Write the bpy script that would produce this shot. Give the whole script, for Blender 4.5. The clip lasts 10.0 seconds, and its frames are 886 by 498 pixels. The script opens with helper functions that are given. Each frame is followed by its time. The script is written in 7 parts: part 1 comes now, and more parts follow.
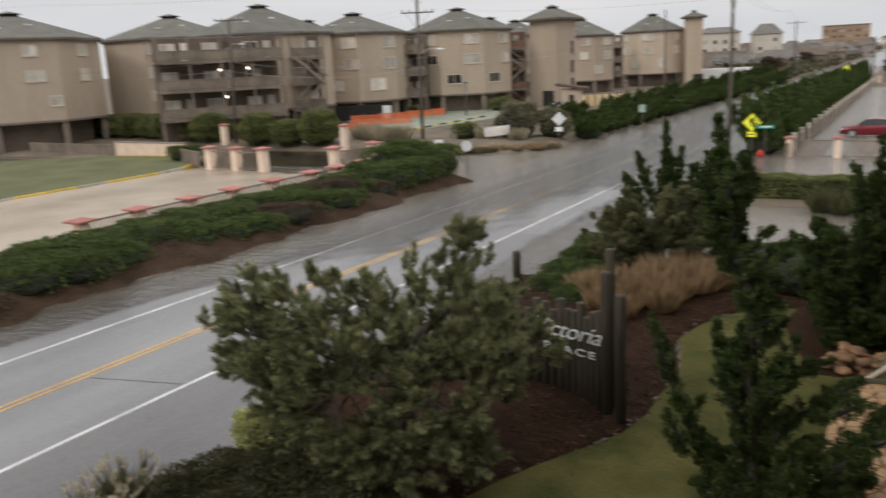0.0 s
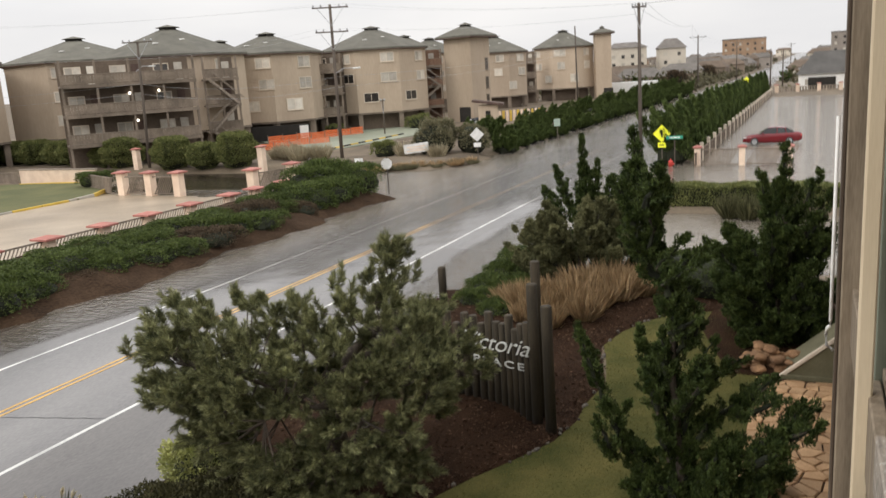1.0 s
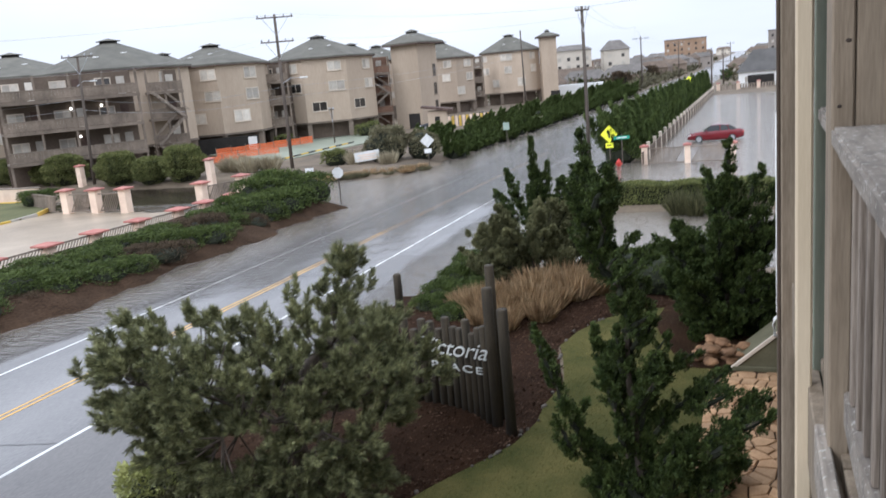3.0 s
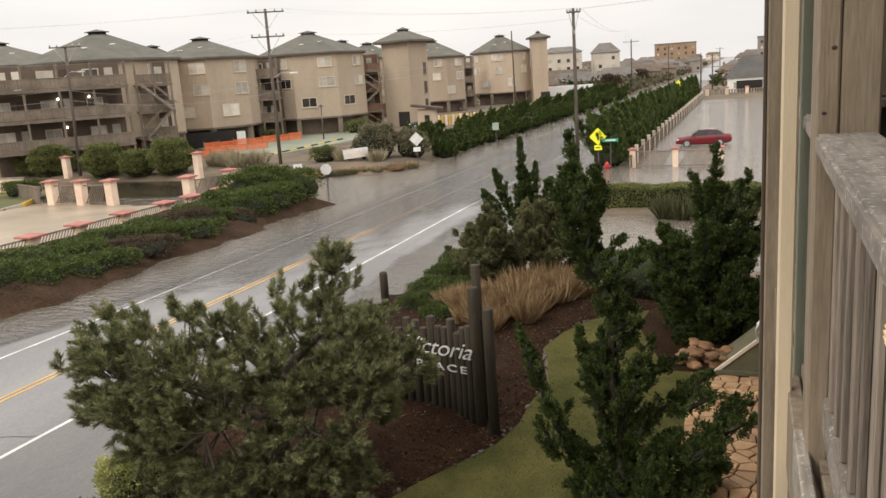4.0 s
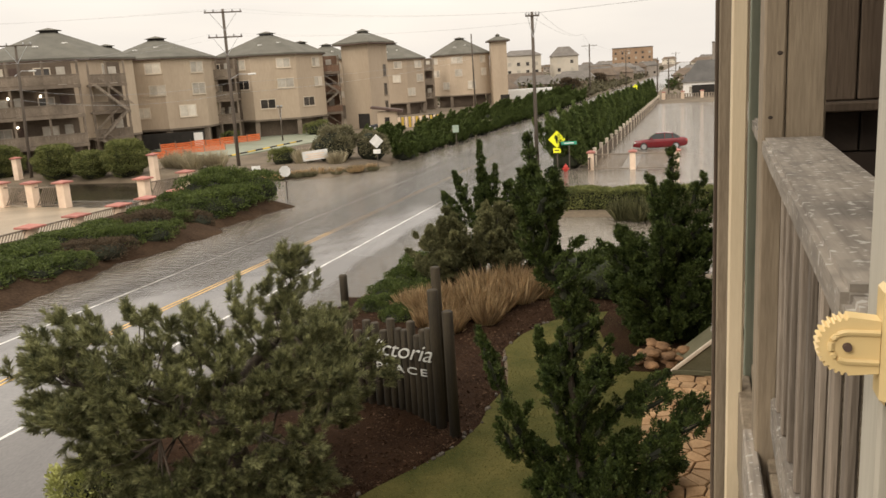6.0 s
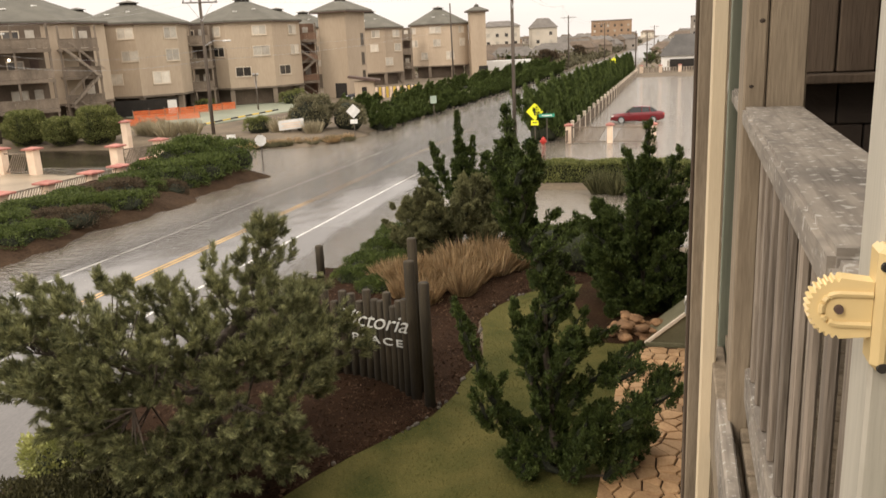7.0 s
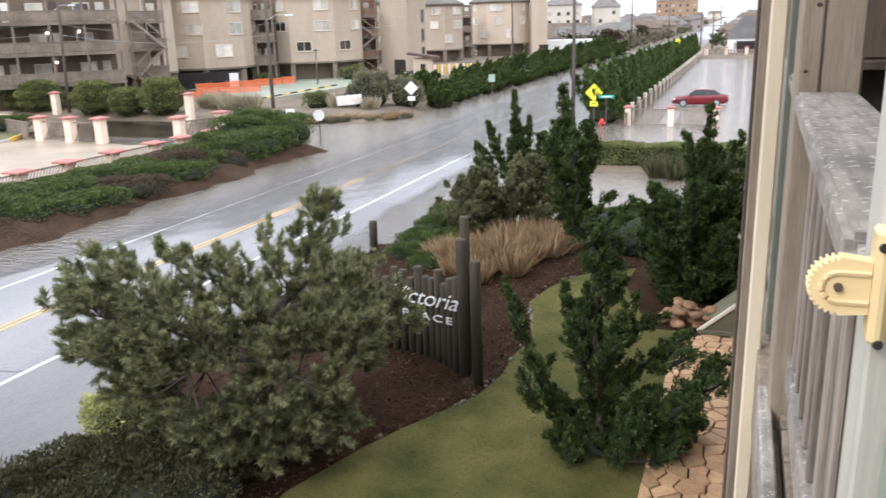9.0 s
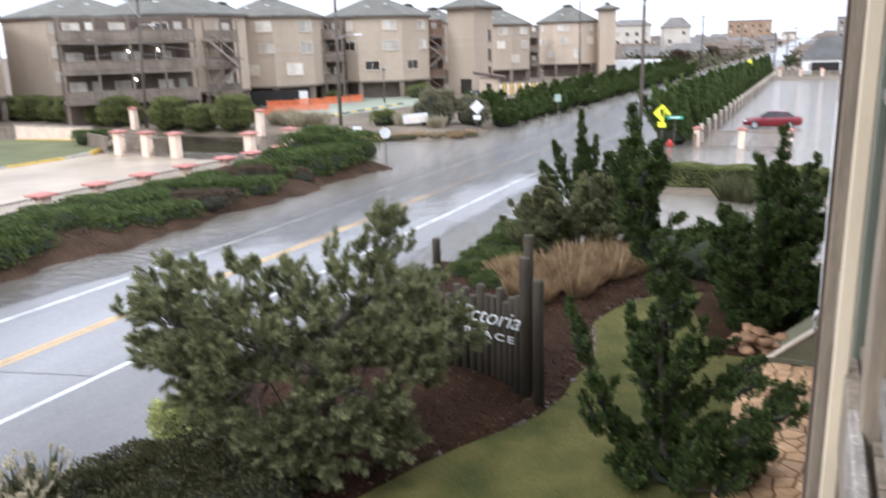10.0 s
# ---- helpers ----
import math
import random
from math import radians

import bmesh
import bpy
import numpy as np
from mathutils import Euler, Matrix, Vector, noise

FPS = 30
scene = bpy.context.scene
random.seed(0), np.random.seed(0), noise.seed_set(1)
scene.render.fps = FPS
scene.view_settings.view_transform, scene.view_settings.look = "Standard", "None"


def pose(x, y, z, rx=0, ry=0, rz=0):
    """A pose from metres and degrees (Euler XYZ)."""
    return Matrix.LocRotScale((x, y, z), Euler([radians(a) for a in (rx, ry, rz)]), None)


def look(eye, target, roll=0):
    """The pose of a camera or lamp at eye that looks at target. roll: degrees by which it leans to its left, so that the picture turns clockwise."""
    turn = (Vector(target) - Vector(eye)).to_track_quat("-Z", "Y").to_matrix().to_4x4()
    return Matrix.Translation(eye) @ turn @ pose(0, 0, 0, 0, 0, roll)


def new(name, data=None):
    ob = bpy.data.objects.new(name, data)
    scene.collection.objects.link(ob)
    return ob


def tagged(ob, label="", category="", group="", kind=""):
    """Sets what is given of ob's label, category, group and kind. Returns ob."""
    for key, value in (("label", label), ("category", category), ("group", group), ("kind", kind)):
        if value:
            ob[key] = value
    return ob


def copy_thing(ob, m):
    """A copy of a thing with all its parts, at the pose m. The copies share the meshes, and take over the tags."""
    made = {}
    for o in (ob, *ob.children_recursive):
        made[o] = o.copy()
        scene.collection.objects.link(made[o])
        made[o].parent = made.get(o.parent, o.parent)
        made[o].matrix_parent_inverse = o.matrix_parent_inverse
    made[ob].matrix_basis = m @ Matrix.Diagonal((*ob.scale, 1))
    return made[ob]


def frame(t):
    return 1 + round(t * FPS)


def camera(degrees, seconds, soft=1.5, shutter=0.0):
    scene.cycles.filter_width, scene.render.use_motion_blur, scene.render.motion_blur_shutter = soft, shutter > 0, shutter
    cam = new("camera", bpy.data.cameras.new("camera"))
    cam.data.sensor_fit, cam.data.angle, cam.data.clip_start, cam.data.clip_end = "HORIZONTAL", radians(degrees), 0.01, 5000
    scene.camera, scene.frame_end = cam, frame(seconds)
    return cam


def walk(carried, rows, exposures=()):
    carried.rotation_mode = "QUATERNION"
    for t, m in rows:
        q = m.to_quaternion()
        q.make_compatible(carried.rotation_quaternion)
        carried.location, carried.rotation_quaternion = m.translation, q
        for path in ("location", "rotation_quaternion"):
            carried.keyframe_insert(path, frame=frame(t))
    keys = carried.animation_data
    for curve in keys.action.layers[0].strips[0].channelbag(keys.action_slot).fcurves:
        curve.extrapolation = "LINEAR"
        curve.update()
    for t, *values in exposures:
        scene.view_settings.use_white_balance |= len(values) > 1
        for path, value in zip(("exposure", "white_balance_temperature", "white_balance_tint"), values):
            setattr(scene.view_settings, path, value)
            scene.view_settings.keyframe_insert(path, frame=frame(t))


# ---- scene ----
cam = camera(57.6, 10.0, shutter=0.5)
PATH = [
    (0, (0.007, 0.08, 7.967), (-0.992, 1.754, 7.518), -2.7),
    (0.2, (-0.002, 0.06, 7.971), (-0.896, 1.791, 7.521), -1.9),
    (0.5, (-0.016, 0.029, 7.978), (-0.821, 1.814, 7.569), -1.4),
    (0.8, (-0.026, 0.01, 7.983), (-0.858, 1.783, 7.577), -2.3),
    (1, (-0.032, -0.002, 7.986), (-0.863, 1.768, 7.568), -3.7),
    (1.2, (-0.022, -0.035, 7.994), (-0.855, 1.726, 7.539), -4.6),
    (1.5, (-0.008, -0.084, 8.007), (-0.802, 1.681, 7.505), -5.3),
    (1.8, (-0.012, -0.073, 8.004), (-0.779, 1.699, 7.481), -5.6),
    (2, (-0.015, -0.065, 8.002), (-0.761, 1.716, 7.479), -6.1),
    (2.2, (-0.015, -0.061, 8.002), (-0.755, 1.729, 7.504), -6.0),
    (2.5, (-0.014, -0.054, 8.003), (-0.774, 1.735, 7.531), -6.0),
    (2.8, (-0.01, -0.031, 8.002), (-0.779, 1.756, 7.537), -5.7),
    (3, (-0.008, -0.016, 8.001), (-0.736, 1.801, 7.589), -5.2),
    (3.2, (-0.007, -0.014, 8.001), (-0.736, 1.804, 7.599), -4.7),
    (4.3, (-0.001, -0.005, 7.999), (-0.691, 1.825, 7.579), -3.8),
    (4.5, (0.0, -0.003, 7.999), (-0.692, 1.828, 7.587), -4.0),
    (5, (-0.006, -0.014, 7.998), (-0.699, 1.815, 7.582), -4.0),
    (5.2, (-0.003, -0.01, 7.998), (-0.675, 1.826, 7.576), -3.0),
    (6.3, (0.011, 0.011, 7.997), (-0.58, 1.875, 7.576), -3.6),
    (6.5, (0.007, 0.011, 7.993), (-0.585, 1.87, 7.554), -3.1),
    (7, (0.003, 0.029, 7.984), (-0.546, 1.889, 7.495), -2.6),
    (7.2, (0.006, 0.026, 7.985), (-0.562, 1.875, 7.475), -2.7),
    (7.5, (0.01, 0.022, 7.986), (-0.575, 1.873, 7.504), -3.6),
    (7.8, (0.018, 0.024, 7.994), (-0.535, 1.89, 7.536), -3.1),
    (8, (0.023, 0.025, 8.0), (-0.488, 1.911, 7.574), -3.6),
    (8.2, (0.023, 0.017, 7.996), (-0.472, 1.901, 7.542), -2.8),
    (8.5, (0.023, 0.006, 7.989), (-0.598, 1.836, 7.476), -2.4),
    (8.8, (0.027, 0.004, 7.987), (-0.615, 1.821, 7.455), -1.8),
    (9, (0.03, 0.002, 7.986), (-0.642, 1.809, 7.451), -1.7),
    (9.2, (0.028, -0.001, 7.988), (-0.683, 1.789, 7.45), -1.8),
    (9.5, (0.024, -0.006, 7.992), (-0.706, 1.785, 7.483), -1.9),
    (9.8, (0.005, -0.009, 7.975), (-0.754, 1.765, 7.449), -1.3),
    (10, (-0.007, -0.011, 7.964), (-0.824, 1.749, 7.478), -1.5),
]
EXPOSURES = [
    (0, -0.35, 6400, 11),
    (0.5, 0.1, 6400, 11),
    (1, -0.03, 6600, 11),
    (1.5, 0.13, 6600, 12),
    (2, 0.6, 5850, 12),
    (2.5, 0.28, 5750, 12),
    (3, 0.18, 5650, 12),
    (4.5, 0, 7350, 12),
    (5, 0.02, 7350, 12),
    (6.5, 0.02, 7500, 12),
    (7, 0.22, 7500, 14),
    (7.5, 0.66, 6050, 13),
    (8, 0.1, 5750, 14),
    (8.5, 0.16, 6150, 14),
    (9, 0.71, 5850, 13),
    (9.5, 0.62, 5750, 13),
    (10, 0.66, 5650, 13),
]
walk(cam, [(t, look(eye, target, roll)) for t, eye, target, roll in PATH], EXPOSURES)

# ---- sky and sun: a bright overcast day ----
world = bpy.data.worlds.new("overcast_sky")
scene.world = world
world.use_nodes = True
wn, wl = world.node_tree.nodes, world.node_tree.links
bg = wn["Background"]
sky = wn.new("ShaderNodeTexSky")
sky.sky_type, sky.sun_disc = "NISHITA", False
sky.sun_elevation, sky.sun_rotation = radians(38), radians(150)
sky.air_density, sky.dust_density = 1.5, 4.0
grey = wn.new("ShaderNodeHueSaturation")
grey.inputs["Saturation"].default_value = 0.25
wl.new(sky.outputs[0], grey.inputs["Color"])
cloud = wn.new("ShaderNodeTexNoise")
cloud.inputs["Scale"].default_value, cloud.inputs["Detail"].default_value = 2.2, 5
cramp = wn.new("ShaderNodeValToRGB")
cramp.color_ramp.elements[0].position, cramp.color_ramp.elements[0].color = 0.3, (8.6, 8.7, 8.9, 1)
cramp.color_ramp.elements[1].position, cramp.color_ramp.elements[1].color = 0.7, (10.6, 10.55, 10.4, 1)
cmap = wn.new("ShaderNodeMapping")
cmap.inputs["Scale"].default_value = (1, 1, 4)
coord = wn.new("ShaderNodeTexCoord")
wl.new(coord.outputs["Generated"], cmap.inputs[0])
wl.new(cmap.outputs[0], cloud.inputs["Vector"])
wl.new(cloud.outputs[0], cramp.inputs[0])
veil = wn.new("ShaderNodeMix")
veil.data_type = "RGBA"
veil.inputs[0].default_value = 0.85
wl.new(grey.outputs[0], veil.inputs[6])
wl.new(cramp.outputs[0], veil.inputs[7])
sep = wn.new("ShaderNodeSeparateXYZ")
wl.new(coord.outputs["Generated"], sep.inputs[0])
rise_ = wn.new("ShaderNodeMapRange")
rise_.inputs["From Min"].default_value, rise_.inputs["From Max"].default_value = 0.08, 0.9
rise_.inputs["To Min"].default_value, rise_.inputs["To Max"].default_value = 1.0, 2.0
wl.new(sep.outputs["Z"], rise_.inputs["Value"])
dome = wn.new("ShaderNodeVectorMath")
dome.operation = "SCALE"
wl.new(veil.outputs[2], dome.inputs[0])
wl.new(rise_.outputs[0], dome.inputs["Scale"])
wl.new(dome.outputs[0], bg.inputs["Color"])
bg.inputs["Strength"].default_value = 0.106
sun = new("sun", bpy.data.lights.new("sun", "SUN"))
sun.data.energy, sun.data.angle, sun.data.color = 0.9, radians(14), (1.0, 0.95, 0.88)
sun.matrix_world = look((0, 0, 50), (34, 60, 0))


# ---- materials ----
def link(nt, a, b):
    nt.links.new(a, b)


def mat(name, low, high, rough=0.8, size=1.0, fine=30.0, bump=0.3, metal=0.0, stretch=(1, 1, 1), rand=0.12, spec=0.5, depth=0.01, fine_mix=0.35, island=False, translucent=0.0):
    """A surface that varies between two colours at a coarse and a fine scale, with relief."""
    m = bpy.data.materials.new(name)
    m.use_nodes = True
    nt = m.node_tree
    b = nt.nodes["Principled BSDF"]
    tc = nt.nodes.new("ShaderNodeTexCoord")
    geo = nt.nodes.new("ShaderNodeNewGeometry")
    mp = nt.nodes.new("ShaderNodeMapping")
    mp.inputs["Scale"].default_value = stretch
    link(nt, geo.outputs["Position"] if not island else tc.outputs["Object"], mp.inputs[0])
    n1, n2 = nt.nodes.new("ShaderNodeTexNoise"), nt.nodes.new("ShaderNodeTexNoise")
    n1.inputs["Scale"].default_value, n1.inputs["Detail"].default_value = size, 4
    n2.inputs["Scale"].default_value, n2.inputs["Detail"].default_value = fine, 5
    for n in (n1, n2):
        link(nt, mp.outputs[0], n.inputs["Vector"])
    mixf = nt.nodes.new("ShaderNodeMix")
    mixf.inputs[0].default_value = fine_mix
    link(nt, n1.outputs[0], mixf.inputs[2])
    link(nt, n2.outputs[0], mixf.inputs[3])
    ramp = nt.nodes.new("ShaderNodeValToRGB")
    ramp.color_ramp.elements[0].position, ramp.color_ramp.elements[0].color = 0.34, (*low, 1)
    ramp.color_ramp.elements[1].position, ramp.color_ramp.elements[1].color = 0.66, (*high, 1)
    link(nt, mixf.outputs[0], ramp.inputs[0])
    hsv = nt.nodes.new("ShaderNodeHueSaturation")
    link(nt, ramp.outputs[0], hsv.inputs["Color"])
    info = nt.nodes.new("ShaderNodeObjectInfo")
    mr = nt.nodes.new("ShaderNodeMapRange")
    mr.inputs["To Min"].default_value, mr.inputs["To Max"].default_value = 1 - rand, 1 + rand
    link(nt, geo.outputs["Random Per Island"] if island else info.outputs["Random"], mr.inputs["Value"])
    link(nt, mr.outputs[0], hsv.inputs["Value"])
    link(nt, hsv.outputs[0], b.inputs["Base Color"])
    b.inputs["Roughness"].default_value, b.inputs["Metallic"].default_value = rough, metal
    b.inputs["Specular IOR Level"].default_value = spec
    if bump:
        bp = nt.nodes.new("ShaderNodeBump")
        bp.inputs["Strength"].default_value, bp.inputs["Distance"].default_value = bump, depth
        link(nt, n2.outputs[0], bp.inputs["Height"])
        link(nt, bp.outputs[0], b.inputs["Normal"])
    if translucent:
        tr = nt.nodes.new("ShaderNodeBsdfTranslucent")
        link(nt, hsv.outputs[0], tr.inputs["Color"])
        ms = nt.nodes.new("ShaderNodeMixShader")
        ms.inputs[0].default_value = translucent
        link(nt, b.outputs[0], ms.inputs[1])
        link(nt, tr.outputs[0], ms.inputs[2])
        link(nt, ms.outputs[0], nt.nodes["Material Output"].inputs["Surface"])
    return m


def leaf_mat(name, low, high, rough=0.6, rand=0.35, translucent=0.15, size=1.6):
    return mat(name, low, high, rough, size, 14.0, 0, rand=rand, spec=0.25, island=True, fine_mix=0.4, translucent=translucent)


M_GROUND = mat("sandy_soil", (0.072, 0.054, 0.036), (0.175, 0.135, 0.090), 0.95, 0.25, 6.0, 0.5, depth=0.03)
M_LAWN = mat("lawn", (0.038, 0.046, 0.012), (0.125, 0.108, 0.036), 0.95, 0.9, 25.0, 0.7, spec=0.1, fine_mix=0.35, depth=0.03)
M_FARLAWN = mat("far_lawn", (0.058, 0.066, 0.022), (0.112, 0.110, 0.040), 0.95, 0.3, 8.0, 0.5, depth=0.03)
M_MULCH = mat("bark_mulch", (0.012, 0.006, 0.0032), (0.047, 0.024, 0.013), 0.95, 1.2, 28.0, 0.9, spec=0.08, depth=0.04, fine_mix=0.6)
M_CHIP = mat("bark_chip", (0.025, 0.013, 0.007), (0.115, 0.072, 0.046), 0.9, 2.0, 30.0, 0.2, spec=0.1, rand=0.5, island=True)
M_BANK = mat("reddish_bank_soil", (0.020, 0.012, 0.007), (0.070, 0.043, 0.026), 0.95, 0.7, 9.0, 0.8, spec=0.1, depth=0.05, fine_mix=0.5)
M_ASPHALT = mat("wet_asphalt", (0.105, 0.101, 0.102), (0.25, 0.24, 0.232), 0.25, 0.35, 30.0, 0.3, depth=0.008, fine_mix=0.4, stretch=(1, 0.22, 1))
M_SHOULDER = mat("dark_wet_shoulder", (0.055, 0.050, 0.048), (0.125, 0.115, 0.108), 0.25, 0.4, 28.0, 0.3, depth=0.008, fine_mix=0.4, stretch=(1, 0.3, 1))
M_DARKPOOL = mat("painted_dark_reflection", (0.018, 0.014, 0.009), (0.050, 0.040, 0.027), 0.15, 0.35, 8.0, 0.4, depth=0.02, stretch=(0.4, 1.5, 1))
M_WHITE_LINE = mat("worn_white_paint", (0.34, 0.34, 0.33), (0.70, 0.69, 0.66), 0.5, 0.8, 35.0, 0.2)
M_YELLOW_LINE = mat("worn_yellow_paint", (0.38, 0.22, 0.06), (0.66, 0.40, 0.10), 0.5, 0.8, 35.0, 0.2)
M_SAND = mat("wet_sandy_concrete", (0.20, 0.155, 0.105), (0.39, 0.315, 0.23), 0.35, 0.22, 9.0, 0.2)
M_KERB_Y = mat("yellow_kerb_paint", (0.50, 0.33, 0.05), (0.68, 0.47, 0.08), 0.7, 1, 15)
M_KERB = mat("concrete_kerb", (0.30, 0.28, 0.24), (0.45, 0.42, 0.37), 0.85, 1, 15)
M_STUCCO = mat("cream_stucco", (0.62, 0.47, 0.36), (0.80, 0.64, 0.50), 0.9, 1.2, 30.0, 0.4)
M_CAP = mat("terracotta_pink_cap", (0.30, 0.105, 0.085), (0.45, 0.19, 0.15), 0.7, 1.5, 20.0)
M_TIMBER = mat("grey_weathered_timber", (0.13, 0.105, 0.08), (0.30, 0.25, 0.20), 0.85, 1.0, 22.0, 0.5, stretch=(6, 6, 0.7), depth=0.004)
M_SIDING = mat("taupe_shingle_siding", (0.385, 0.305, 0.226), (0.485, 0.392, 0.296), 0.9, 0.3, 5.0, 0.3, stretch=(1, 1, 0.25), depth=0.02)
# brown siding, dark enough to hold the shade of undercrofts and gallery walls
M_SIDING_D = mat("brown_siding_and_shade", (0.085, 0.062, 0.045), (0.15, 0.115, 0.085), 0.9, 0.4, 5.0, 0.3)
M_DECK_W = mat("grey_brown_deck_boards", (0.125, 0.10, 0.076), (0.25, 0.20, 0.155), 0.9, 0.6, 6.0, 0.3)
M_RUST = mat("reddish_brown_stair_wall", (0.15, 0.085, 0.055), (0.24, 0.145, 0.10), 0.9, 0.5, 5.0, 0.3)
M_ROOF = mat("green_grey_roof_shingles", (0.085, 0.081, 0.066), (0.138, 0.131, 0.107), 0.9, 0.6, 7.0, 0.5, depth=0.03)
M_ROOFEDGE = mat("brown_roof_edge", (0.06, 0.035, 0.028), (0.11, 0.07, 0.055), 0.8, 1, 10)
M_TRIM = mat("pale_window_trim", (0.50, 0.43, 0.34), (0.62, 0.54, 0.44), 0.7, 1, 15, 0.1)
M_BLIND = mat("pale_blind_behind_glass", (0.42, 0.38, 0.32), (0.58, 0.54, 0.47), 0.25, 1.2, 6, 0, rand=0.35)
# near-black; on doorways, carport and garage it paints the shade inside
M_DARK = mat("dark_void_paint", (0.014, 0.012, 0.010), (0.03, 0.026, 0.022), 0.9, 1, 8)
M_POLE = mat("creosoted_pole_wood", (0.06, 0.048, 0.038), (0.13, 0.105, 0.085), 0.9, 1.0, 18.0, 0.4, stretch=(5, 5, 0.5))
M_GALV = mat("galvanised_metal", (0.32, 0.33, 0.34), (0.50, 0.51, 0.52), 0.45, 2, 20, 0.1, metal=0.6)
M_SIGNWHITE = mat("faded_white_sign", (0.55, 0.55, 0.53), (0.74, 0.74, 0.72), 0.55, 2, 20, 0.1)
M_SIGNYEL = mat("fluorescent_yellow_sign", (0.78, 0.80, 0.02), (0.92, 0.93, 0.05), 0.45, 2, 20, 0)
M_SIGNGRN = mat("green_sign", (0.02, 0.24, 0.16), (0.03, 0.32, 0.21), 0.45, 2, 20, 0)
M_SIGNRED = mat("red_paint", (0.42, 0.03, 0.025), (0.58, 0.06, 0.045), 0.5, 2, 20, 0.1)
M_BLACK = mat("black_rubber", (0.012, 0.012, 0.012), (0.03, 0.03, 0.03), 0.7, 2, 20, 0.1)
M_ORANGE = mat("orange_barrier_mesh", (0.70, 0.13, 0.03), (0.85, 0.20, 0.06), 0.6, 1, 9, 0.2)
M_CARPAINT = mat("dark_red_car_paint", (0.125, 0.008, 0.012), (0.155, 0.010, 0.015), 0.18, 2, 40, 0)
M_GLASS = mat("dark_car_glass", (0.012, 0.013, 0.015), (0.02, 0.021, 0.024), 0.05, 2, 20, 0)
M_BARK = mat("grey_brown_bark", (0.055, 0.042, 0.032), (0.15, 0.12, 0.095), 0.95, 3, 30, 0.8, stretch=(3, 3, 0.8), depth=0.02)
M_LOG = mat("dark_green_brown_piling", (0.016, 0.013, 0.008), (0.068, 0.051, 0.029), 0.85, 2, 25, 0.5, stretch=(4, 4, 0.4))
M_LETTER = mat("off_white_letter_paint", (0.50, 0.51, 0.48), (0.64, 0.65, 0.62), 0.5, 4, 40, 0)
M_STONE = mat("tan_flagstone", (0.29, 0.165, 0.078), (0.52, 0.335, 0.18), 0.8, 2.2, 22, 0.5, rand=0.22, depth=0.01)
M_RUBBLE = mat("red_brown_boulder", (0.11, 0.056, 0.026), (0.31, 0.175, 0.085), 0.85, 3, 22, 0.5, rand=0.25)
M_EDGING = mat("pale_edging_stone", (0.06, 0.05, 0.04), (0.17, 0.15, 0.125), 0.9, 3, 22, 0.4, rand=0.25)
M_CREAM = mat("cream_painted_trim", (0.60, 0.49, 0.33), (0.74, 0.62, 0.44), 0.6, 1.5, 30, 0.25, stretch=(10, 10, 0.6), depth=0.002)
M_RAIL = mat("weathered_grey_rail_wood", (0.17, 0.145, 0.12), (0.36, 0.315, 0.26), 0.85, 1.0, 3.2, 0.6, stretch=(26, 2.2, 26), depth=0.004, fine_mix=0.55)
M_POST = mat("weathered_post_wood", (0.15, 0.115, 0.078), (0.30, 0.24, 0.17), 0.85, 3.0, 22, 0.5, stretch=(9, 9, 0.8), depth=0.003)
M_BALUSTER = mat("weathered_baluster_wood", (0.10, 0.078, 0.058), (0.34, 0.285, 0.23), 0.85, 4.0, 22, 0.5, stretch=(12, 12, 0.6), depth=0.003, rand=0.25)
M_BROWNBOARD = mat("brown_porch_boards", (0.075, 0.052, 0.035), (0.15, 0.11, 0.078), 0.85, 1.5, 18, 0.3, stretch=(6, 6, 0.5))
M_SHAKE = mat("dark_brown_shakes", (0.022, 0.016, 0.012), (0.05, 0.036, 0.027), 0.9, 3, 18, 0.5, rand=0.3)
M_SASHGREEN = mat("grey_green_sash_paint", (0.16, 0.185, 0.14), (0.25, 0.27, 0.21), 0.6, 3, 28, 0.3, stretch=(8, 8, 0.5), depth=0.002)
M_SASHPALE = mat("pale_sash_edge_paint", (0.40, 0.375, 0.315), (0.56, 0.525, 0.445), 0.6, 3, 30, 0.3, stretch=(8, 8, 0.6), depth=0.002)
M_LATCH = mat("tan_plastic_hardware", (0.62, 0.46, 0.22), (0.72, 0.55, 0.28), 0.4, 6, 60, 0.05)
M_GREENPAINT = mat("olive_painted_board", (0.105, 0.098, 0.055), (0.16, 0.148, 0.088), 0.8, 2, 20, 0.3)
M_WHITEPAINT = mat("white_paint", (0.70, 0.69, 0.66), (0.82, 0.81, 0.78), 0.5, 2, 20, 0.1)
M_HOUSEWALL = [
    mat("pale_house_siding", (0.50, 0.45, 0.37), (0.66, 0.60, 0.51), 0.9, 0.3, 5, 0.1),
    mat("tan_house_siding", (0.24, 0.155, 0.095), (0.33, 0.225, 0.15), 0.9, 0.3, 5, 0.1),
    mat("grey_house_siding", (0.22, 0.19, 0.165), (0.31, 0.275, 0.24), 0.9, 0.3, 5, 0.1),
    mat("brown_house_siding", (0.16, 0.12, 0.09), (0.25, 0.20, 0.155), 0.9, 0.3, 5, 0.1)]
M_GREYROOF = mat("grey_house_roof", (0.095, 0.085, 0.075), (0.165, 0.15, 0.135), 0.9, 0.5, 6, 0.3)
M_BROWNROOF = mat("brown_shingle_roof", (0.085, 0.060, 0.042), (0.15, 0.112, 0.082), 0.9, 0.5, 6, 0.3)
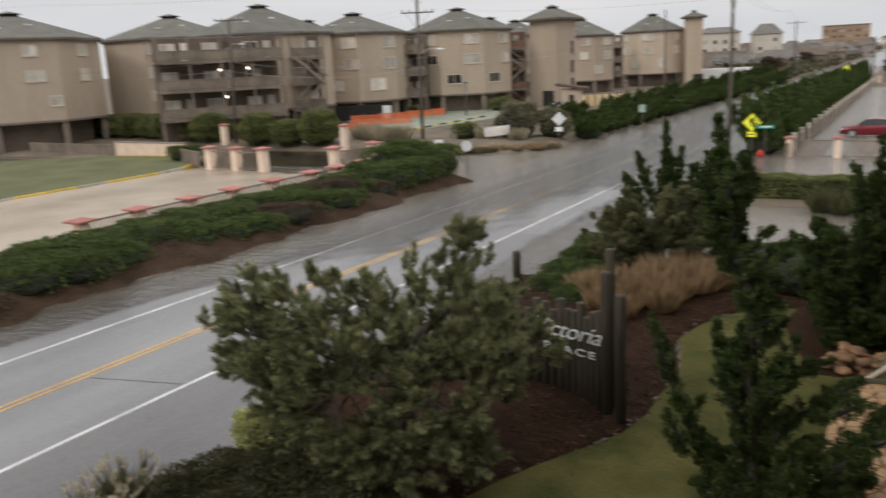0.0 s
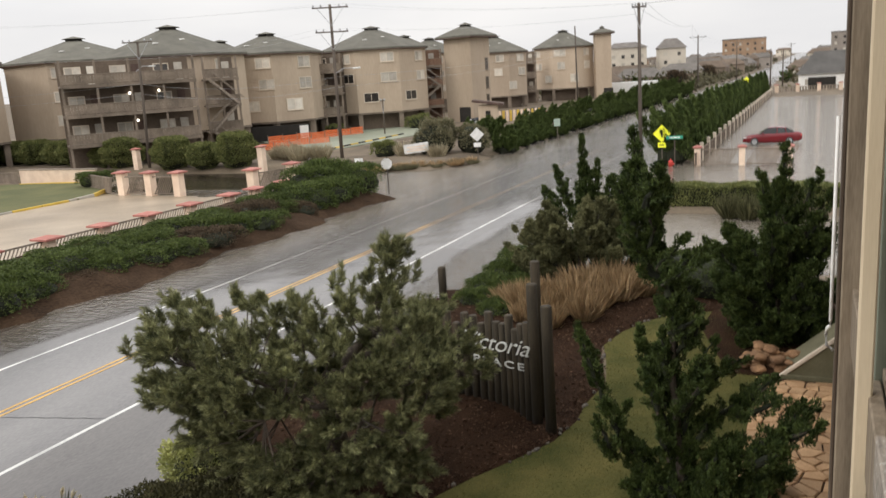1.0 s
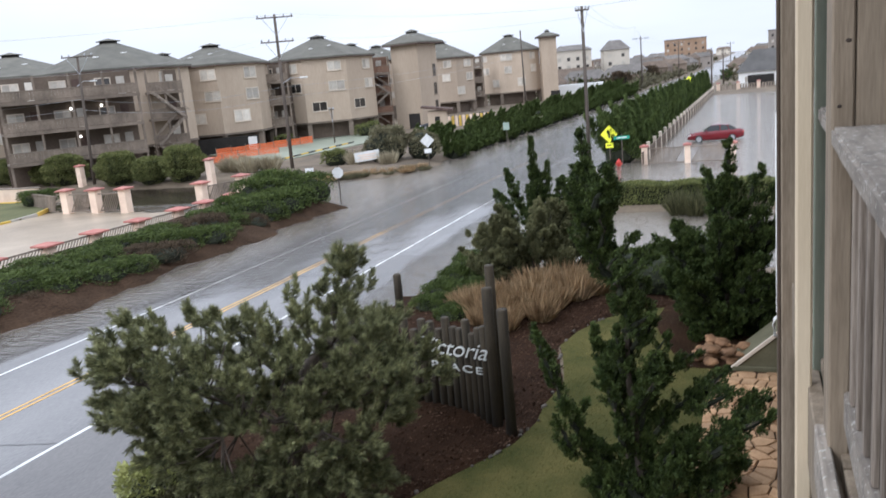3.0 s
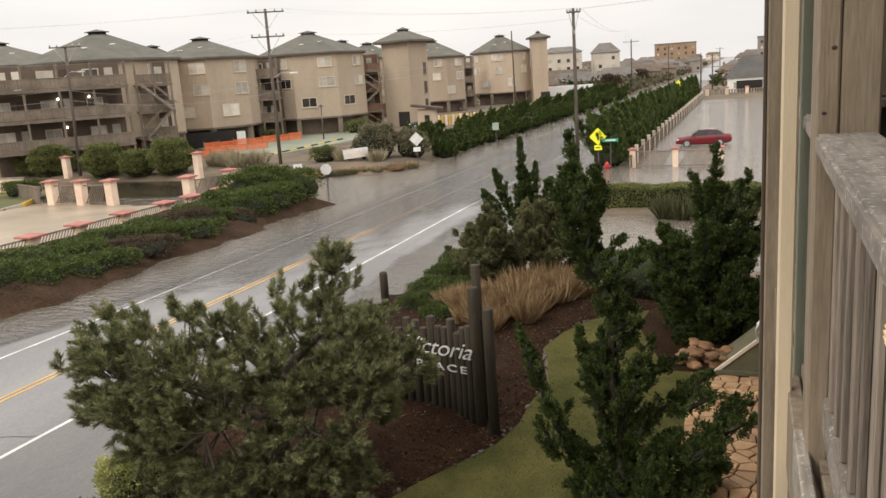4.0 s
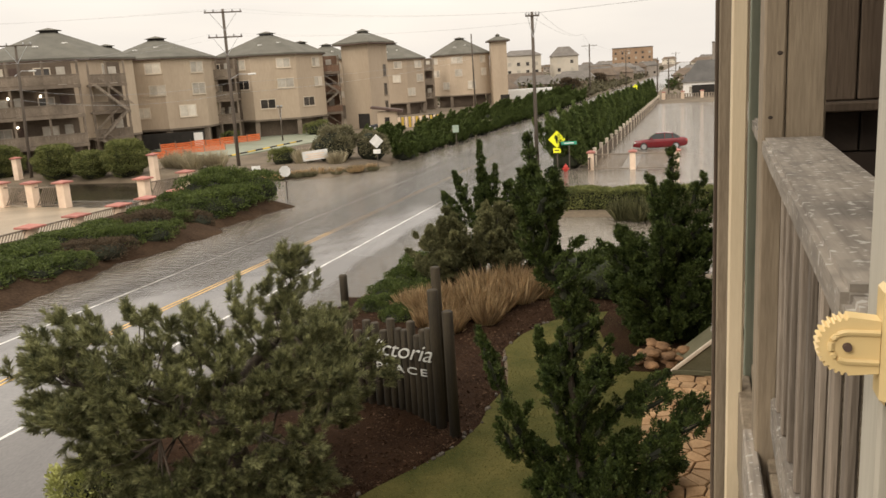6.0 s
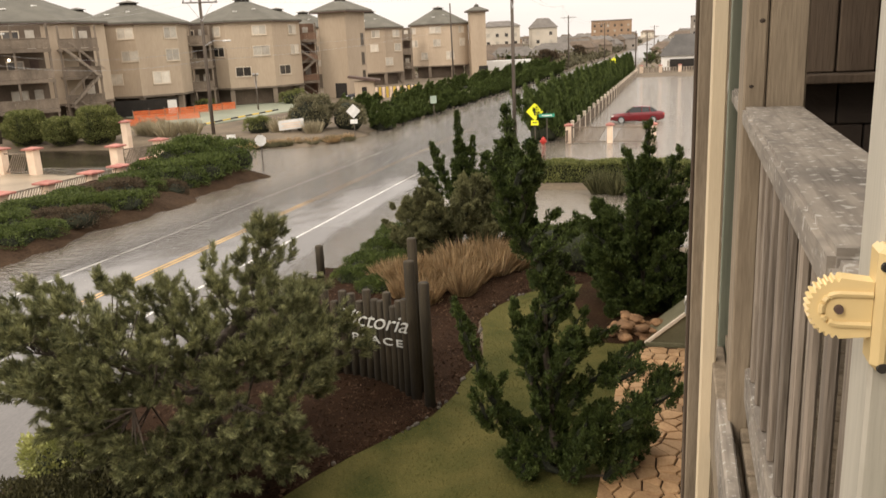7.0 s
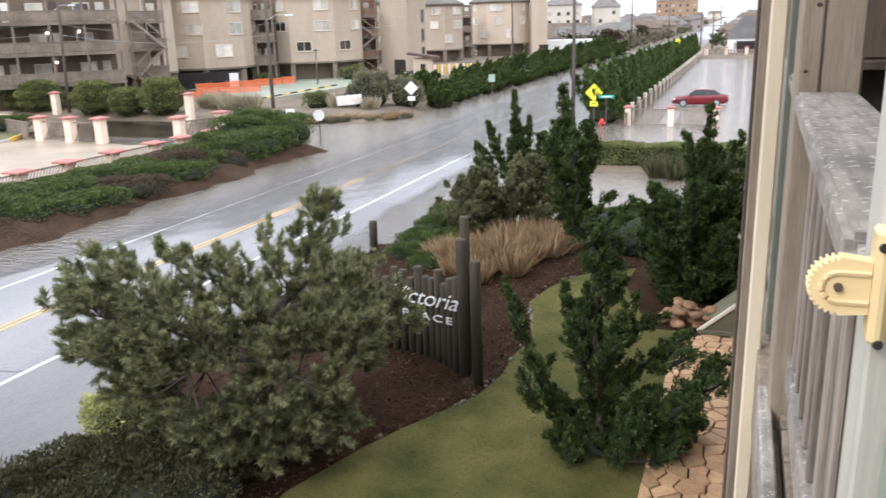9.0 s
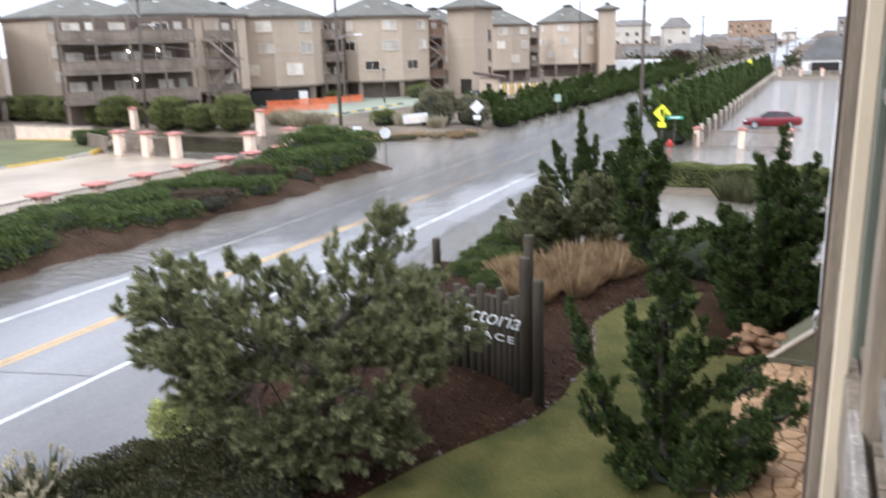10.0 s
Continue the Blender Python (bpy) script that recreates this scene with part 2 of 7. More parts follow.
M_SLATEROOF = mat("dark_slate_roof", (0.050, 0.047, 0.043), (0.085, 0.080, 0.074), 0.8, 0.5, 6, 0.3)

L_PINE = leaf_mat("pine_needles", (0.038, 0.050, 0.024), (0.36, 0.36, 0.175), 0.5, 0.45, 0.2, 6.0)
L_JUNIPER = leaf_mat("dark_juniper_scales", (0.014, 0.029, 0.008), (0.098, 0.130, 0.035), 0.6, 0.5, 0.15, 5.0)
L_CEDAR = leaf_mat("cedar_foliage", (0.025, 0.045, 0.012), (0.130, 0.170, 0.048), 0.6, 0.4)
L_OLIVE = leaf_mat("olive_brown_cedar", (0.066, 0.070, 0.032), (0.205, 0.200, 0.095), 0.7, 0.35)
L_HEDGE = leaf_mat("clipped_hedge_leaves", (0.062, 0.078, 0.022), (0.23, 0.24, 0.088), 0.6, 0.35)
L_LOW = leaf_mat("spreading_juniper", (0.026, 0.043, 0.010), (0.110, 0.142, 0.036), 0.6, 0.35)
L_LIME = leaf_mat("lime_shrub_leaves", (0.22, 0.25, 0.08), (0.52, 0.52, 0.21), 0.55, 0.3)
L_BROWNBUSH = leaf_mat("brown_dormant_twigs", (0.045, 0.032, 0.02), (0.11, 0.08, 0.05), 0.8, 0.3)
L_DARKOLIVE = leaf_mat("dark_olive_leaves", (0.030, 0.030, 0.012), (0.085, 0.078, 0.032), 0.7, 0.35)
L_STRAW = leaf_mat("dry_straw_grass", (0.31, 0.20, 0.10), (0.60, 0.44, 0.26), 0.8, 0.35, 0.25)
L_OLEA = leaf_mat("grey_olive_bush", (0.09, 0.085, 0.045), (0.22, 0.20, 0.12), 0.75, 0.35)
L_TURF = leaf_mat("turf_blades", (0.055, 0.066, 0.016), (0.19, 0.165, 0.056), 0.8, 0.35, 0.3)
L_SEED = leaf_mat("pale_seed_heads", (0.42, 0.36, 0.24), (0.65, 0.58, 0.42), 0.8, 0.25, 0.25)
# near-black colour for solid cores that stand in for shade inside foliage
M_CORE = mat("painted_inner_shade", (0.008, 0.010, 0.005), (0.02, 0.024, 0.010), 1.0, 2, 12, 0)


def lichen_spots(m):
    """Pale lichen flecks and dark weather stains over a finished wood."""
    nt = m.node_tree
    b = nt.nodes["Principled BSDF"]
    src = b.inputs["Base Color"].links[0].from_socket
    geo = nt.nodes.new("ShaderNodeNewGeometry")
    for scale, lo, hi, col in ((5.0, 0.52, 0.66, (0.075, 0.066, 0.058)), (19.0, 0.50, 0.70, (0.13, 0.115, 0.10)), (80.0, 0.59, 0.66, (0.56, 0.54, 0.49))):
        n = nt.nodes.new("ShaderNodeTexNoise")
        n.inputs["Scale"].default_value, n.inputs["Detail"].default_value = scale, 3
        link(nt, geo.outputs["Position"], n.inputs["Vector"])
        r = nt.nodes.new("ShaderNodeMapRange")
        r.inputs["From Min"].default_value, r.inputs["From Max"].default_value = lo, hi
        r.inputs["To Max"].default_value = 0.6
        link(nt, n.outputs[0], r.inputs["Value"])
        mx = nt.nodes.new("ShaderNodeMix")
        mx.data_type = "RGBA"
        link(nt, r.outputs[0], mx.inputs[0])
        link(nt, src, mx.inputs[6])
        mx.inputs[7].default_value = (*col, 1)
        src = mx.outputs[2]
    link(nt, src, b.inputs["Base Color"])


lichen_spots(M_RAIL)


def water_mat():
    m = bpy.data.materials.new("flood_water")
    m.use_nodes = True
    nt = m.node_tree
    b = nt.nodes["Principled BSDF"]
    b.inputs["Base Color"].default_value = (0.250, 0.218, 0.180, 1)
    b.inputs["Roughness"].default_value, b.inputs["IOR"].default_value = 0.05, 1.60
    geo = nt.nodes.new("ShaderNodeNewGeometry")
    prev = None
    for size, strength, stretch, turn in ((1.1, 1.0, (0.5, 1.7, 1), 0.42), (4.0, 0.80, (0.6, 1.6, 1), 0.3), (0.12, 0.12, (1, 1, 1), 0.0)):
        mp = nt.nodes.new("ShaderNodeMapping")
        mp.inputs["Scale"].default_value, mp.inputs["Rotation"].default_value = stretch, (0, 0, turn)
        link(nt, geo.outputs["Position"], mp.inputs[0])
        n = nt.nodes.new("ShaderNodeTexNoise")
        n.inputs["Scale"].default_value, n.inputs["Detail"].default_value = size * 2, 2
        link(nt, mp.outputs[0], n.inputs["Vector"])
        bp = nt.nodes.new("ShaderNodeBump")
        bp.inputs["Strength"].default_value, bp.inputs["Distance"].default_value = strength, 0.065 / size ** 0.5
        link(nt, n.outputs[0], bp.inputs["Height"])
        if prev:
            link(nt, prev.outputs[0], bp.inputs["Normal"])
        prev = bp
    b.inputs["Specular IOR Level"].default_value = 0.0
    tr = nt.nodes.new("ShaderNodeBsdfTransparent")
    tr.inputs["Color"].default_value = (0.90, 0.87, 0.82, 1)
    body = nt.nodes.new("ShaderNodeMixShader")
    at = nt.nodes.new("ShaderNodeAttribute")
    at.attribute_name = "depth"
    mr = nt.nodes.new("ShaderNodeMapRange")
    mr.inputs["From Max"].default_value = 0.12
    mr.inputs["To Min"].default_value, mr.inputs["To Max"].default_value = 0.05, 0.80
    link(nt, at.outputs["Fac"], mr.inputs["Value"])
    link(nt, mr.outputs[0], body.inputs[0])
    link(nt, tr.outputs[0], body.inputs[1])
    link(nt, b.outputs[0], body.inputs[2])
    gloss = nt.nodes.new("ShaderNodeBsdfGlossy")
    gloss.inputs["Roughness"].default_value = 0.05
    link(nt, prev.outputs[0], gloss.inputs["Normal"])
    fr = nt.nodes.new("ShaderNodeFresnel")
    fr.inputs["IOR"].default_value = 1.9
    link(nt, prev.outputs[0], fr.inputs["Normal"])
    ms = nt.nodes.new("ShaderNodeMixShader")
    link(nt, fr.outputs[0], ms.inputs[0])
    link(nt, body.outputs[0], ms.inputs[1])
    link(nt, gloss.outputs[0], ms.inputs[2])
    edge = nt.nodes.new("ShaderNodeMapRange")
    edge.interpolation_type = "SMOOTHSTEP"
    edge.inputs["From Min"].default_value, edge.inputs["From Max"].default_value = 0.0, 0.022
    link(nt, at.outputs["Fac"], edge.inputs["Value"])
    clear = nt.nodes.new("ShaderNodeBsdfTransparent")
    film = nt.nodes.new("ShaderNodeMixShader")
    link(nt, edge.outputs[0], film.inputs[0])
    link(nt, clear.outputs[0], film.inputs[1])
    link(nt, ms.outputs[0], film.inputs[2])
    link(nt, film.outputs[0], nt.nodes["Material Output"].inputs["Surface"])
    return m


M_WATER = water_mat()


# ---- building blocks ----
def part(name, bm, material, parent=None, label="", smooth=False):
    """Links a bmesh as one mesh object, under a thing or a part."""
    me = bpy.data.meshes.new(name)
    bm.to_mesh(me)
    bm.free()
    return mesh_part(name, me, material, parent, label, smooth)


def mesh_part(name, me, material, parent=None, label="", smooth=False):
    me.materials.clear()
    me.materials.append(material)
    if smooth:
        for p in me.polygons:
            p.use_smooth = True
    ob = new(name, me)
    if parent:
        ob.parent = parent
    if label:
        tagged(ob, label)
    return ob


def thing(name, m, label, category, group="", kind=""):
    ob = new(name)
    ob.empty_display_size = 0.2
    ob.matrix_basis = m
    return tagged(ob, label, category, group, kind)


def box(bm, x0, x1, y0, y1, z0, z1, bevel=0.0, m=None):
    r = bmesh.ops.create_cube(bm, size=1.0)
    t = Matrix.Translation(((x0 + x1) / 2, (y0 + y1) / 2, (z0 + z1) / 2)) @ Matrix.Diagonal((x1 - x0, y1 - y0, z1 - z0, 1))
    bmesh.ops.transform(bm, matrix=(m @ t) if m else t, verts=r["verts"])
    if bevel:
        edges = {e for v in r["verts"] for e in v.link_edges}
        bmesh.ops.bevel(bm, geom=list(edges), offset=bevel, segments=1, affect="EDGES")
    return bm


def boxes(*rows, bevel=0.0, m=None):
    bm = bmesh.new()
    for r in rows:
        box(bm, *r, bevel=bevel, m=m)
    return bm


def tube(bm, points, radii, sides=8, caps=True):
    """A tapering tube along points."""
    rings = []
    pts = [Vector(p) for p in points]
    for i, p in enumerate(pts):
        d = (pts[min(i + 1, len(pts) - 1)] - pts[max(i - 1, 0)]).normalized()
        a = d.orthogonal().normalized() if abs(d.z) < 0.95 else Vector((1, 0, 0)).cross(d).normalized()
        b = d.cross(a)
        rings.append([bm.verts.new(p + (a * math.cos(k * 2 * math.pi / sides) + b * math.sin(k * 2 * math.pi / sides)) * radii[i]) for k in range(sides)])
    for r0, r1 in zip(rings, rings[1:]):
        for k in range(sides):
            bm.faces.new((r0[k], r0[(k + 1) % sides], r1[(k + 1) % sides], r1[k]))
    if caps:
        bm.faces.new(rings[0][::-1])
        bm.faces.new(rings[-1])
    return bm


def prism(bm, pts, z0, z1):
    """An upright prism over a polygon (counter-clockwise)."""
    lo = [bm.verts.new((x, y, z0)) for x, y in pts]
    hi = [bm.verts.new((x, y, z1)) for x, y in pts]
    bm.faces.new(lo[::-1])
    bm.faces.new(hi)
    n = len(pts)
    for i in range(n):
        bm.faces.new((lo[i], lo[(i + 1) % n], hi[(i + 1) % n], hi[i]))
    return bm


def blades(name, base, way, length, width, bend=0.0):
    """A mesh of many small leaves: each a pointed, folded blade from base along way. All inputs are arrays."""
    n = len(base)
    way = way / np.linalg.norm(way, axis=1, keepdims=True)
    side = np.cross(way, np.random.normal(size=(n, 3)))
    side /= np.linalg.norm(side, axis=1, keepdims=True) + 1e-9
    up = np.cross(side, way)
    L, W = np.broadcast_to(length, n)[:, None], np.broadcast_to(width, n)[:, None]
    v = np.stack([base, base + way * L * 0.45 + side * W / 2 + up * W * 0.2, base + way * L + up * L * bend, base + way * L * 0.45 - side * W / 2 + up * W * 0.2], 1).reshape(-1, 3)
    k = np.arange(n)[:, None] * 4
    tri = np.concatenate([k + [0, 1, 2], k + [0, 2, 3]], 1).reshape(-1, 3)
    me = bpy.data.meshes.new(name)
    me.vertices.add(len(v))
    me.vertices.foreach_set("co", v.astype(np.float32).ravel())
    me.loops.add(tri.size)
    me.loops.foreach_set("vertex_index", tri.astype(np.int32).ravel())
    me.polygons.add(len(tri))
    me.polygons.foreach_set("loop_start", np.arange(0, tri.size, 3, dtype=np.int32))
    me.update(calc_edges=True)
    me.validate()
    return me


def unit(n):
    d = np.random.normal(size=(n, 3))
    return d / np.linalg.norm(d, axis=1, keepdims=True)


def smooth01(a, b, v):
    t = np.clip((v - a) / (b - a), 0, 1)
    return t * t * (3 - 2 * t)


def lamp_mat():
    m = bpy.data.materials.new("lit_lamp_globe")
    m.use_nodes = True
    b = m.node_tree.nodes["Principled BSDF"]
    b.inputs["Base Color"].default_value = (0.9, 0.88, 0.8, 1)
    b.inputs["Emission Color"].default_value, b.inputs["Emission Strength"].default_value = (1.0, 0.93, 0.8, 1), 6.0
    return m


M_LAMP = lamp_mat()


# ---- ground, road and flood ----
def far_rise(y):
    """The land climbs gently far along the road."""
    return 0.009 * np.clip(y - 360, 0, 900)


def land_height(x, y):
    """Height of the ground; flood water stands at 0."""
    h = np.full(np.broadcast(x, y).shape, -0.30)
    wob = 0.35 * np.sin(y * 0.55) + 0.25 * np.sin(y * 1.31 + 1) + 0.15 * np.sin(y * 2.9)
    near_left = smooth01(-25.3 + wob, -29.0 + wob, x) * (1 - smooth01(47.5, 50.5, y + 0.2 * wob))
    h = h + near_left * (0.95 - 0.25 * smooth01(-33.5, -36.0, x) - 0.60 * smooth01(-36.5, -37.4, x))
    far_left = smooth01(-27.2 + wob, -31.5 + wob, x) * smooth01(61.5, 66.5, y + wob)
    h = np.maximum(h, -0.30 + far_left * 0.85)
    h = np.maximum(h, -0.30 + smooth01(-45, -50, x) * smooth01(61.5, 65, y) * 0.8)
    h = np.maximum(h, -0.30 + smooth01(-58, -62, x) * smooth01(50, 57, y) * 0.55)
    garden = smooth01(-13.2 + 0.5 * wob, -11.2 + 0.5 * wob, x) * (1 - smooth01(29.5, 32.5, y + wob))
    h = np.maximum(h, -0.30 + garden * 0.58)
    hedge = smooth01(-9.6, -7.6, x) * smooth01(43.0, 44.6, y) * (1 - smooth01(47.0, 48.5, y))
    h = np.maximum(h, -0.30 + hedge * 0.5)
    strip = smooth01(-12.2 + 0.3 * wob, -10.8, x) * (1 - smooth01(-8.6, -8.2, x)) * smooth01(66, 69, y)
    h = np.maximum(h, -0.30 + strip * 0.5)
    far_right = smooth01(-12.5, -9.5, x) * smooth01(176, 180, y)
    h = np.maximum(h, -0.30 + far_right * 0.6)
    h = np.maximum(h, -0.30 + smooth01(34, 40, x) * 0.7)
    dist = np.hypot(x, y)
    h = h + 0.04 * np.sin(x * 0.9) * np.sin(y * 0.7) * (h > 0)
    return np.where(dist > 900, np.maximum(h, -0.25), h) + far_rise(y)


def lines_of(core0, core1, step, far):
    inner = list(np.arange(core0, core1 + 1e-6, step))
    out, d = [], step
    while inner[0] > -far:
        d *= 1.35
        inner.insert(0, inner[0] - d)
    d = step
    while inner[-1] < far:
        d *= 1.35
        inner.append(inner[-1] + d)
    return np.array(inner)


gx, gy = lines_of(-92, 12, 0.6, 3200), lines_of(-6, 100, 0.6, 3200)
GX, GY = np.meshgrid(gx, gy)
GZ = land_height(GX, GY)
nx, ny = len(gx), len(gy)
idx = np.arange(nx * ny).reshape(ny, nx)
quads = np.stack([idx[:-1, :-1], idx[:-1, 1:], idx[1:, 1:], idx[1:, :-1]], -1).reshape(-1, 4)
me = bpy.data.meshes.new("ground")
me.from_pydata(np.stack([GX, GY, GZ], -1).reshape(-1, 3).tolist(), [], quads.tolist())
ground = mesh_part("ground", me, M_GROUND, smooth=True)
tagged(ground, "sandy brown soil, partly under flood water", "ground", kind="structure")


def sheet(name, x0, x1, y0, y1, nx, ny, zf, material, label, category):
    xs, ys = np.linspace(x0, x1, nx + 1), np.linspace(y0, y1, ny + 1)
    X, Y = np.meshgrid(xs, ys)
    Z = zf(X, Y)
    i = np.arange((nx + 1) * (ny + 1)).reshape(ny + 1, nx + 1)
    q = np.stack([i[:-1, :-1], i[:-1, 1:], i[1:, 1:], i[1:, :-1]], -1).reshape(-1, 4)
    m = bpy.data.meshes.new(name)
    m.from_pydata(np.stack([X, Y, Z], -1).reshape(-1, 3).tolist(), [], q.tolist())
    ob = mesh_part(name, m, material, smooth=True)
    return tagged(ob, label, category, kind="structure")


ROAD_MID = -19.5
M_TAR = mat("tar", (0.012, 0.012, 0.012), (0.03, 0.03, 0.03), 0.4, 2, 20, 0.2)


def road_height(x, y):
    """Near the garden the lanes stand just clear of the flood; farther on they dip under it, the left lane first."""
    fall = 0.033 + 0.004 * (x - ROAD_MID) - 0.05 * smooth01(-22.9, -25.0, x) - 0.06 * smooth01(-15.4, -13.2, x) * smooth01(16, 27, y)
    sink = 0.048 * smooth01(13, 36, y) + 0.035 * smooth01(36, 75, y)
    return fall - sink + far_rise(y) + 0.005 * np.sin(y * 0.31 + x * 0.5) * np.sin(x * 0.9 + 1) + 0.003 * np.sin(y * 0.9 + x * 1.7) + 0.002 * np.sin(y * 2.3 - x * 2.9)


sheet("road", -26.6, -11.9, -60, 1500, 56, 2600, road_height, M_ASPHALT, "wet grey asphalt road partly under flood water", "road")
sheet("road_shoulder", -16.0, -11.9, -60, 34, 16, 160, lambda X, Y: road_height(X, Y) + 0.004, M_SHOULDER, "darker wet asphalt shoulder outside the edge line", "road")
for lx, w, material, label in ((-16.12, 0.13, M_WHITE_LINE, "worn white edge line on wet asphalt"), (-22.60, 0.13, M_WHITE_LINE, "worn white edge line on wet asphalt"),
                               (-19.22, 0.11, M_YELLOW_LINE, "worn yellow centre line on wet asphalt"), (-19.46, 0.11, M_YELLOW_LINE, "worn yellow centre line on wet asphalt")):
    sheet("road_line", lx - w / 2, lx + w / 2, -60, 78, 1, 300, lambda X, Y: road_height(X, Y) + 0.006, material, label, "road marking")

wx, wy = lines_of(-29, -10, 0.25, 90), lines_of(-8, 84, 0.4, 300)
WX, WY = np.meshgrid(wx, wy)
WD = np.where((WX < -36.9) & (WY < 52), -0.03, np.where((WX > -26.6) & (WX < -11.9), np.maximum(land_height(WX, WY), road_height(WX, WY)), land_height(WX, WY)))
i = np.arange(WX.size).reshape(WX.shape)
q = np.stack([i[:-1, :-1], i[:-1, 1:], i[1:, 1:], i[1:, :-1]], -1).reshape(-1, 4)
me = bpy.data.meshes.new("flood_water")
me.from_pydata(np.stack([WX, WY, WX * 0], -1).reshape(-1, 3).tolist(), [], q.tolist())
me.attributes.new("depth", "FLOAT", "POINT").data.foreach_set("value", np.clip(-WD, 0, 1).astype(np.float32).ravel())
tagged(mesh_part("flood_water", me, M_WATER), "shallow brown flood water with wind ripples", "water", kind="structure")


def flat_patch(name, pts, z, thick, material, label, category):
    bm = prism(bmesh.new(), pts, z - thick, z)
    return tagged(part(name, bm, material), label, category, kind="structure")


sheet("driveway", -72, -36.9, 8, 55, 70, 94, lambda X, Y: 0.28 - 0.36 * smooth01(41.5, 51, Y + 0.12 * (X + 37)) + 0.022 * np.sin(X * 0.9 + Y * 0.4) * np.sin(Y * 0.7) + 0.012 * np.sin(X * 2.3) * np.sin(Y * 1.9), M_SAND, "wet sandy concrete driveway with puddles", "driveway")
flat_patch("verge_lawn", [(-53.0, 20), (-53.0, 45.5), (-54.5, 49.0), (-57.5, 52.0), (-62, 54.5), (-71, 53.5), (-80, 48), (-80, 20)], 0.35, 0.3, M_FARLAWN, "green lawn beside the driveway", "lawn")
# dark sheet over the flood, coloured as the dark bushes mirrored there
sheet("muddy_yard", -58, -39.6, 50.5, 62.5, 40, 30, lambda X, Y: 0.035 + 0.03 * np.sin(X * 0.8 + Y) * np.sin(Y * 1.3) - 0.25 * smooth01(-42, -39.6, X) - 0.2 * smooth01(52.5, 50.5, Y), M_DARKPOOL, "dark sheet painted as the flood water's dark reflection behind the gate", "mud")
kerb_pts = [(-52.9, 22 + i * 2.5) for i in range(10)] + [(-53.6, 47.6), (-55.3, 50.4), (-58.0, 52.6), (-61.5, 54.6), (-66, 54.4), (-70, 53.6)]
for i, (a, b) in enumerate(zip(kerb_pts, kerb_pts[1:])):
    a, b = Vector((*a, 0)), Vector((*b, 0))
    d = b - a
    m = Matrix.Translation((a + b) / 2) @ Matrix.Rotation(math.atan2(d.y, d.x), 4, "Z")
    kb = box(bmesh.new(), -d.length / 2 + 0.04, d.length / 2 - 0.04, -0.09, 0.09, 0.1, 0.42, 0.02)
    k = part("kerb_stone", kb, M_KERB_Y if i % 3 else M_KERB)
    k.matrix_basis = m
    tagged(k, "yellow painted kerb along the lawn" if i % 3 else "bare concrete kerb along the lawn", "kerb", "lawn kerb")

# the garden's lawn and its mulch bed
lawn_edge = [(-6.9, 10.5), (-6.3, 12.2), (-5.9, 13.1), (-5.35, 14.1), (-4.85, 15.1), (-4.65, 16.2), (-4.7, 17.2), (-4.55, 18.6), (-4.9, 20.1), (-5.25, 21.3), (-5.0, 22.6), (-4.5, 23.8), (-3.7, 24.8), (-2.2, 25.4)]
flat_patch("lawn", [(-6.9, 4)] + [(0.9, 4), (0.9, 25.6)] + lawn_edge[::-1], 0.335, 0.2, M_LAWN, "mown grass lawn going yellow in patches", "lawn")


def mulch_height(x, y):
    edge = np.interp(y, [p[1] for p in lawn_edge], [p[0] for p in lawn_edge])
    mound = np.clip((edge - x) / 2.2, 0, 1)
    fall = smooth01(-12.6, -11.0, x) * (1 - smooth01(25.5, 29, y))
    return 0.30 + fall * (0.05 + 0.16 * mound) + 0.03 * np.sin(x * 3.1) * np.sin(y * 2.7) - 0.3 * (1 - fall)


mx0 = np.linspace(0, 1, 31)
mys = np.linspace(4, 27, 81)
edge_x = np.interp(mys, [p[1] for p in lawn_edge], [p[0] for p in lawn_edge])
MX = -12.7 + (edge_x[:, None] - 0.02 + 12.7) * mx0[None, :]
MY = np.repeat(mys[:, None], 31, 1)
MZ = mulch_height(MX, MY)
MZ[:, -1] = 0.30
i = np.arange(MX.size).reshape(MX.shape)
q = np.stack([i[:-1, :-1], i[:-1, 1:], i[1:, 1:], i[1:, :-1]], -1).reshape(-1, 4)
me = bpy.data.meshes.new("mulch_bed")
me.from_pydata(np.stack([MX, MY, MZ], -1).reshape(-1, 3).tolist(), [], q.tolist())
tagged(mesh_part("mulch_bed", me, M_MULCH, smooth=True), "dark brown bark mulch bed", "mulch bed", kind="structure")
# loose bark chips
n = 9000
cy_ = np.random.uniform(9, 26, n)
ce = np.interp(cy_, [p[1] for p in lawn_edge], [p[0] for p in lawn_edge])
cx_ = ce - 0.05 - np.random.uniform(0, 1, n) ** 1.3 * 5.5
base = np.stack([cx_, cy_, mulch_height(cx_, cy_) + 0.012], 1)
way = np.stack([np.random.normal(size=n), np.random.normal(size=n), np.random.normal(size=n) * 0.35], 1)
tagged(mesh_part("bark_chips", blades("bark_chips", base, way, np.random.uniform(0.04, 0.13, n), np.random.uniform(0.02, 0.05, n)), M_CHIP), "loose brown bark chips on the bed", "bark chips", kind="stuff")
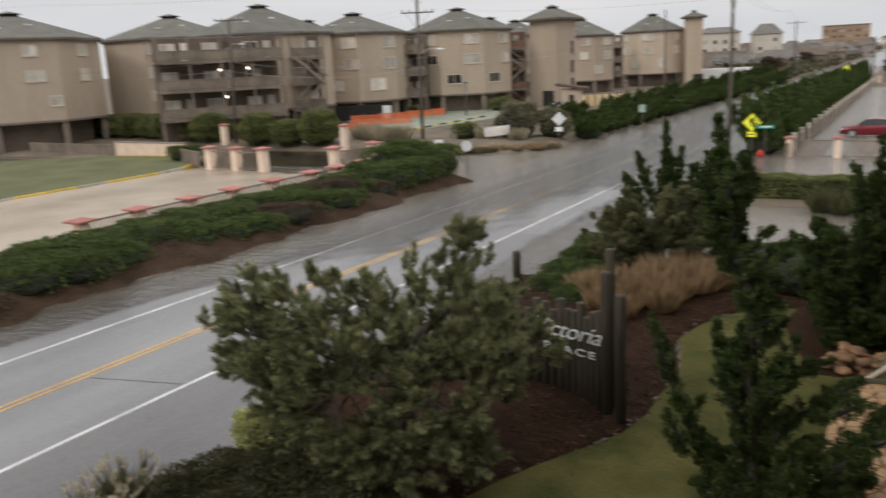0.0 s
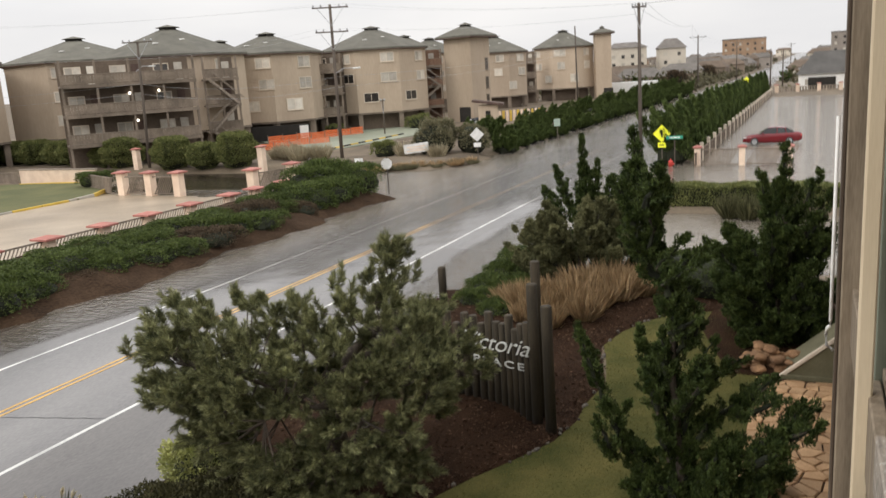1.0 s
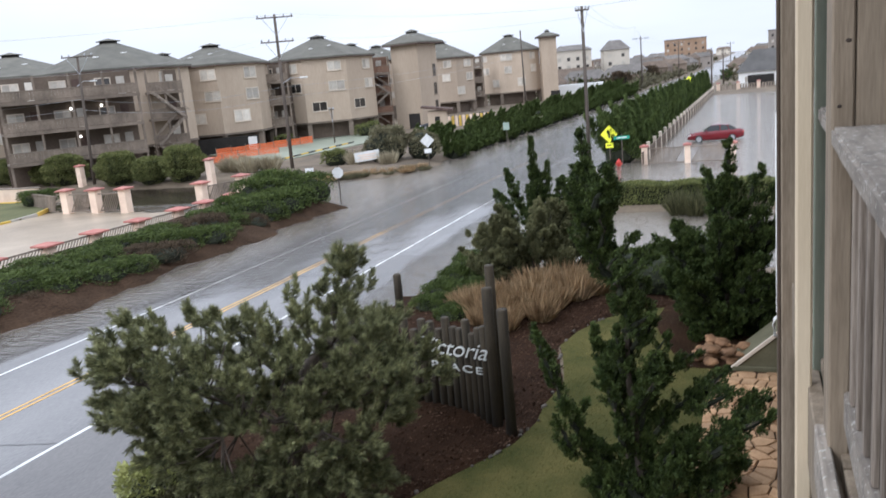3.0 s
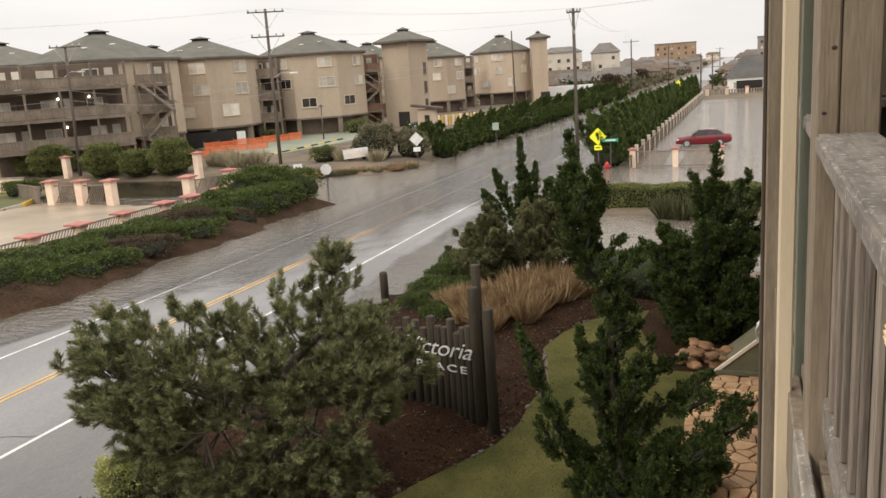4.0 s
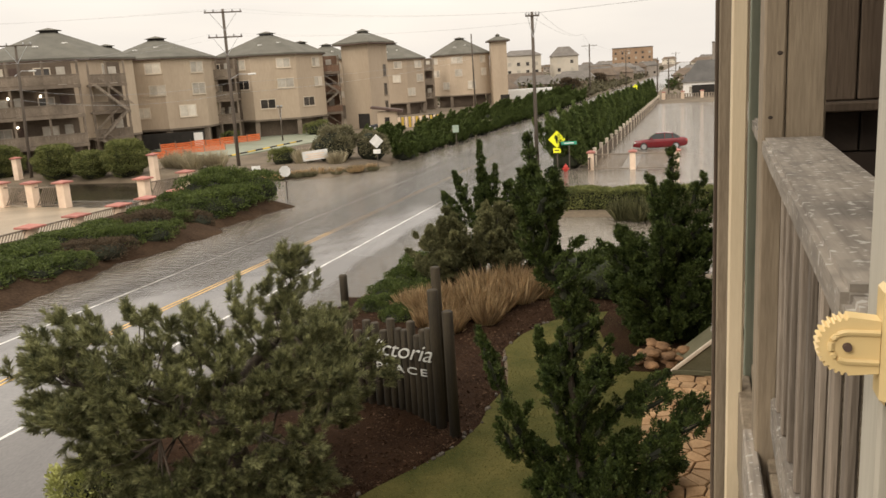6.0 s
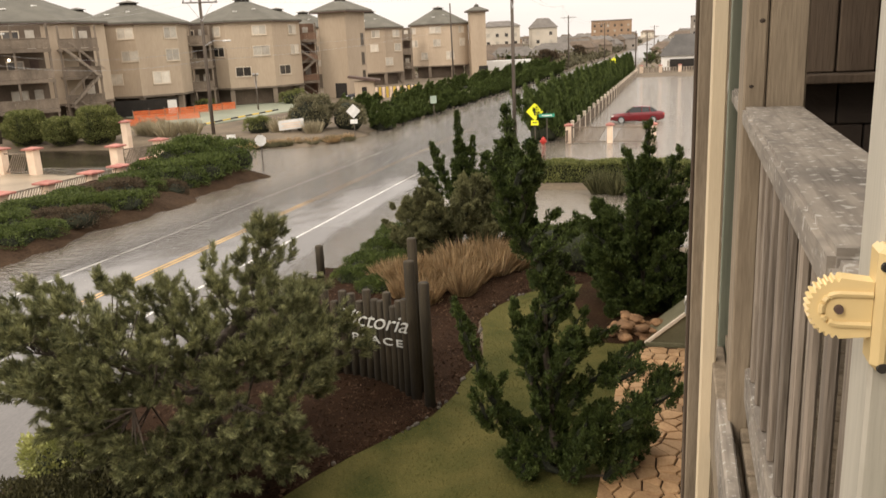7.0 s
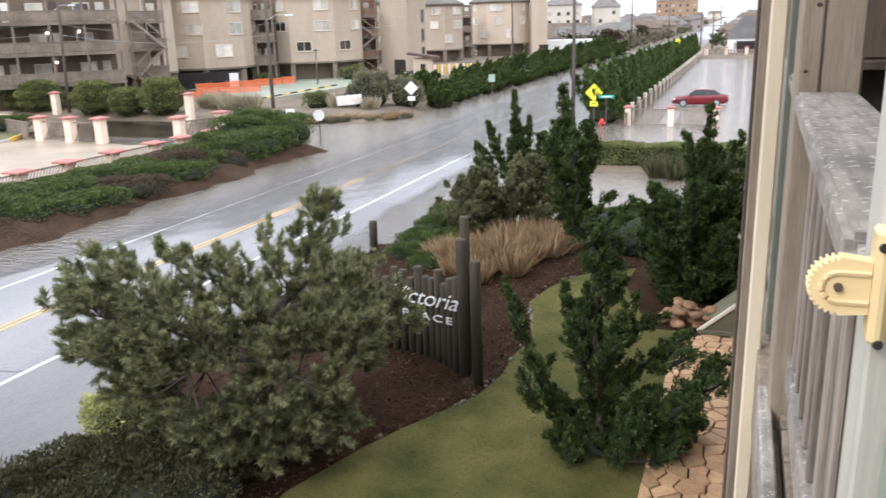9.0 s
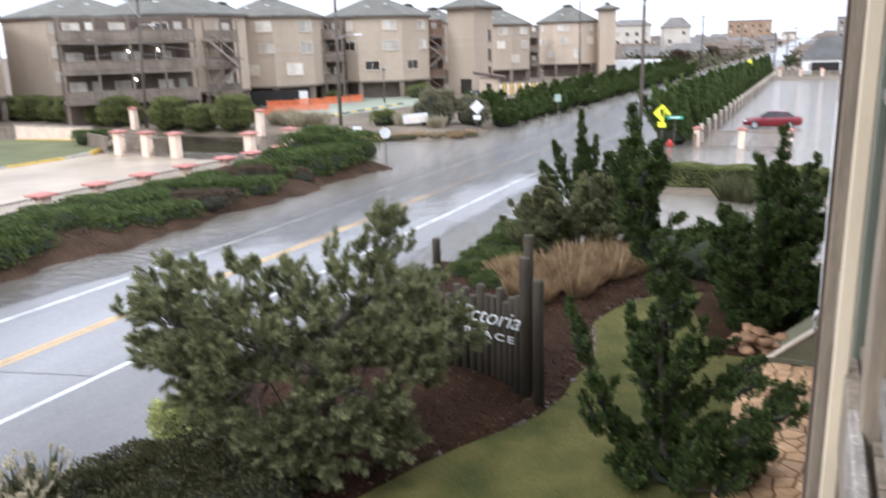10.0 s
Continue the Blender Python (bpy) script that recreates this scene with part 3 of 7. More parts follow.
# turf
n = 26000
ty = np.random.uniform(9.5, 25, n)
te = np.interp(ty, [p[1] for p in lawn_edge], [p[0] for p in lawn_edge])
tx = te + 0.03 + np.random.uniform(0, 1, n) * (0.4 - te)
keep = ~((tx > -1.25) & (ty < 20.5))
base = np.stack([tx, ty, np.full(n, 0.335)], 1)[keep]
way = np.stack([np.random.normal(size=n) * 0.6, np.random.normal(size=n) * 0.6, np.ones(n)], 1)[keep]
tagged(mesh_part("turf", blades("turf", base, way, 0.03, 0.014), L_TURF), "short grass blades of the lawn", "grass", kind="stuff")
# left bank of reddish soil
by = np.linspace(-10, 49.0, 120)
bxs = np.linspace(0, 1, 18)
bw = 0.35 * np.sin(by * 0.55) + 0.25 * np.sin(by * 1.31 + 1) + 0.15 * np.sin(by * 2.9)
BX = (-25.5 + bw)[:, None] - bxs[None, :] * 11.0
BY = np.repeat(by[:, None], 18, 1)
BZ = land_height(BX, BY) + 0.06
i = np.arange(BX.size).reshape(BX.shape)
q = np.stack([i[:-1, :-1], i[:-1, 1:], i[1:, 1:], i[1:, :-1]], -1).reshape(-1, 4)[:, ::-1]
me = bpy.data.meshes.new("verge_bank")
me.from_pydata(np.stack([BX, BY, BZ], -1).reshape(-1, 3).tolist(), [], q.tolist())
tagged(mesh_part("verge_bank", me, M_BANK, smooth=True), "reddish brown soil bank along the road", "bank", kind="structure")

# thin tarred cracks across the near lanes
for y, x0, x1, bend in ((12.9, -19.1, -16.25, 0.75), (26.5, -22.4, -19.6, 0.3), (30.0, -19.1, -16.3, 0.4)):
    pts = [(x0 + (x1 - x0) * i / 14, y + bend * (i / 14) + 0.03 * math.sin(i * 1.9) + 0.02 * math.sin(i * 4.3)) for i in range(15)]
    bm = bmesh.new()
    v = [[bm.verts.new((a, b + s, float(road_height(np.array(a), np.array(b))) + 0.009)) for s in (-0.013, 0.013)] for a, b in pts]
    for r0, r1 in zip(v, v[1:]):
        bm.faces.new((r0[0], r1[0], r1[1], r0[1]))
    tagged(part("road_crack", bm, M_TAR), "dark tarred crack across the asphalt", "road crack", kind="structure")
# dark patch under the broad juniper: mulch, and the ground's shade put in colour
flat_patch("shaded_bed", [(-1.75, 20.0), (0.9, 20.0), (0.9, 27.0), (-2.6, 27.0), (-2.9, 23.5), (-2.2, 21.2)], 0.348, 0.2, M_MULCH, "dark brown mulch patch, also painted as the juniper's shade", "mulch bed")


# ---- apartment buildings across the road ----
def ring(r, n=8, turn=0.0, sx=1.0, sy=1.0):
    return [(sx * r * math.cos(turn + k * 2 * math.pi / n), sy * r * math.sin(turn + k * 2 * math.pi / n)) for k in range(n)]


def apartment_block(x, y, face, r, base, wall0, eave, peak, windows, label):
    """An eight-sided block on a dark undercroft. face: degrees towards which its broad side looks; windows: (side, shift in metres, storey, width, height)."""
    t = thing("apartment_block", pose(x, y, 0, 0, 0, face + 90), label, "apartment building", "octagonal apartment blocks")
    # local -y is the broad side
    turn = -math.pi / 2 + math.pi / 8
    R = r / math.cos(math.pi / 8)
    part("wall", prism(bmesh.new(), ring(R, 8, turn), wall0, eave), M_SIDING, t, "taupe shingle siding")
    part("wall_foot", prism(bmesh.new(), ring(R + 0.06, 8, turn), wall0 - 0.12, wall0 + 0.14), M_DECK_W, t, "dark band under the siding")
    # recessed walls whose shade is put into the dark siding colour
    part("undercroft", prism(bmesh.new(), ring(R * 0.80, 8, turn), base - 0.6, wall0 - 0.02), M_SIDING_D, t, "parking level walls with shade put into their dark colour")
    for px_, py_ in ring(R * 0.94, 8, turn):
        part("pier", box(bmesh.new(), px_ - 0.35, px_ + 0.35, py_ - 0.35, py_ + 0.35, base - 0.6, wall0, 0.03), M_DECK_W, t)
    bm = bmesh.new()
    lo, hi = ring(R + 0.5, 8, turn), ring(1.15, 8, turn)
    rise = peak - 0.55
    v0 = [bm.verts.new((a, b, eave - 0.12)) for a, b in lo]
    v1 = [bm.verts.new((a, b, eave + 0.10)) for a, b in lo]
    v2 = [bm.verts.new((a, b, rise)) for a, b in hi]
    for k in range(8):
        j = (k + 1) % 8
        bm.faces.new((v0[k], v0[j], v1[j], v1[k]))
        bm.faces.new((v1[k], v1[j], v2[j], v2[k]))
    bm.faces.new(v0[::-1])
    bm.faces.new(v2)
    roof = part("roof", bm, M_ROOF, t, "grey-green shingle roof")
    part("fascia", prism(bmesh.new(), ring(R + 0.53, 8, turn), eave - 0.22, eave - 0.125), M_ROOFEDGE, roof, "dark brown roof edge")
    part("roof_vent", prism(bmesh.new(), ring(1.15, 8, turn), rise + 0.001, rise + 0.28), M_DARK, roof, "dark louvred vent")
    bm = bmesh.new()
    c = [bm.verts.new((a, b, rise + 0.28)) for a, b in ring(1.6, 8, turn)]
    top = bm.verts.new((0, 0, peak + 0.1))
    bm.faces.new(c[::-1])
    for k in range(8):
        bm.faces.new((c[k], c[(k + 1) % 8], top))
    part("vent_cap", bm, M_ROOF, roof)
    for k, rr in ((0, 0.62), (1, 0.5)):
        a = -math.pi / 2 + (0.32 if k else -0.28)
        zz = eave + 0.1 + (rise - eave - 0.1) * (1 - (rr * R) / (R + 0.5)) + 0.05
        part("skylight", box(bmesh.new(), -0.3, 0.3, -0.22, 0.22, 0, 0.14, 0.02, m=Matrix.Translation((rr * R * math.cos(a), rr * R * math.sin(a), zz)) @ Matrix.Rotation(a - math.pi / 2, 4, "Z")), M_WHITEPAINT, roof, "small white roof light")
    storey = (eave - wall0) / 3
    for side, u, s, w, h in windows:
        a = side * math.pi / 4
        m = Matrix.Rotation(a, 4, "Z") @ Matrix.Translation((u, -r, wall0 + storey * (0.915 * s + 0.75)))
        dark = "dark lower" in label and (s == 0 or (side == 7 and s == 1))
        window_unit(t, m, w, h, None, M_PANE if dark else M_BLIND)
    return t


def window_unit(parent, m, w, h, trim=None, pane=None):
    """A sliding window with frame, sill and two panes, sticking out of its wall."""
    f = 0.11
    win = part("window", boxes((-w / 2 - f, w / 2 + f, -0.07, 0.0, h / 2, h / 2 + f), (-w / 2 - f, w / 2 + f, -0.07, 0.0, -h / 2 - f, -h / 2),
                               (-w / 2 - f, -w / 2, -0.07, 0.0, -h / 2, h / 2), (w / 2, w / 2 + f, -0.07, 0.0, -h / 2, h / 2), (-0.035, 0.035, -0.06, 0.0, -h / 2, h / 2)), trim or M_TRIM, parent)
    win.matrix_basis = m
    for s in (-1, 1):
        p = part("pane", boxes((min(0.035 * s, w / 2 * s), max(0.035 * s, w / 2 * s), -0.035, -0.005, -h / 2, h / 2)), pane or (M_BLIND if random.random() < 0.86 else M_PANE), win)
    part("sill", boxes((-w / 2 - f - 0.05, w / 2 + f + 0.05, -0.13, 0.0, -h / 2 - f - 0.06, -h / 2 - f)), trim or M_TRIM, win)


M_PANE = mat("dark_window_glass", (0.03, 0.028, 0.026), (0.07, 0.062, 0.055), 0.08, 1.0, 5, 0, rand=0.4)


rbm = boxes((-0.146, 0.146, -0.015, 0.015, -0.49, 0.49))
RAIL_BOARD = bpy.data.meshes.new("rail_board")
rbm.to_mesh(RAIL_BOARD)
rbm.free()
RAIL_BOARD_RUST = RAIL_BOARD.copy()


def gallery(x, y, turn, width, depth, floors, post_step=3.2, label="", stair=False, wall=None, lamps=(), rails=None):
    """An open timber gallery of decks one above another: posts, decks, solid rails and a wall with doors behind. local -y looks out."""
    t = thing("balcony_gallery", pose(x, y, 0, 0, 0, turn), label, "balcony", "timber galleries")
    top = floors[-1] + 2.6
    # without its own wall colour, the siding here is darkened for shade
    part("back_wall", boxes((-width / 2, width / 2, depth, depth + 0.25, 0.2, top)), wall or M_SIDING_D, t, "wall behind the decks, default siding darkened for shade")
    n = max(2, round(width / post_step) + 1)
    for i in range(n):
        px_ = -width / 2 + 0.12 + i * (width - 0.24) / (n - 1)
        part("post", boxes((px_ - 0.11, px_ + 0.11, -0.03, 0.19, 0.1, top)), M_DECK_W, t)
    for z in floors:
        deck = part("deck", boxes((-width / 2, width / 2, 0.0, depth, z - 0.22, z), (-width / 2 - 0.05, width / 2 + 0.05, -0.08, -0.032, z - 0.32, z + 0.05)), M_DECK_W, t, "grey weathered deck")
        part("rail_cap", boxes((-width / 2 - 0.06, width / 2 + 0.06, -0.12, 0.06, z + 1.08, z + 1.14)), M_TIMBER, deck, "weathered rail cap")
        k = int(width / 0.30)
        for j in range(k):
            rb0 = mesh_part("rail_board", RAIL_BOARD_RUST if rails else RAIL_BOARD, rails or M_DECK_W, deck)
            rb0.location = (-width / 2 + (j + 0.5) * width / k, -0.06, z + 0.59)
        q = max(1, int(width / 4.2))
        for j in range(q):
            u = -width / 2 + (j + 0.5) * width / q
            m = Matrix.Translation((u - 0.7, depth, z + 1.25))
            window_unit(t, m, 1.5, 1.3)
            part("door", boxes((u + 0.75, u + 1.65, depth - 0.06, depth, z, z + 2.05)), M_BLIND if (j + int(z)) % 2 else M_ROOFEDGE, t)
    for u, z in lamps:
        part("wall_lamp", tube(bmesh.new(), [(u, depth - 0.30, z - 0.12), (u, depth - 0.28, z), (u, depth - 0.30, z + 0.12)], [0.06, 0.13, 0.06], 10), M_LAMP, t, "lit white wall lamp", True)
    if stair:
        for z0, z1 in zip([0.4] + floors[:-1], floors):
            s = part("stair_flight", bmesh.new(), M_TIMBER, t)
            sb = bmesh.new()
            flip = 1 if floors.index(z1) % 2 else -1
            run = width * 0.40
            for k in range(10):
                xx = flip * (-run + 2 * run * k / 9)
                box(sb, xx - 0.17, xx + 0.17, -1.25, -0.15, z0 + (z1 - z0) * (k + 0.5) / 10 - 0.03, z0 + (z1 - z0) * (k + 0.5) / 10 + 0.02)
            L = math.hypot(2 * run, z1 - z0)
            mm = Matrix.Translation((0, 0, (z0 + z1) / 2)) @ Matrix.Rotation(-flip * math.atan2(z1 - z0, 2 * run), 4, "Y")
            for yy in (-1.28, -0.13):
                box(sb, -L / 2, L / 2, yy - 0.03, yy + 0.03, -0.12, 0.14, m=mm)
                box(sb, -L / 2, L / 2, yy - 0.03, yy + 0.03, 0.92, 1.0, m=mm)
            sb.to_mesh(s.data)
            sb.free()
    return t


def facing(x, y):
    return math.degrees(math.atan2(-y, -x))


F3 = [(0, -2.2, 0, 1.9, 1.1), (0, -2.2, 1, 1.9, 1.1), (0, -2.2, 2, 1.9, 1.1), (0, 2.0, 0, 1.9, 1.1), (0, 2.0, 1, 1.5, 1.1), (0, 2.0, 2, 1.2, 1.1)]
apartment_block(-97.4, 62.1, facing(-97.4, 62.1) + 4, 9.3, 0.5, 3.4, 12.9, 16.5, [(0, 5.0 - 2, 0, 1.2, 1.0), (0, 1.2, 1, 1.9, 1.1), (0, 0.9, 2, 1.4, 1.1), (1, 0.5, 1, 1.4, 1.2), (1, 0.5, 2, 1.4, 1.2)], "taupe shingled octagonal apartment block with blank walls")
apartment_block(-77.2, 84.4, facing(-77.2, 84.4), 9.0, 0.5, 3.2, 12.6, 16.7, [(0, -3.0, 2, 1.7, 1.1), (0, 0.5, 2, 1.7, 1.1), (1, -1.0, 2, 1.5, 1.1)], "taupe octagonal apartment block behind timber galleries")
apartment_block(-73.8, 100.8, facing(-73.8, 100.8) - 20, 7.2, 0.5, 3.1, 12.7, 15.9, [(0, 1.7, 2, 2.0, 1.25), (0, 2.0, 1, 2.1, 1.2), (0, -0.3, 0, 1.7, 1.25), (1, 2.0, 2, 1.7, 1.35), (1, 2.0, 1, 1.8, 1.4), (1, 0.0, 0, 2.3, 1.45)], "taupe octagonal apartment block with pale trimmed windows")
apartment_block(-65.4, 117.4, facing(-65.4, 117.4) + 4, 8.1, 0.5, 3.1, 12.8, 16.5, [(0, -1.3, 0, 2.1, 1.25), (0, 1.6, 1, 2.3, 1.25), (0, 1.5, 2, 1.9, 1.2), (7, 1.7, 1, 2.1, 1.25), (7, 1.3, 2, 2.0, 1.25), (1, -1.0, 0, 2.5, 1.25), (1, 1.7, 1, 1.8, 1.25), (1, 1.45, 2, 1.7, 1.25)], "taupe octagonal apartment block with dark lower windows")
for bx_, by_, pk, br_ in ((-98.8, 120.8, 17.4, 7.0), (-77.4, 152.5, 17.2, 7.0), (-78.3, 166.5, 17.0, 7.0), (-92.6, 82.9, 16.9, 8.8), (-104.4, 92.0, 16.8, 8.4)):
    apartment_block(bx_, by_, facing(bx_, by_), br_, 0.5, 3.1, 12.9, pk - 0.5, F3, "octagonal apartment block behind the front row")
apartment_block(-63.5, 167.4, facing(-63.5, 167.4) + 2, 6.6, 0.5, 3.0, 12.2, 15.9, [(0, 0.9, 2, 1.5, 1.3), (0, 0.5, 1, 1.5, 1.3), (1, 0.8, 2, 2.0, 1.3), (1, 1.2, 1, 1.9, 1.4), (1, -1.7, 0, 2.2, 1.4)], "taupe octagonal apartment block with white lit windows")
apartment_block(-56.4, 196.0, facing(-56.4, 196.0) + 2, 7.0, 0.5, 3.3, 13.0, 17.1, [(0, -1.1, 2, 2.6, 1.4), (0, -0.8, 1, 1.6, 1.5), (0, 2.2, 0, 1.7, 1.7), (7, 1.6, 0, 2.0, 1.5), (7, -2.0, 2, 1.9, 1.3), (7, -1.5, 1, 1.9, 1.4), (1, 0.3, 2, 1.8, 1.5), (1, 0.5, 1, 1.8, 1.6)], "taupe octagonal apartment block with white windows")


def stair_tower(x, y, w, turn, eave, peak, o, label, slits=()):
    """A square tower whose corner may turn to the road; turn: degrees away from facing it."""
    t = thing("stair_tower", pose(x, y, 0, 0, 0, facing(x, y) + 90 + turn), label, "tower", "stair towers")
    h = w / 2
    part("wall", box(bmesh.new(), -h, h, -h, h, 0.1, eave, 0.05), M_SIDING, t, "taupe shingle siding")
    bm = bmesh.new()
    lo = [(-h - o, -h - o), (h + o, -h - o), (h + o, h + o), (-h - o, h + o)]
    v0 = [bm.verts.new((a, b, eave - 0.1)) for a, b in lo]
    v1 = [bm.verts.new((a, b, eave + 0.12)) for a, b in lo]
    v2 = [bm.verts.new((a * 0.22, b * 0.22, peak - 0.4)) for a, b in lo]
    for k in range(4):
        j = (k + 1) % 4
        bm.faces.new((v0[k], v0[j], v1[j], v1[k]))
        bm.faces.new((v1[k], v1[j], v2[j], v2[k]))
    bm.faces.new(v0[::-1])
    bm.faces.new(v2)
    roof = part("roof", bm, M_ROOF, t, "grey-green hipped roof")
    part("fascia", boxes((-h - o - 0.03, h + o + 0.03, -h - o - 0.03, h + o + 0.03, eave - 0.26, eave - 0.105)), M_ROOFEDGE, roof, "dark brown roof edge")
    cap_base = peak - 0.399
    part("roof_vent", boxes((-w * 0.12, w * 0.12, -w * 0.12, w * 0.12, cap_base, cap_base + 0.25)), M_DARK, roof, "dark louvred vent")
    cb = bmesh.new()
    bmesh.ops.create_cone(cb, cap_ends=True, segments=4, radius1=w * 0.24, radius2=0.05, depth=0.4)
    bmesh.ops.transform(cb, matrix=Matrix.Translation((0, 0, cap_base + 0.45)) @ Matrix.Rotation(math.pi / 4, 4, "Z"), verts=cb.verts)
    part("vent_cap", cb, M_ROOF, roof)
    part("doorway", boxes((-0.1, 2.1, -h - 0.04, -h + 0.1, 0.3, 2.9)), M_DARK, t, "near-black panel painted as the shade in the opening at the foot")
    for u, z in slits:
        window_unit(t, Matrix.Rotation(math.pi / 2, 4, "Z") @ Matrix.Translation((u, -h, z)), 0.6, 1.7, M_DECK_W, M_PANE)
    return t


stair_tower(-52.0, 124.6, 5.3, -36, 14.0, 16.0, 0.95, "tall taupe stair tower with hipped roof", ((1.6, 9.6), (1.6, 6.6), (1.6, 3.8)))
stair_tower(-46.4, 194.3, 3.7, 8, 15.6, 17.0, 0.75, "slim taupe stair tower beside the far block")
gl = math.degrees(math.atan2(72.9 - 60.8, -64.0 + 73.0))
gallery(-68.1, 67.7, gl, 14.0, 3.4, [3.2, 6.35, 9.5], 3.4, "three-storey weathered timber balcony gallery", lamps=((0.2, 8.4), (3.4, 8.5), (0.7, 5.3)))
gallery(-66.2, 80.4, gl - 4, 4.2, 3.0, [3.2, 6.35, 9.5], 2.1, "open timber stair landing between blocks", stair=True)
gallery(-67.0, 104.6, 25, 5.4, 3.5, [3.4, 6.6, 9.8], 2.7, "dark timber landing between two blocks")
gallery(-57.6, 120.6, 30, 5.2, 3.4, [3.4, 6.6, 9.8], 2.6, "reddish brown stair landing beside the tower", stair=True, wall=M_RUST, rails=M_RUST)
gallery(-61.0, 181.5, 24, 4.4, 3.0, [3.4, 6.6, 9.8], 2.1, "dark timber landing between far blocks")

# low entrance hut by the stair tower
hut = thing("entrance_hut", pose(-43.8, 112.0, 0.3, 0, 0, 18), "small taupe hut with a sloping brown roof", "hut")
part("wall", boxes((-1.4, 1.4, -1.4, 1.4, 0, 3.2)), M_SIDING, hut)
part("roof", boxes((-2.3, 2.3, -1.9, 1.9, -0.16, 0.16), m=Matrix.Translation((0, 0, 3.55)) @ Matrix.Rotation(radians(9), 4, "Y")), M_ROOFEDGE, hut)
part("doorway", boxes((-0.35, 0.35, -1.45, -1.39, 1.2, 2.4)), M_DARK, hut)


# ---- houses in the distance ----
def house(x, y, w, d, h, roof_h, turn, wall, roofm, label, flat=False):
    t = thing("house", pose(x, y, 0.2 + float(far_rise(y)), 0, 0, turn), label, "house", "distant houses")
    part("wall", boxes((-w / 2, w / 2, -d / 2, d / 2, -0.5, h)), wall, t)
    bm = bmesh.new()
    o = 0.5
    if flat:
        box(bm, -w / 2 - 0.2, w / 2 + 0.2, -d / 2 - 0.2, d / 2 + 0.2, h, h + 0.5)
    else:
        v = [bm.verts.new(p) for p in ((-w / 2 - o, -d / 2 - o, h - 0.1), (w / 2 + o, -d / 2 - o, h - 0.1), (w / 2 + o, d / 2 + o, h - 0.1), (-w / 2 - o, d / 2 + o, h - 0.1), (-w / 2 + 0.25 * d, 0, h + roof_h), (w / 2 - 0.25 * d, 0, h + roof_h))]
        for f in ((0, 1, 5, 4), (1, 2, 5), (2, 3, 4, 5), (3, 0, 4), (3, 2, 1, 0)):
            bm.faces.new([v[k] for k in f])
    part("roof", bm, roofm, t)
    for s in range(max(1, int(h / 3))):
        k = max(2, int(w / 3.5))
        for j in range(k):
            u = -w / 2 + (j + 0.5) * w / k
            part("window", boxes((u - 0.6, u + 0.6, -d / 2 - 0.05, -d / 2 + 0.02, s * 3 + 1.0, s * 3 + 2.3)), M_PANE if (j + s) % 3 else M_BLIND, t)
    return t


low_house = house(5.8, 199.5, 19, 12, 3.4, 4.6, 0, M_WHITEPAINT, M_SLATEROOF, "low white house with a dark hipped roof")
part("carport", boxes((-7.6, -2.2, -6.12, -5.9, -0.2, 2.6)), M_DARK, low_house, "near-black panel painted as the shade inside the carport")
house(-67, 318, 14, 12, 14.0, 2.0, 20, M_HOUSEWALL[0], M_GREYROOF, "tall pale beach house with grey roof")
house(-52, 330, 10, 11, 13.0, 3.6, 15, M_HOUSEWALL[0], M_GREYROOF, "pale gabled beach house with many windows")
house(-52, 268, 15, 11, 3.6, 2.8, 10, M_HOUSEWALL[3], M_GREYROOF, "low brown house with broad roof")
house(-45, 296, 13, 9, 3.6, 2.6, 5, M_HOUSEWALL[3], M_GREYROOF, "long low brown house")
house(-40, 522, 24, 16, 16.5, 2, 5, M_HOUSEWALL[1], M_GREYROOF, "large tan hotel block with flat roof", flat=True)
house(12, 470, 12, 14, 16.0, 2, 0, M_HOUSEWALL[2], M_GREYROOF, "grey apartment block with flat roof", flat=True)
for x, y, w, d, h, rh, mi, turn in ((-62, 246, 17, 10, 3.2, 2.8, 3, 8), (-74, 262, 15, 10, 4.4, 2.6, 1, -6), (-58, 282, 16, 9, 4.6, 2.8, 3, 12), (-45, 312, 14, 9, 4.4, 2.6, 2, 4), (-37, 330, 12, 9, 4.6, 2.6, 3, -5), (-42, 356, 15, 9, 5.2, 2.8, 2, 8), (-54, 372, 16, 9, 5.6, 2.4, 0, -8),
                                    (-36, 385, 13, 9, 4.8, 2.4, 3, 10), (-47, 410, 16, 10, 5.6, 2.6, 3, 0), (-40, 440, 15, 10, 6.0, 2.4, 2, -4), (-58, 452, 18, 10, 6.4, 2.4, 1, 6), (-36, 478, 14, 9, 5.6, 2.2, 3, 5), (-30, 505, 13, 9, 5.8, 2.4, 2, 0), (2, 262, 13, 9, 3.4, 2.2, 2, 5), (-3, 300, 12, 9, 3.6, 2.2, 3, 0), (6, 335, 13, 9, 4.4, 2.2, 0, 4), (-2, 372, 12, 9, 4.4, 2.0, 2, 0)):
    house(x, y, w, d, h, rh, turn, M_HOUSEWALL[mi], M_BROWNROOF if mi == 3 else M_GREYROOF, ("pale", "tan", "grey", "brown")[mi] + " low beach house with broad pitched roof")
rs = random.Random(4)
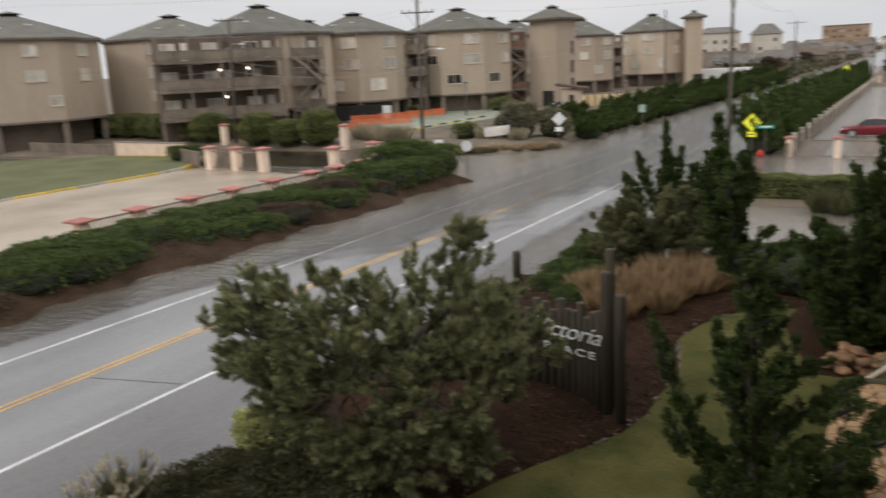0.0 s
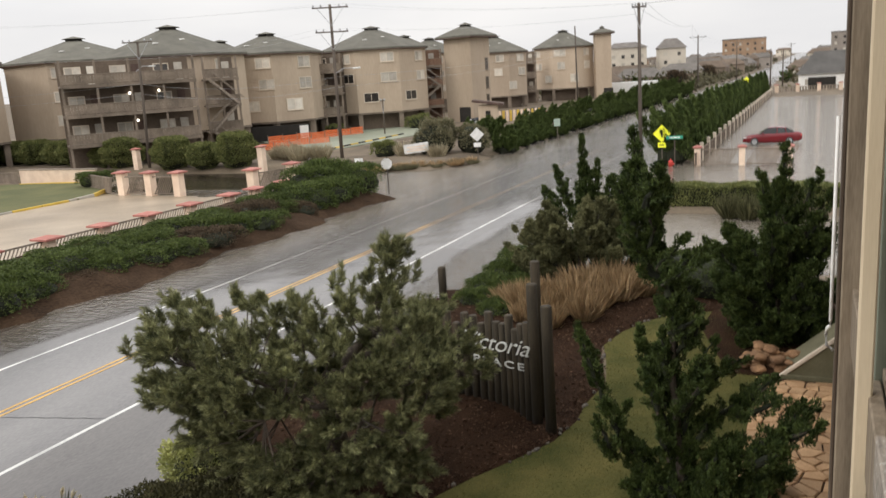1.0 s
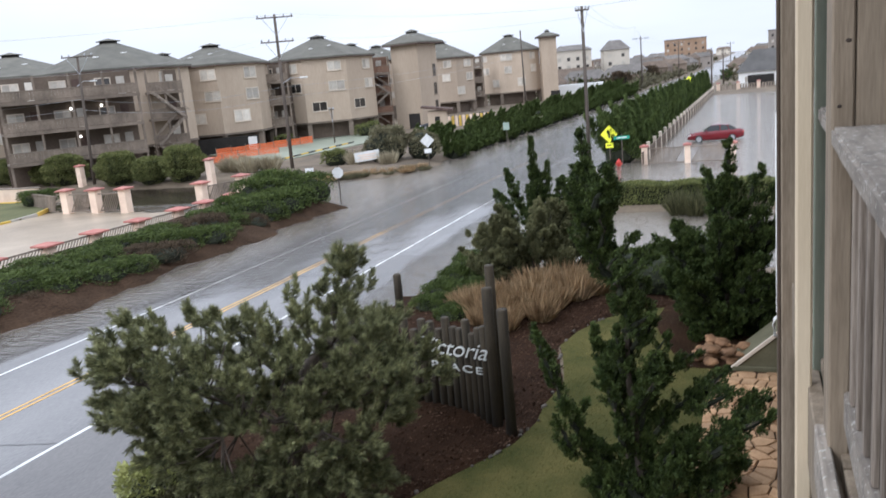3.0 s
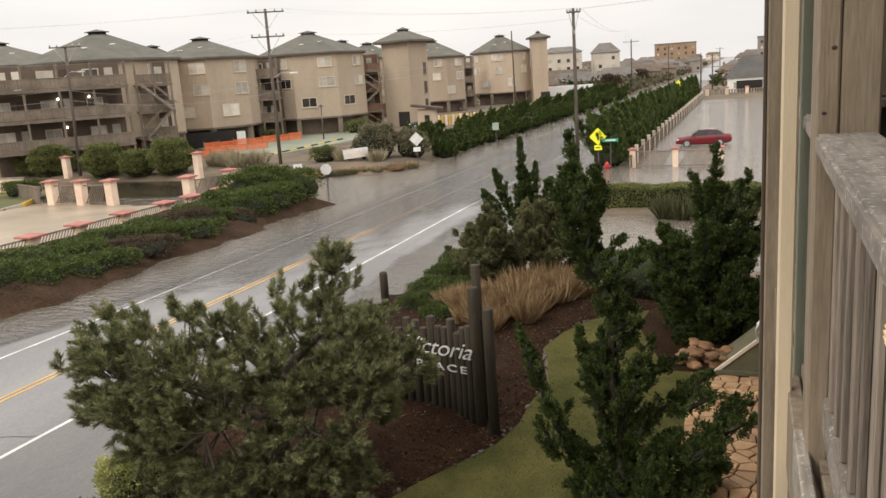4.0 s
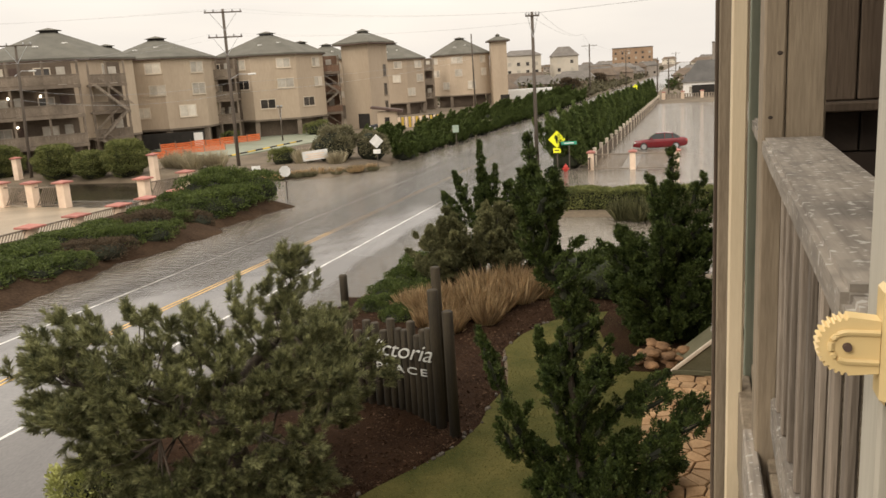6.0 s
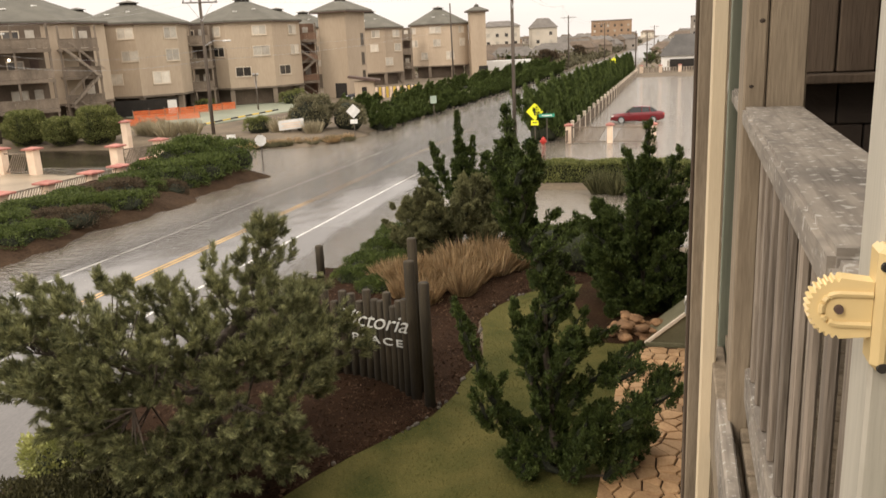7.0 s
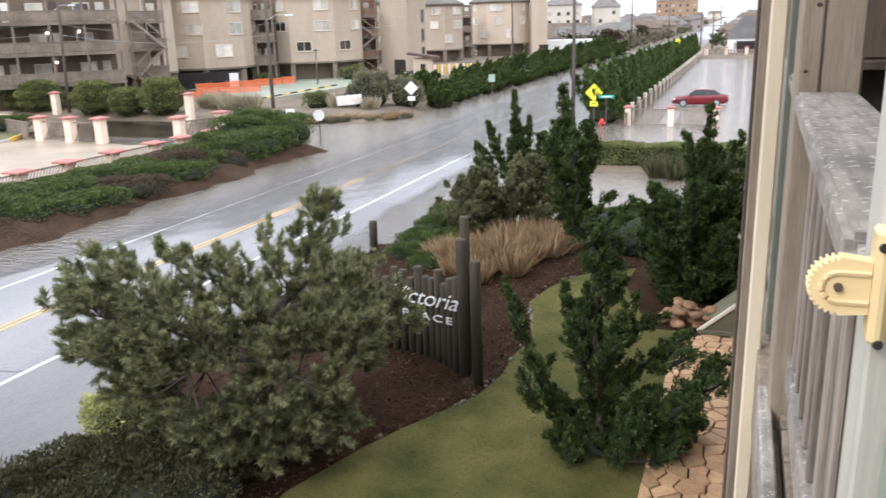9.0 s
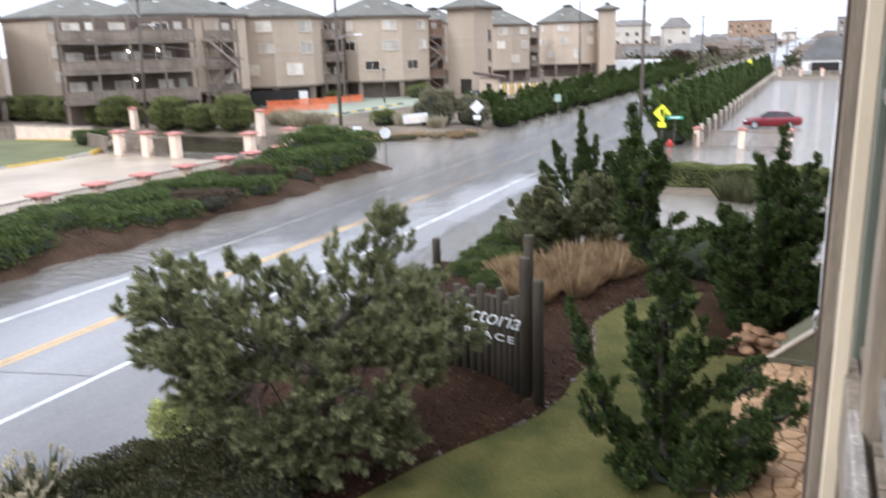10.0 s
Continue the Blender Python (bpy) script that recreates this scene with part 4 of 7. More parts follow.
for k in range(64):
    yy = rs.uniform(420, 1050)
    left = k % 5 < 3
    xx = rs.uniform(-190, -34) if left else rs.uniform(-6, 70)
    w, d = rs.uniform(8, 17), rs.uniform(7, 11)
    storeys = rs.choice([1, 1, 2, 2, 2])
    mi = rs.choice([0, 1, 2, 2, 3, 3])
    house(xx, yy, w, d, storeys * 2.8 + 0.8, rs.uniform(1.8, 3.0), rs.uniform(-15, 15), M_HOUSEWALL[mi], M_BROWNROOF if k % 2 else M_GREYROOF, ("pale", "tan", "grey", "brown")[mi] + " distant beach house with pitched roof")

# scrub between the distant houses
n = 22000
sx0 = np.where(np.random.rand(n) < 0.72, -29.5 - 160 * np.random.rand(n) ** 1.8, np.random.uniform(-8, 70, n))
sy0 = np.where(sx0 > -20, np.random.uniform(205, 700, n), 212 + 500 * np.random.rand(n) ** 1.4)
hump = np.clip(np.sin(sx0 * 0.21) * np.sin(sy0 * 0.13) + 0.6, 0.05, 1.6)
base = np.stack([sx0, sy0, np.random.uniform(0.2, 1.0, n) * hump * 3.4 + far_rise(sy0)], 1)
tagged(mesh_part("far_scrub", blades("far_scrub", base, unit(n) + [0, 0, 0.4], np.random.uniform(0.8, 2.0, n), np.random.uniform(0.6, 1.2, n)), leaf_mat("far_scrub", (0.05, 0.05, 0.03), (0.13, 0.115, 0.07), 0.9, 0.4)), "brown-green scrub between distant houses", "scrub", kind="stuff")


# ---- planting ----
def foliage(name, sprays, length, width, material, parent, label=""):
    B = np.concatenate([s[0] for s in sprays])
    W = np.concatenate([s[1] for s in sprays])
    n = len(B)
    me = blades(name, B, W, np.random.uniform(0.65, 1.3, n) * length, np.random.uniform(0.7, 1.2, n) * width)
    return mesh_part(name, me, material, parent, label)


def limb(bm, a, b, r0, r1, sway=0.15, steps=5):
    a, b = Vector(a), Vector(b)
    pts = [a.lerp(b, i / steps) + Vector([random.uniform(-1, 1) * sway * (0 < i < steps) for _ in range(3)]) for i in range(steps + 1)]
    tube(bm, pts, [r0 + (r1 - r0) * i / steps for i in range(steps + 1)], 6)
    return pts


# the wind-shaped pine before the sign: u runs across the view, v away from it
pine = thing("pine_tree", pose(-8.0, 11.7, 0.35, 0, 0, 34.8), "wind-shaped dark green pine with bare grey inner twigs", "tree")
PU = [-2.8, -2.3, -1.6, -0.8, 0.0, 0.8, 1.45, 1.75, 2.2, 2.75, 3.1]
PLO = [2.5, 1.8, 0.9, 0.3, 0.05, 0.05, 0.4, 1.5, 2.0, 2.3, 2.5]
PHI = [3.7, 3.9, 3.85, 3.8, 3.95, 3.85, 3.65, 3.4, 3.2, 3.05, 2.9]
tb = bmesh.new()
trunk_pts = [Vector((0.3, 0.2, -0.3)), Vector((0.15, 0.1, 0.8)), Vector((0.0, 0, 1.7)), Vector((0.25, 0.05, 2.6)), Vector((0.9, 0, 3.2)), Vector((1.4, -0.05, 3.8))]
tube(tb, trunk_pts, [0.20, 0.17, 0.14, 0.11, 0.08, 0.05], 9)
part("trunk", tb, M_BARK, pine, "grey-brown leaning trunk", True)
lb = bmesh.new()
limbs = []
for k in range(26):
    u = -2.5 + 5.1 * k / 25
    lo, hi = np.interp(u, PU, PLO), np.interp(u, PU, PHI)
    z = lo + (hi - lo) * random.uniform(0.25, 0.75)
    v = random.uniform(-1.2, 1.2) * math.sqrt(max(0.1, 1 - (u / 3.2) ** 2))
    s = trunk_pts[2].lerp(trunk_pts[5], random.uniform(0, 0.9) if u > 0.3 else random.uniform(0, 0.45))
    limbs.append(limb(lb, s, (u * 0.9, v, z * 0.92), 0.055, 0.018))
NB, NW = [], []
clumps = []
for k in range(220):
    u = -2.75 + 4.85 * ((k * 0.618) % 1.0)
    lo, hi = np.interp(u, PU, PLO), np.interp(u, PU, PHI)
    w = random.random()
    z = lo + (hi - lo) * w
    vmax = 1.7 * math.sqrt(max(0.05, 1 - (u / 3.2) ** 2)) * math.sqrt(max(0.15, 1 - (2 * w - 0.9) ** 2 * 0.75))
    v = -vmax * random.random() ** 0.4 if random.random() < 0.7 else vmax * random.random()
    clumps.append(Vector((u, v, z)))
clumps += [Vector((-1.9 + 0.2 * k, -0.5 - 0.05 * (k % 4), 0.45 + 0.35 * (k % 3) + (0.5 if k < 3 else 0))) for k in range(11)]
clumps += [Vector((2.5, -0.3, 2.6)), Vector((2.35, -0.4, 2.95)), Vector((2.62, -0.2, 2.2)), Vector((1.08, 0, 4.0)), Vector((1.42, 0.1, 3.9)), Vector((0.95, -0.2, 3.75)), Vector((1.25, -0.25, 3.7)), Vector((1.36, 0.05, 4.45)), Vector((1.28, -0.1, 4.62)), Vector((1.22, 0, 4.3)), Vector((-2.9, -0.3, 2.5)), Vector((-2.7, -0.2, 3.75)), Vector((0.3, -0.2, 4.0)), Vector((-1.2, -0.2, 3.9))]
for c in clumps:
    near = min((p for l in limbs for p in l[1:]), key=lambda p: (p - c).length)
    tube(lb, [near, near.lerp(c, 0.6) - Vector((0, 0, 0.1)), c], [0.020, 0.015, 0.009], 5, False)
    out = (c - Vector((0.2, 0.2, 1.8))).normalized()
    for i in range(random.randint(4, 7)):
        tip = c + Vector((random.gauss(0, 0.13), random.gauss(0, 0.13), random.gauss(0.02, 0.07)))
        shoot = (out * 0.8 + Vector((0, 0, 0.55)) + (tip - c) * 2.0).normalized()
        tube(lb, [c, tip], [0.008, 0.005], 4, False)
        for j in range(random.choice((1, 2, 2))):
            sh = (shoot + Vector([random.gauss(0, 0.3) for _ in range(3)])).normalized()
            L = random.uniform(0.18, 0.34)
            st = tip + Vector([random.gauss(0, 0.04) for _ in range(3)])
            m = 130
            tt = np.random.uniform(0, 1, m)[:, None]
            NB.append(np.array(st)[None] + np.array(sh)[None] * L * tt)
            NW.append(np.array(sh)[None] * (0.85 + 0.5 * tt) + unit(m) * 0.85)
part("limb", lb, M_BARK, pine, "bare grey limbs and twigs")
NB, NW = np.concatenate(NB), np.concatenate(NW)
n = len(NB)
mesh_part("needle_foliage", blades("needles", NB, NW, np.random.uniform(0.10, 0.165, n), np.random.uniform(0.011, 0.017, n)), L_PINE, pine, "tufted dark green needles")


def tufted(a, b, R, tuft, per, fill):
    """Leaf bases and directions of a knobbly spray from a to b: many small separate tufts that curl outwards and up."""
    a, b = np.array(a, float), np.array(b, float)
    axis = b - a
    L = np.linalg.norm(axis)
    axis = axis / L
    n = max(5, int(fill * L * R / tuft ** 2))
    t = np.random.uniform(0, 1, n) ** 0.85
    prof = R * np.clip(0.55 + 0.9 * t, 0, 1) * np.clip((1.04 - t) / 0.45, 0.05, 1) ** 0.7
    off = np.random.normal(size=(n, 3))
    off -= axis * (off @ axis)[:, None]
    off /= np.linalg.norm(off, axis=1, keepdims=True)
    c = a + axis * (L * t)[:, None] + off * (prof * np.random.uniform(0.1, 1.0, n) ** 0.6)[:, None]
    way = off * (0.9 - 0.7 * t)[:, None] + axis * 0.75 + np.array([0, 0, 0.45]) + np.random.normal(size=(n, 3)) * 0.25
    way /= np.linalg.norm(way, axis=1, keepdims=True)
    size = tuft * np.random.uniform(0.6, 1.35, n) * np.clip(1.15 - 0.5 * t, 0.5, 1)
    f = np.random.uniform(-0.6, 0.7, (n, per))
    wide = 0.42 * np.sqrt(np.clip(1 - f ** 2, 0.05, 1))
    d = unit(n * per).reshape(n, per, 3)
    base = c[:, None] + way[:, None] * (f * size[:, None])[..., None] + d * (wide * size[:, None] * np.random.uniform(0.3, 1.0, (n, per)))[..., None]
    lw = way[:, None] * 0.9 + d * 0.75
    return base.reshape(-1, 3), lw.reshape(-1, 3)


def juniper(x, y, z, plumes, trunk, label, leaf=0.05, tuft=0.13, per=60, fill=3.4, material=None, category="tree", group=""):
    t = thing("juniper_tree", pose(x, y, z), label, category, group)
    tb = bmesh.new()
    tube(tb, trunk, [0.085 - 0.065 * i / (len(trunk) - 1) for i in range(len(trunk))], 8)
    part("trunk", tb, M_BARK, t, "twisted grey-brown trunk", True)
    sp, lb2 = [], bmesh.new()
    for a, b, R in plumes:
        sp.append(tufted(a, b, R, tuft, per, fill))
        joints = [Vector(p) for p in trunk] + [Vector(p).lerp(Vector(q), f) for p, q, _ in plumes if p != a for f in (0.1, 0.4, 0.7)]
        near = min(joints, key=lambda p: (p - Vector(a)).length)
        tube(lb2, [near, Vector(a), Vector(a).lerp(Vector(b), 0.75)], [0.03, 0.022, 0.008], 5, False)
    part("limb", lb2, M_BARK, t)
    # dark spindle along each plume, painted as the shade within it
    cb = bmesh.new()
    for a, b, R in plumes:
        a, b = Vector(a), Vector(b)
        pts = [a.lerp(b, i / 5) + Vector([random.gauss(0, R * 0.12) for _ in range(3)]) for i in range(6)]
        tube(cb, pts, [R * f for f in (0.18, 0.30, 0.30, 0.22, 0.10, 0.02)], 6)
    part("twig_core", cb, M_CORE, t, "near-black core painted as inner shade")
    foliage("foliage", sp, leaf, leaf * 0.5, material or L_JUNIPER, t, "knobbly tufts of dark scale foliage")
    return t


rj = random.Random(7)
# near juniper: narrow and leaning at the top, spreading sprays lower down (offsets across the view along x)
j1 = [
      ((-0.37, 0.09, 0.2), (-0.48, 0.18, 1.47), 0.22), ((-0.47, 0.21, 1.24), (-0.61, 0.38, 2.46), 0.22), ((-0.56, 0.17, 2.33), (-0.49, 0.34, 3.34), 0.2), ((-0.44, -0.33, 3.34), (-0.55, -0.34, 4.23), 0.24),
      ((-0.67, 0.31, 3.96), (-1.0, 0.37, 4.66), 0.24), ((-0.94, 0.28, 4.47), (-1.08, 0.13, 5.41), 0.28), ((-1.01, -0.02, 5.14), (-1.1, -0.12, 6.12), 0.2), ((-1.11, 0.03, 5.91), (-1.15, 0.06, 6.6), 0.09),
      ((-0.9, -0.34, 5.29), (-0.62, -0.45, 6.06), 0.22), ((-0.79, -0.15, 5.16), (-0.6, 0.01, 5.76), 0.18), ((-1.19, 0.19, 5.3), (-1.29, 0.05, 6.01), 0.13), ((-1.16, 0.21, 5.1), (-1.27, 0.06, 5.62), 0.12),
      ((-0.95, 0.08, 4.52), (-0.69, -0.07, 5.34), 0.12), ((-0.74, -0.35, 4.33), (-0.23, -0.2, 4.88), 0.09), ((-0.63, -0.2, 4.1), (0.05, -0.32, 4.72), 0.1), ((-0.63, 0.34, 3.64), (-0.15, 0.49, 3.93), 0.15),
      ((-0.51, -0.15, 3.28), (-0.1, 0.04, 3.65), 0.18), ((-0.45, 0.03, 2.81), (-0.02, 0.1, 3.32), 0.15), ((-0.69, -0.21, 1.84), (-1.0, -0.03, 2.59), 0.2), ((-0.94, 0.13, 2.21), (-1.15, 0.32, 3.1), 0.12),
      ((-0.87, 0.28, 1.84), (-1.08, 0.2, 2.83), 0.16), ((-0.85, -0.1, 0.35), (-1.31, -0.23, 1.14), 0.22), ((-1.32, -0.25, 0.93), (-1.6, -0.42, 1.91), 0.16), ((-1.58, -0.14, 1.52), (-1.92, -0.1, 2.35), 0.13),
      ((-1.81, -0.35, 2.23), (-2.06, -0.28, 3.15), 0.1), ((-1.54, -0.11, 1.29), (-1.25, -0.19, 1.84), 0.1), ((-0.7, 0.22, 0.08), (-1.22, 0.21, 0.37), 0.2), ((-0.31, -0.13, 1.83), (0.09, -0.14, 2.7), 0.18),
      ((-0.29, 0.14, 1.93), (0.46, -0.03, 2.68), 0.14), ((-0.28, 0.33, 1.2), (0.67, 0.14, 2.01), 0.18), ((0.53, 0.18, 1.77), (1.13, 0.31, 2.34), 0.16), ((-0.27, -0.34, 2.34), (0.2, -0.22, 3.14), 0.14),
      ((0.05, -0.09, 0.56), (0.82, -0.06, 1.27), 0.24), ((0.75, -0.34, 1.19), (1.3, -0.53, 1.73), 0.24), ((1.11, -0.22, 1.48), (1.77, -0.04, 2.12), 0.2), ((1.29, -0.21, 1.59), (1.55, -0.11, 2.18), 0.14),
      ((0.3, 0.3, -0.06), (1.37, 0.48, 0.53), 0.24), ((-0.05, -0.11, 0.34), (0.55, -0.17, 1.19), 0.22), ((-0.37, 0.02, -0.22), (-0.88, 0.13, 0.79), 0.26), ((-0.13, -0.27, -0.02), (0.27, -0.18, 1.27), 0.24),
      ((-0.5, 0.21, -0.34), (-0.4, 0.35, 0.73), 0.26), ((0.55, -0.32, 0.1), (1.1, -0.15, 0.6), 0.26), ((-0.83, -0.29, -0.11), (-0.91, -0.35, 0.36), 0.24), ((-0.45, 0.08, 1.08), (-0.16, 0.24, 2.01), 0.18),
      ((-0.53, -0.11, 0.94), (-0.74, 0.06, 1.72), 0.18), ((-0.25, 0.03, 0.9), (0.17, -0.04, 1.83), 0.16),]
j1 = [(a, b, r * 1.25) for a, b, r in j1]
for a, b, r in j1[::2] + j1[1:12:2] + j1[18:40:3]:
    side = rj.choice((-1, 1))
    j1.append(((a[0] + rj.uniform(-0.1, 0.1), a[1] + 0.3 * side, max(0.05, a[2])), (b[0] + rj.uniform(-0.22, 0.22), b[1] + 0.45 * side, b[2] - rj.uniform(0.0, 0.25)), r * 0.8))
juniper(-1.62, 13.5, 0.33, j1, [(-0.35, 0, -0.3), (-0.45, 0.1, 1.2), (-0.56, 0.1, 2.4), (-0.5, 0, 3.5), (-0.95, 0.1, 4.5), (-1.05, 0, 5.3)], "tall twisted dark green juniper standing in the lawn", 0.055, 0.13, 55, 3.6)
j2 = [((0.0, 0, 3.2), (0.05, 0, 4.9), 0.42), ((0.05, 0, 4.1), (0.12, 0, 5.2), 0.28), ((0.1, 0, 4.9), (0.1, 0, 5.8), 0.14), ((0.3, 0, 3.8), (0.85, 0.1, 5.1), 0.20), ((-0.2, 0, 3.8), (-0.48, 0, 5.1), 0.18), ((0.5, 0, 3.5), (1.15, 0, 4.6), 0.22)]
j2 += [((-0.6, -0.2, 2.2), (-1.5, -0.3, 3.3), 0.30), ((-0.5, 0, 2.6), (-1.25, 0, 3.8), 0.26), ((-0.5, -0.2, 1.4), (-1.15, -0.2, 2.5), 0.34), ((-0.9, 0, 2.7), (-1.8, 0.1, 3.35), 0.16)]
for k in range(40):
    a = rj.uniform(0, 6.28)
    r0, r1 = rj.uniform(0.1, 0.7), rj.uniform(0.9, 1.75)
    z0 = rj.uniform(0.2, 2.8)
    z1 = z0 + rj.uniform(0.7, 1.5)
    s = 1.0 if z0 < 2 else 0.72
    j2.append(((r0 * math.cos(a), r0 * math.sin(a), z0), (r1 * s * math.cos(a), r1 * s * math.sin(a), z1), rj.uniform(0.30, 0.45)))
j2 = [tuple(Vector(p) * 1.11 for p in s[:2]) + (s[2] * 1.11,) for s in j2]
juniper(-0.83, 23.2, -0.72, j2, [(0, 0, -0.1), (0, 0.05, 1.8), (0.05, 0, 3.5), (0.1, 0, 5.5)], "broad dense dark juniper with upright tips", 0.08, 0.19, 60, 4.0)
j3 = [((0, 0, 1.2), (0.1, 0, 3.2), 0.6), ((0.1, 0, 2.6), (0.15, 0, 4.3), 0.38), ((0.1, 0, 3.8), (0.05, 0, 5.45), 0.17), ((-0.4, 0, 2.6), (-1.0, 0, 4.3), 0.22), ((0.4, 0, 2.8), (0.65, 0, 4.5), 0.20), ((-0.7, 0, 2.2), (-1.5, 0, 3.5), 0.24), ((0.6, 0, 2.0), (1.2, 0, 3.9), 0.30), ((1.0, 0, 1.0), (1.7, 0, 4.0), 0.42), ((1.6, 0, 2.6), (1.95, 0, 4.3), 0.22), ((-0.5, 0, 0.5), (-1.3, 0, 2.0), 0.5), ((0.8, 0, 0.4), (1.6, 0, 2.0), 0.6)]
juniper(-8.0, 29.6, 0.1, j3, [(0, 0, -0.3), (0.05, 0, 1.6), (0.1, 0, 3.4), (0.1, 0, 4.6)], "upright dark green juniper clump with several leaders", 0.075, 0.14, 52, 4.4)
j4 = []
for k in range(44):
    a, e = rj.uniform(0, 6.28), rj.uniform(0.1, 1.0)
    r1 = 2.35 * math.cos(e * 1.15)
    j4.append(((r1 * 0.35 * math.cos(a), r1 * 0.35 * math.sin(a), 0.6 + e * 0.9), (r1 * math.cos(a), r1 * math.sin(a), 0.9 + 2.5 * e * rj.uniform(0.8, 1.1)), 0.34))
j4 += [((-1.4, 0, 0.9), (-2.5, 0.1, 2.1), 0.13), ((-1.6, -0.2, 0.7), (-2.8, 0, 1.5), 0.12)]
juniper(-7.6, 27.6, 0.25, j4, [(0, 0, -0.3), (0, 0, 1.0), (0.05, 0, 2.2)], "rounded olive-brown cedar with sparse twigs", 0.09, 0.17, 46, 4.4, L_OLIVE)


def shrub_meshes(R, H, n, leaf, lumps, clipped=False):
    """Leaf mesh and near-black core, painted as inner shade, of a shrub of radius R and height H standing at its own
    origin.
    """
    cs = []
    for k in range(lumps):
        a, r = k * 2.4, R * math.sqrt((k + 0.5) / lumps) * 0.68
        cs.append((r * math.cos(a), r * math.sin(a), H * random.uniform(0.30, 0.66), R * random.uniform(0.36, 0.5)))
    if clipped:
        cs = [(0, 0, H * 0.52, R)]
    B, W = [], []
    for cx, cy, cz, cr in cs:
        m = n // len(cs)
        d = unit(m)
        if not clipped:
            d[:, 2] = np.where(d[:, 2] < -0.5, -d[:, 2], d[:, 2])
        hz = H * 0.5 if clipped else min(H - cz, cr * 1.1)
        lump = 1 + 0.09 * np.sin(d[:, 0] * 5 + cx * 9) * np.sin(d[:, 1] * 6 + cy * 7) + 0.06 * np.sin(d[:, 2] * 11)
        p = np.array([cx, cy, cz]) + d * np.array([cr, cr, hz]) * (lump * np.random.uniform(0.84, 1.0 if clipped else 1.22, m))[:, None]
        ok = p[:, 2] > 0.02
        for ox, oy, oz, orr in cs:
            if (ox, oy) != (cx, cy):
                ok &= ((p - [ox, oy, oz]) ** 2 / np.array([orr, orr, max(0.2, min(H - oz, orr * 1.1))]) ** 2).sum(1) > 0.55
        B.append(p[ok])
        W.append((d * 0.8 + np.random.normal(size=(m, 3)) * 0.5 + [0, 0, 0.3])[ok])
    B, W = np.concatenate(B), np.concatenate(W)
    me = blades("leaves", B, W, leaf * np.random.uniform(0.6, 1.3, len(B)), leaf * 0.45)
    # solid near-black blob painted as the shade between the leaves
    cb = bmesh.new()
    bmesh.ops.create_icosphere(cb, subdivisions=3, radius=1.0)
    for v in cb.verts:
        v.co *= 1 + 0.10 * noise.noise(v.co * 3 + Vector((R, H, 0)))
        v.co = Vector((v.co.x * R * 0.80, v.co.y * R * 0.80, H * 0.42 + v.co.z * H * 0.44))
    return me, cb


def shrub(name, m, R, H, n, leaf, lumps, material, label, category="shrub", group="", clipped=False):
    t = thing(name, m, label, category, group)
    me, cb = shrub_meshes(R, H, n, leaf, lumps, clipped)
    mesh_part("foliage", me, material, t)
    part("twig_core", cb, M_CORE, t, "near-black solid core painted as shade among the leaves")
    return t


def place(x, y, z, turn, s, sz=None):
    return pose(x, y, z, 0, 0, turn) @ Matrix.Diagonal((s, s, sz or s, 1))


# low junipers on the bank across the road
low = [shrub("spreading_juniper", place(-29.1, 48.5, 0.3, 0, 1.0), 1.9, 2.0, 7000, 0.17, 8, L_LOW, "bright green spreading juniper on the roadside bank", group="bank shrubs"),
       shrub("spreading_juniper", place(-28.9, 44.6, 0.3, 0, 1.0), 1.8, 1.45, 6500, 0.17, 7, L_LOW, "bright green spreading juniper on the roadside bank", group="bank shrubs"),
       shrub("dormant_shrub", place(-29.8, 38.0, 0.3, 0, 1.0), 1.5, 1.2, 5000, 0.14, 6, L_BROWNBUSH, "brown leafless shrub on the roadside bank", group="bank shrubs")]
rb_ = random.Random(11)
for y, x, k, s, h in ((48.4, -33.6, 0, 1.0, 1.1), (46.0, -33.6, 0, 1.0, 1.05), (45.2, -31.0, 1, 1.0, 1.0), (43.6, -33.8, 1, 1.0, 0.95), (42.4, -31.6, 0, 0.9, 0.8), (41.0, -34.0, 1, 0.95, 0.72), (39.4, -31.6, 1, 0.7, 0.7), (38.2, -34.0, 2, 0.95, 0.85), (36.6, -32.4, 2, 0.8, 0.8), (36.6, -34.6, 1, 0.85, 0.62), (34.6, -33.6, 1, 0.95, 0.66), (33.0, -34.8, 0, 0.8, 0.55), (32.2, -32.4, 2, 0.75, 0.6),
                      (31.0, -34.3, 1, 0.95, 0.66), (29.4, -32.8, 1, 0.85, 0.66), (28.2, -34.6, 0, 0.85, 0.55), (26.8, -32.8, 1, 0.8, 0.66), (25.6, -34.4, 1, 0.95, 0.66), (24.2, -32.4, 0, 0.85, 0.66), (22.6, -34.2, 1, 1.0, 0.7), (21.2, -32.4, 1, 0.9, 0.7), (19.4, -34.2, 0, 1.0, 0.62), (18.0, -32.6, 1, 1.0, 0.7), (15.4, -33.6, 1, 1.0, 0.7)):
    copy_thing(low[k], place(x + (1.9 if y > 43 else 2.3), y + 0.4, 0.3 if y > 43 else 0.22, rb_.uniform(0, 360), s * rb_.uniform(0.88, 1.12), (h * 1.02 if y > 43 else h * 0.95) * rb_.uniform(0.92, 1.05)))

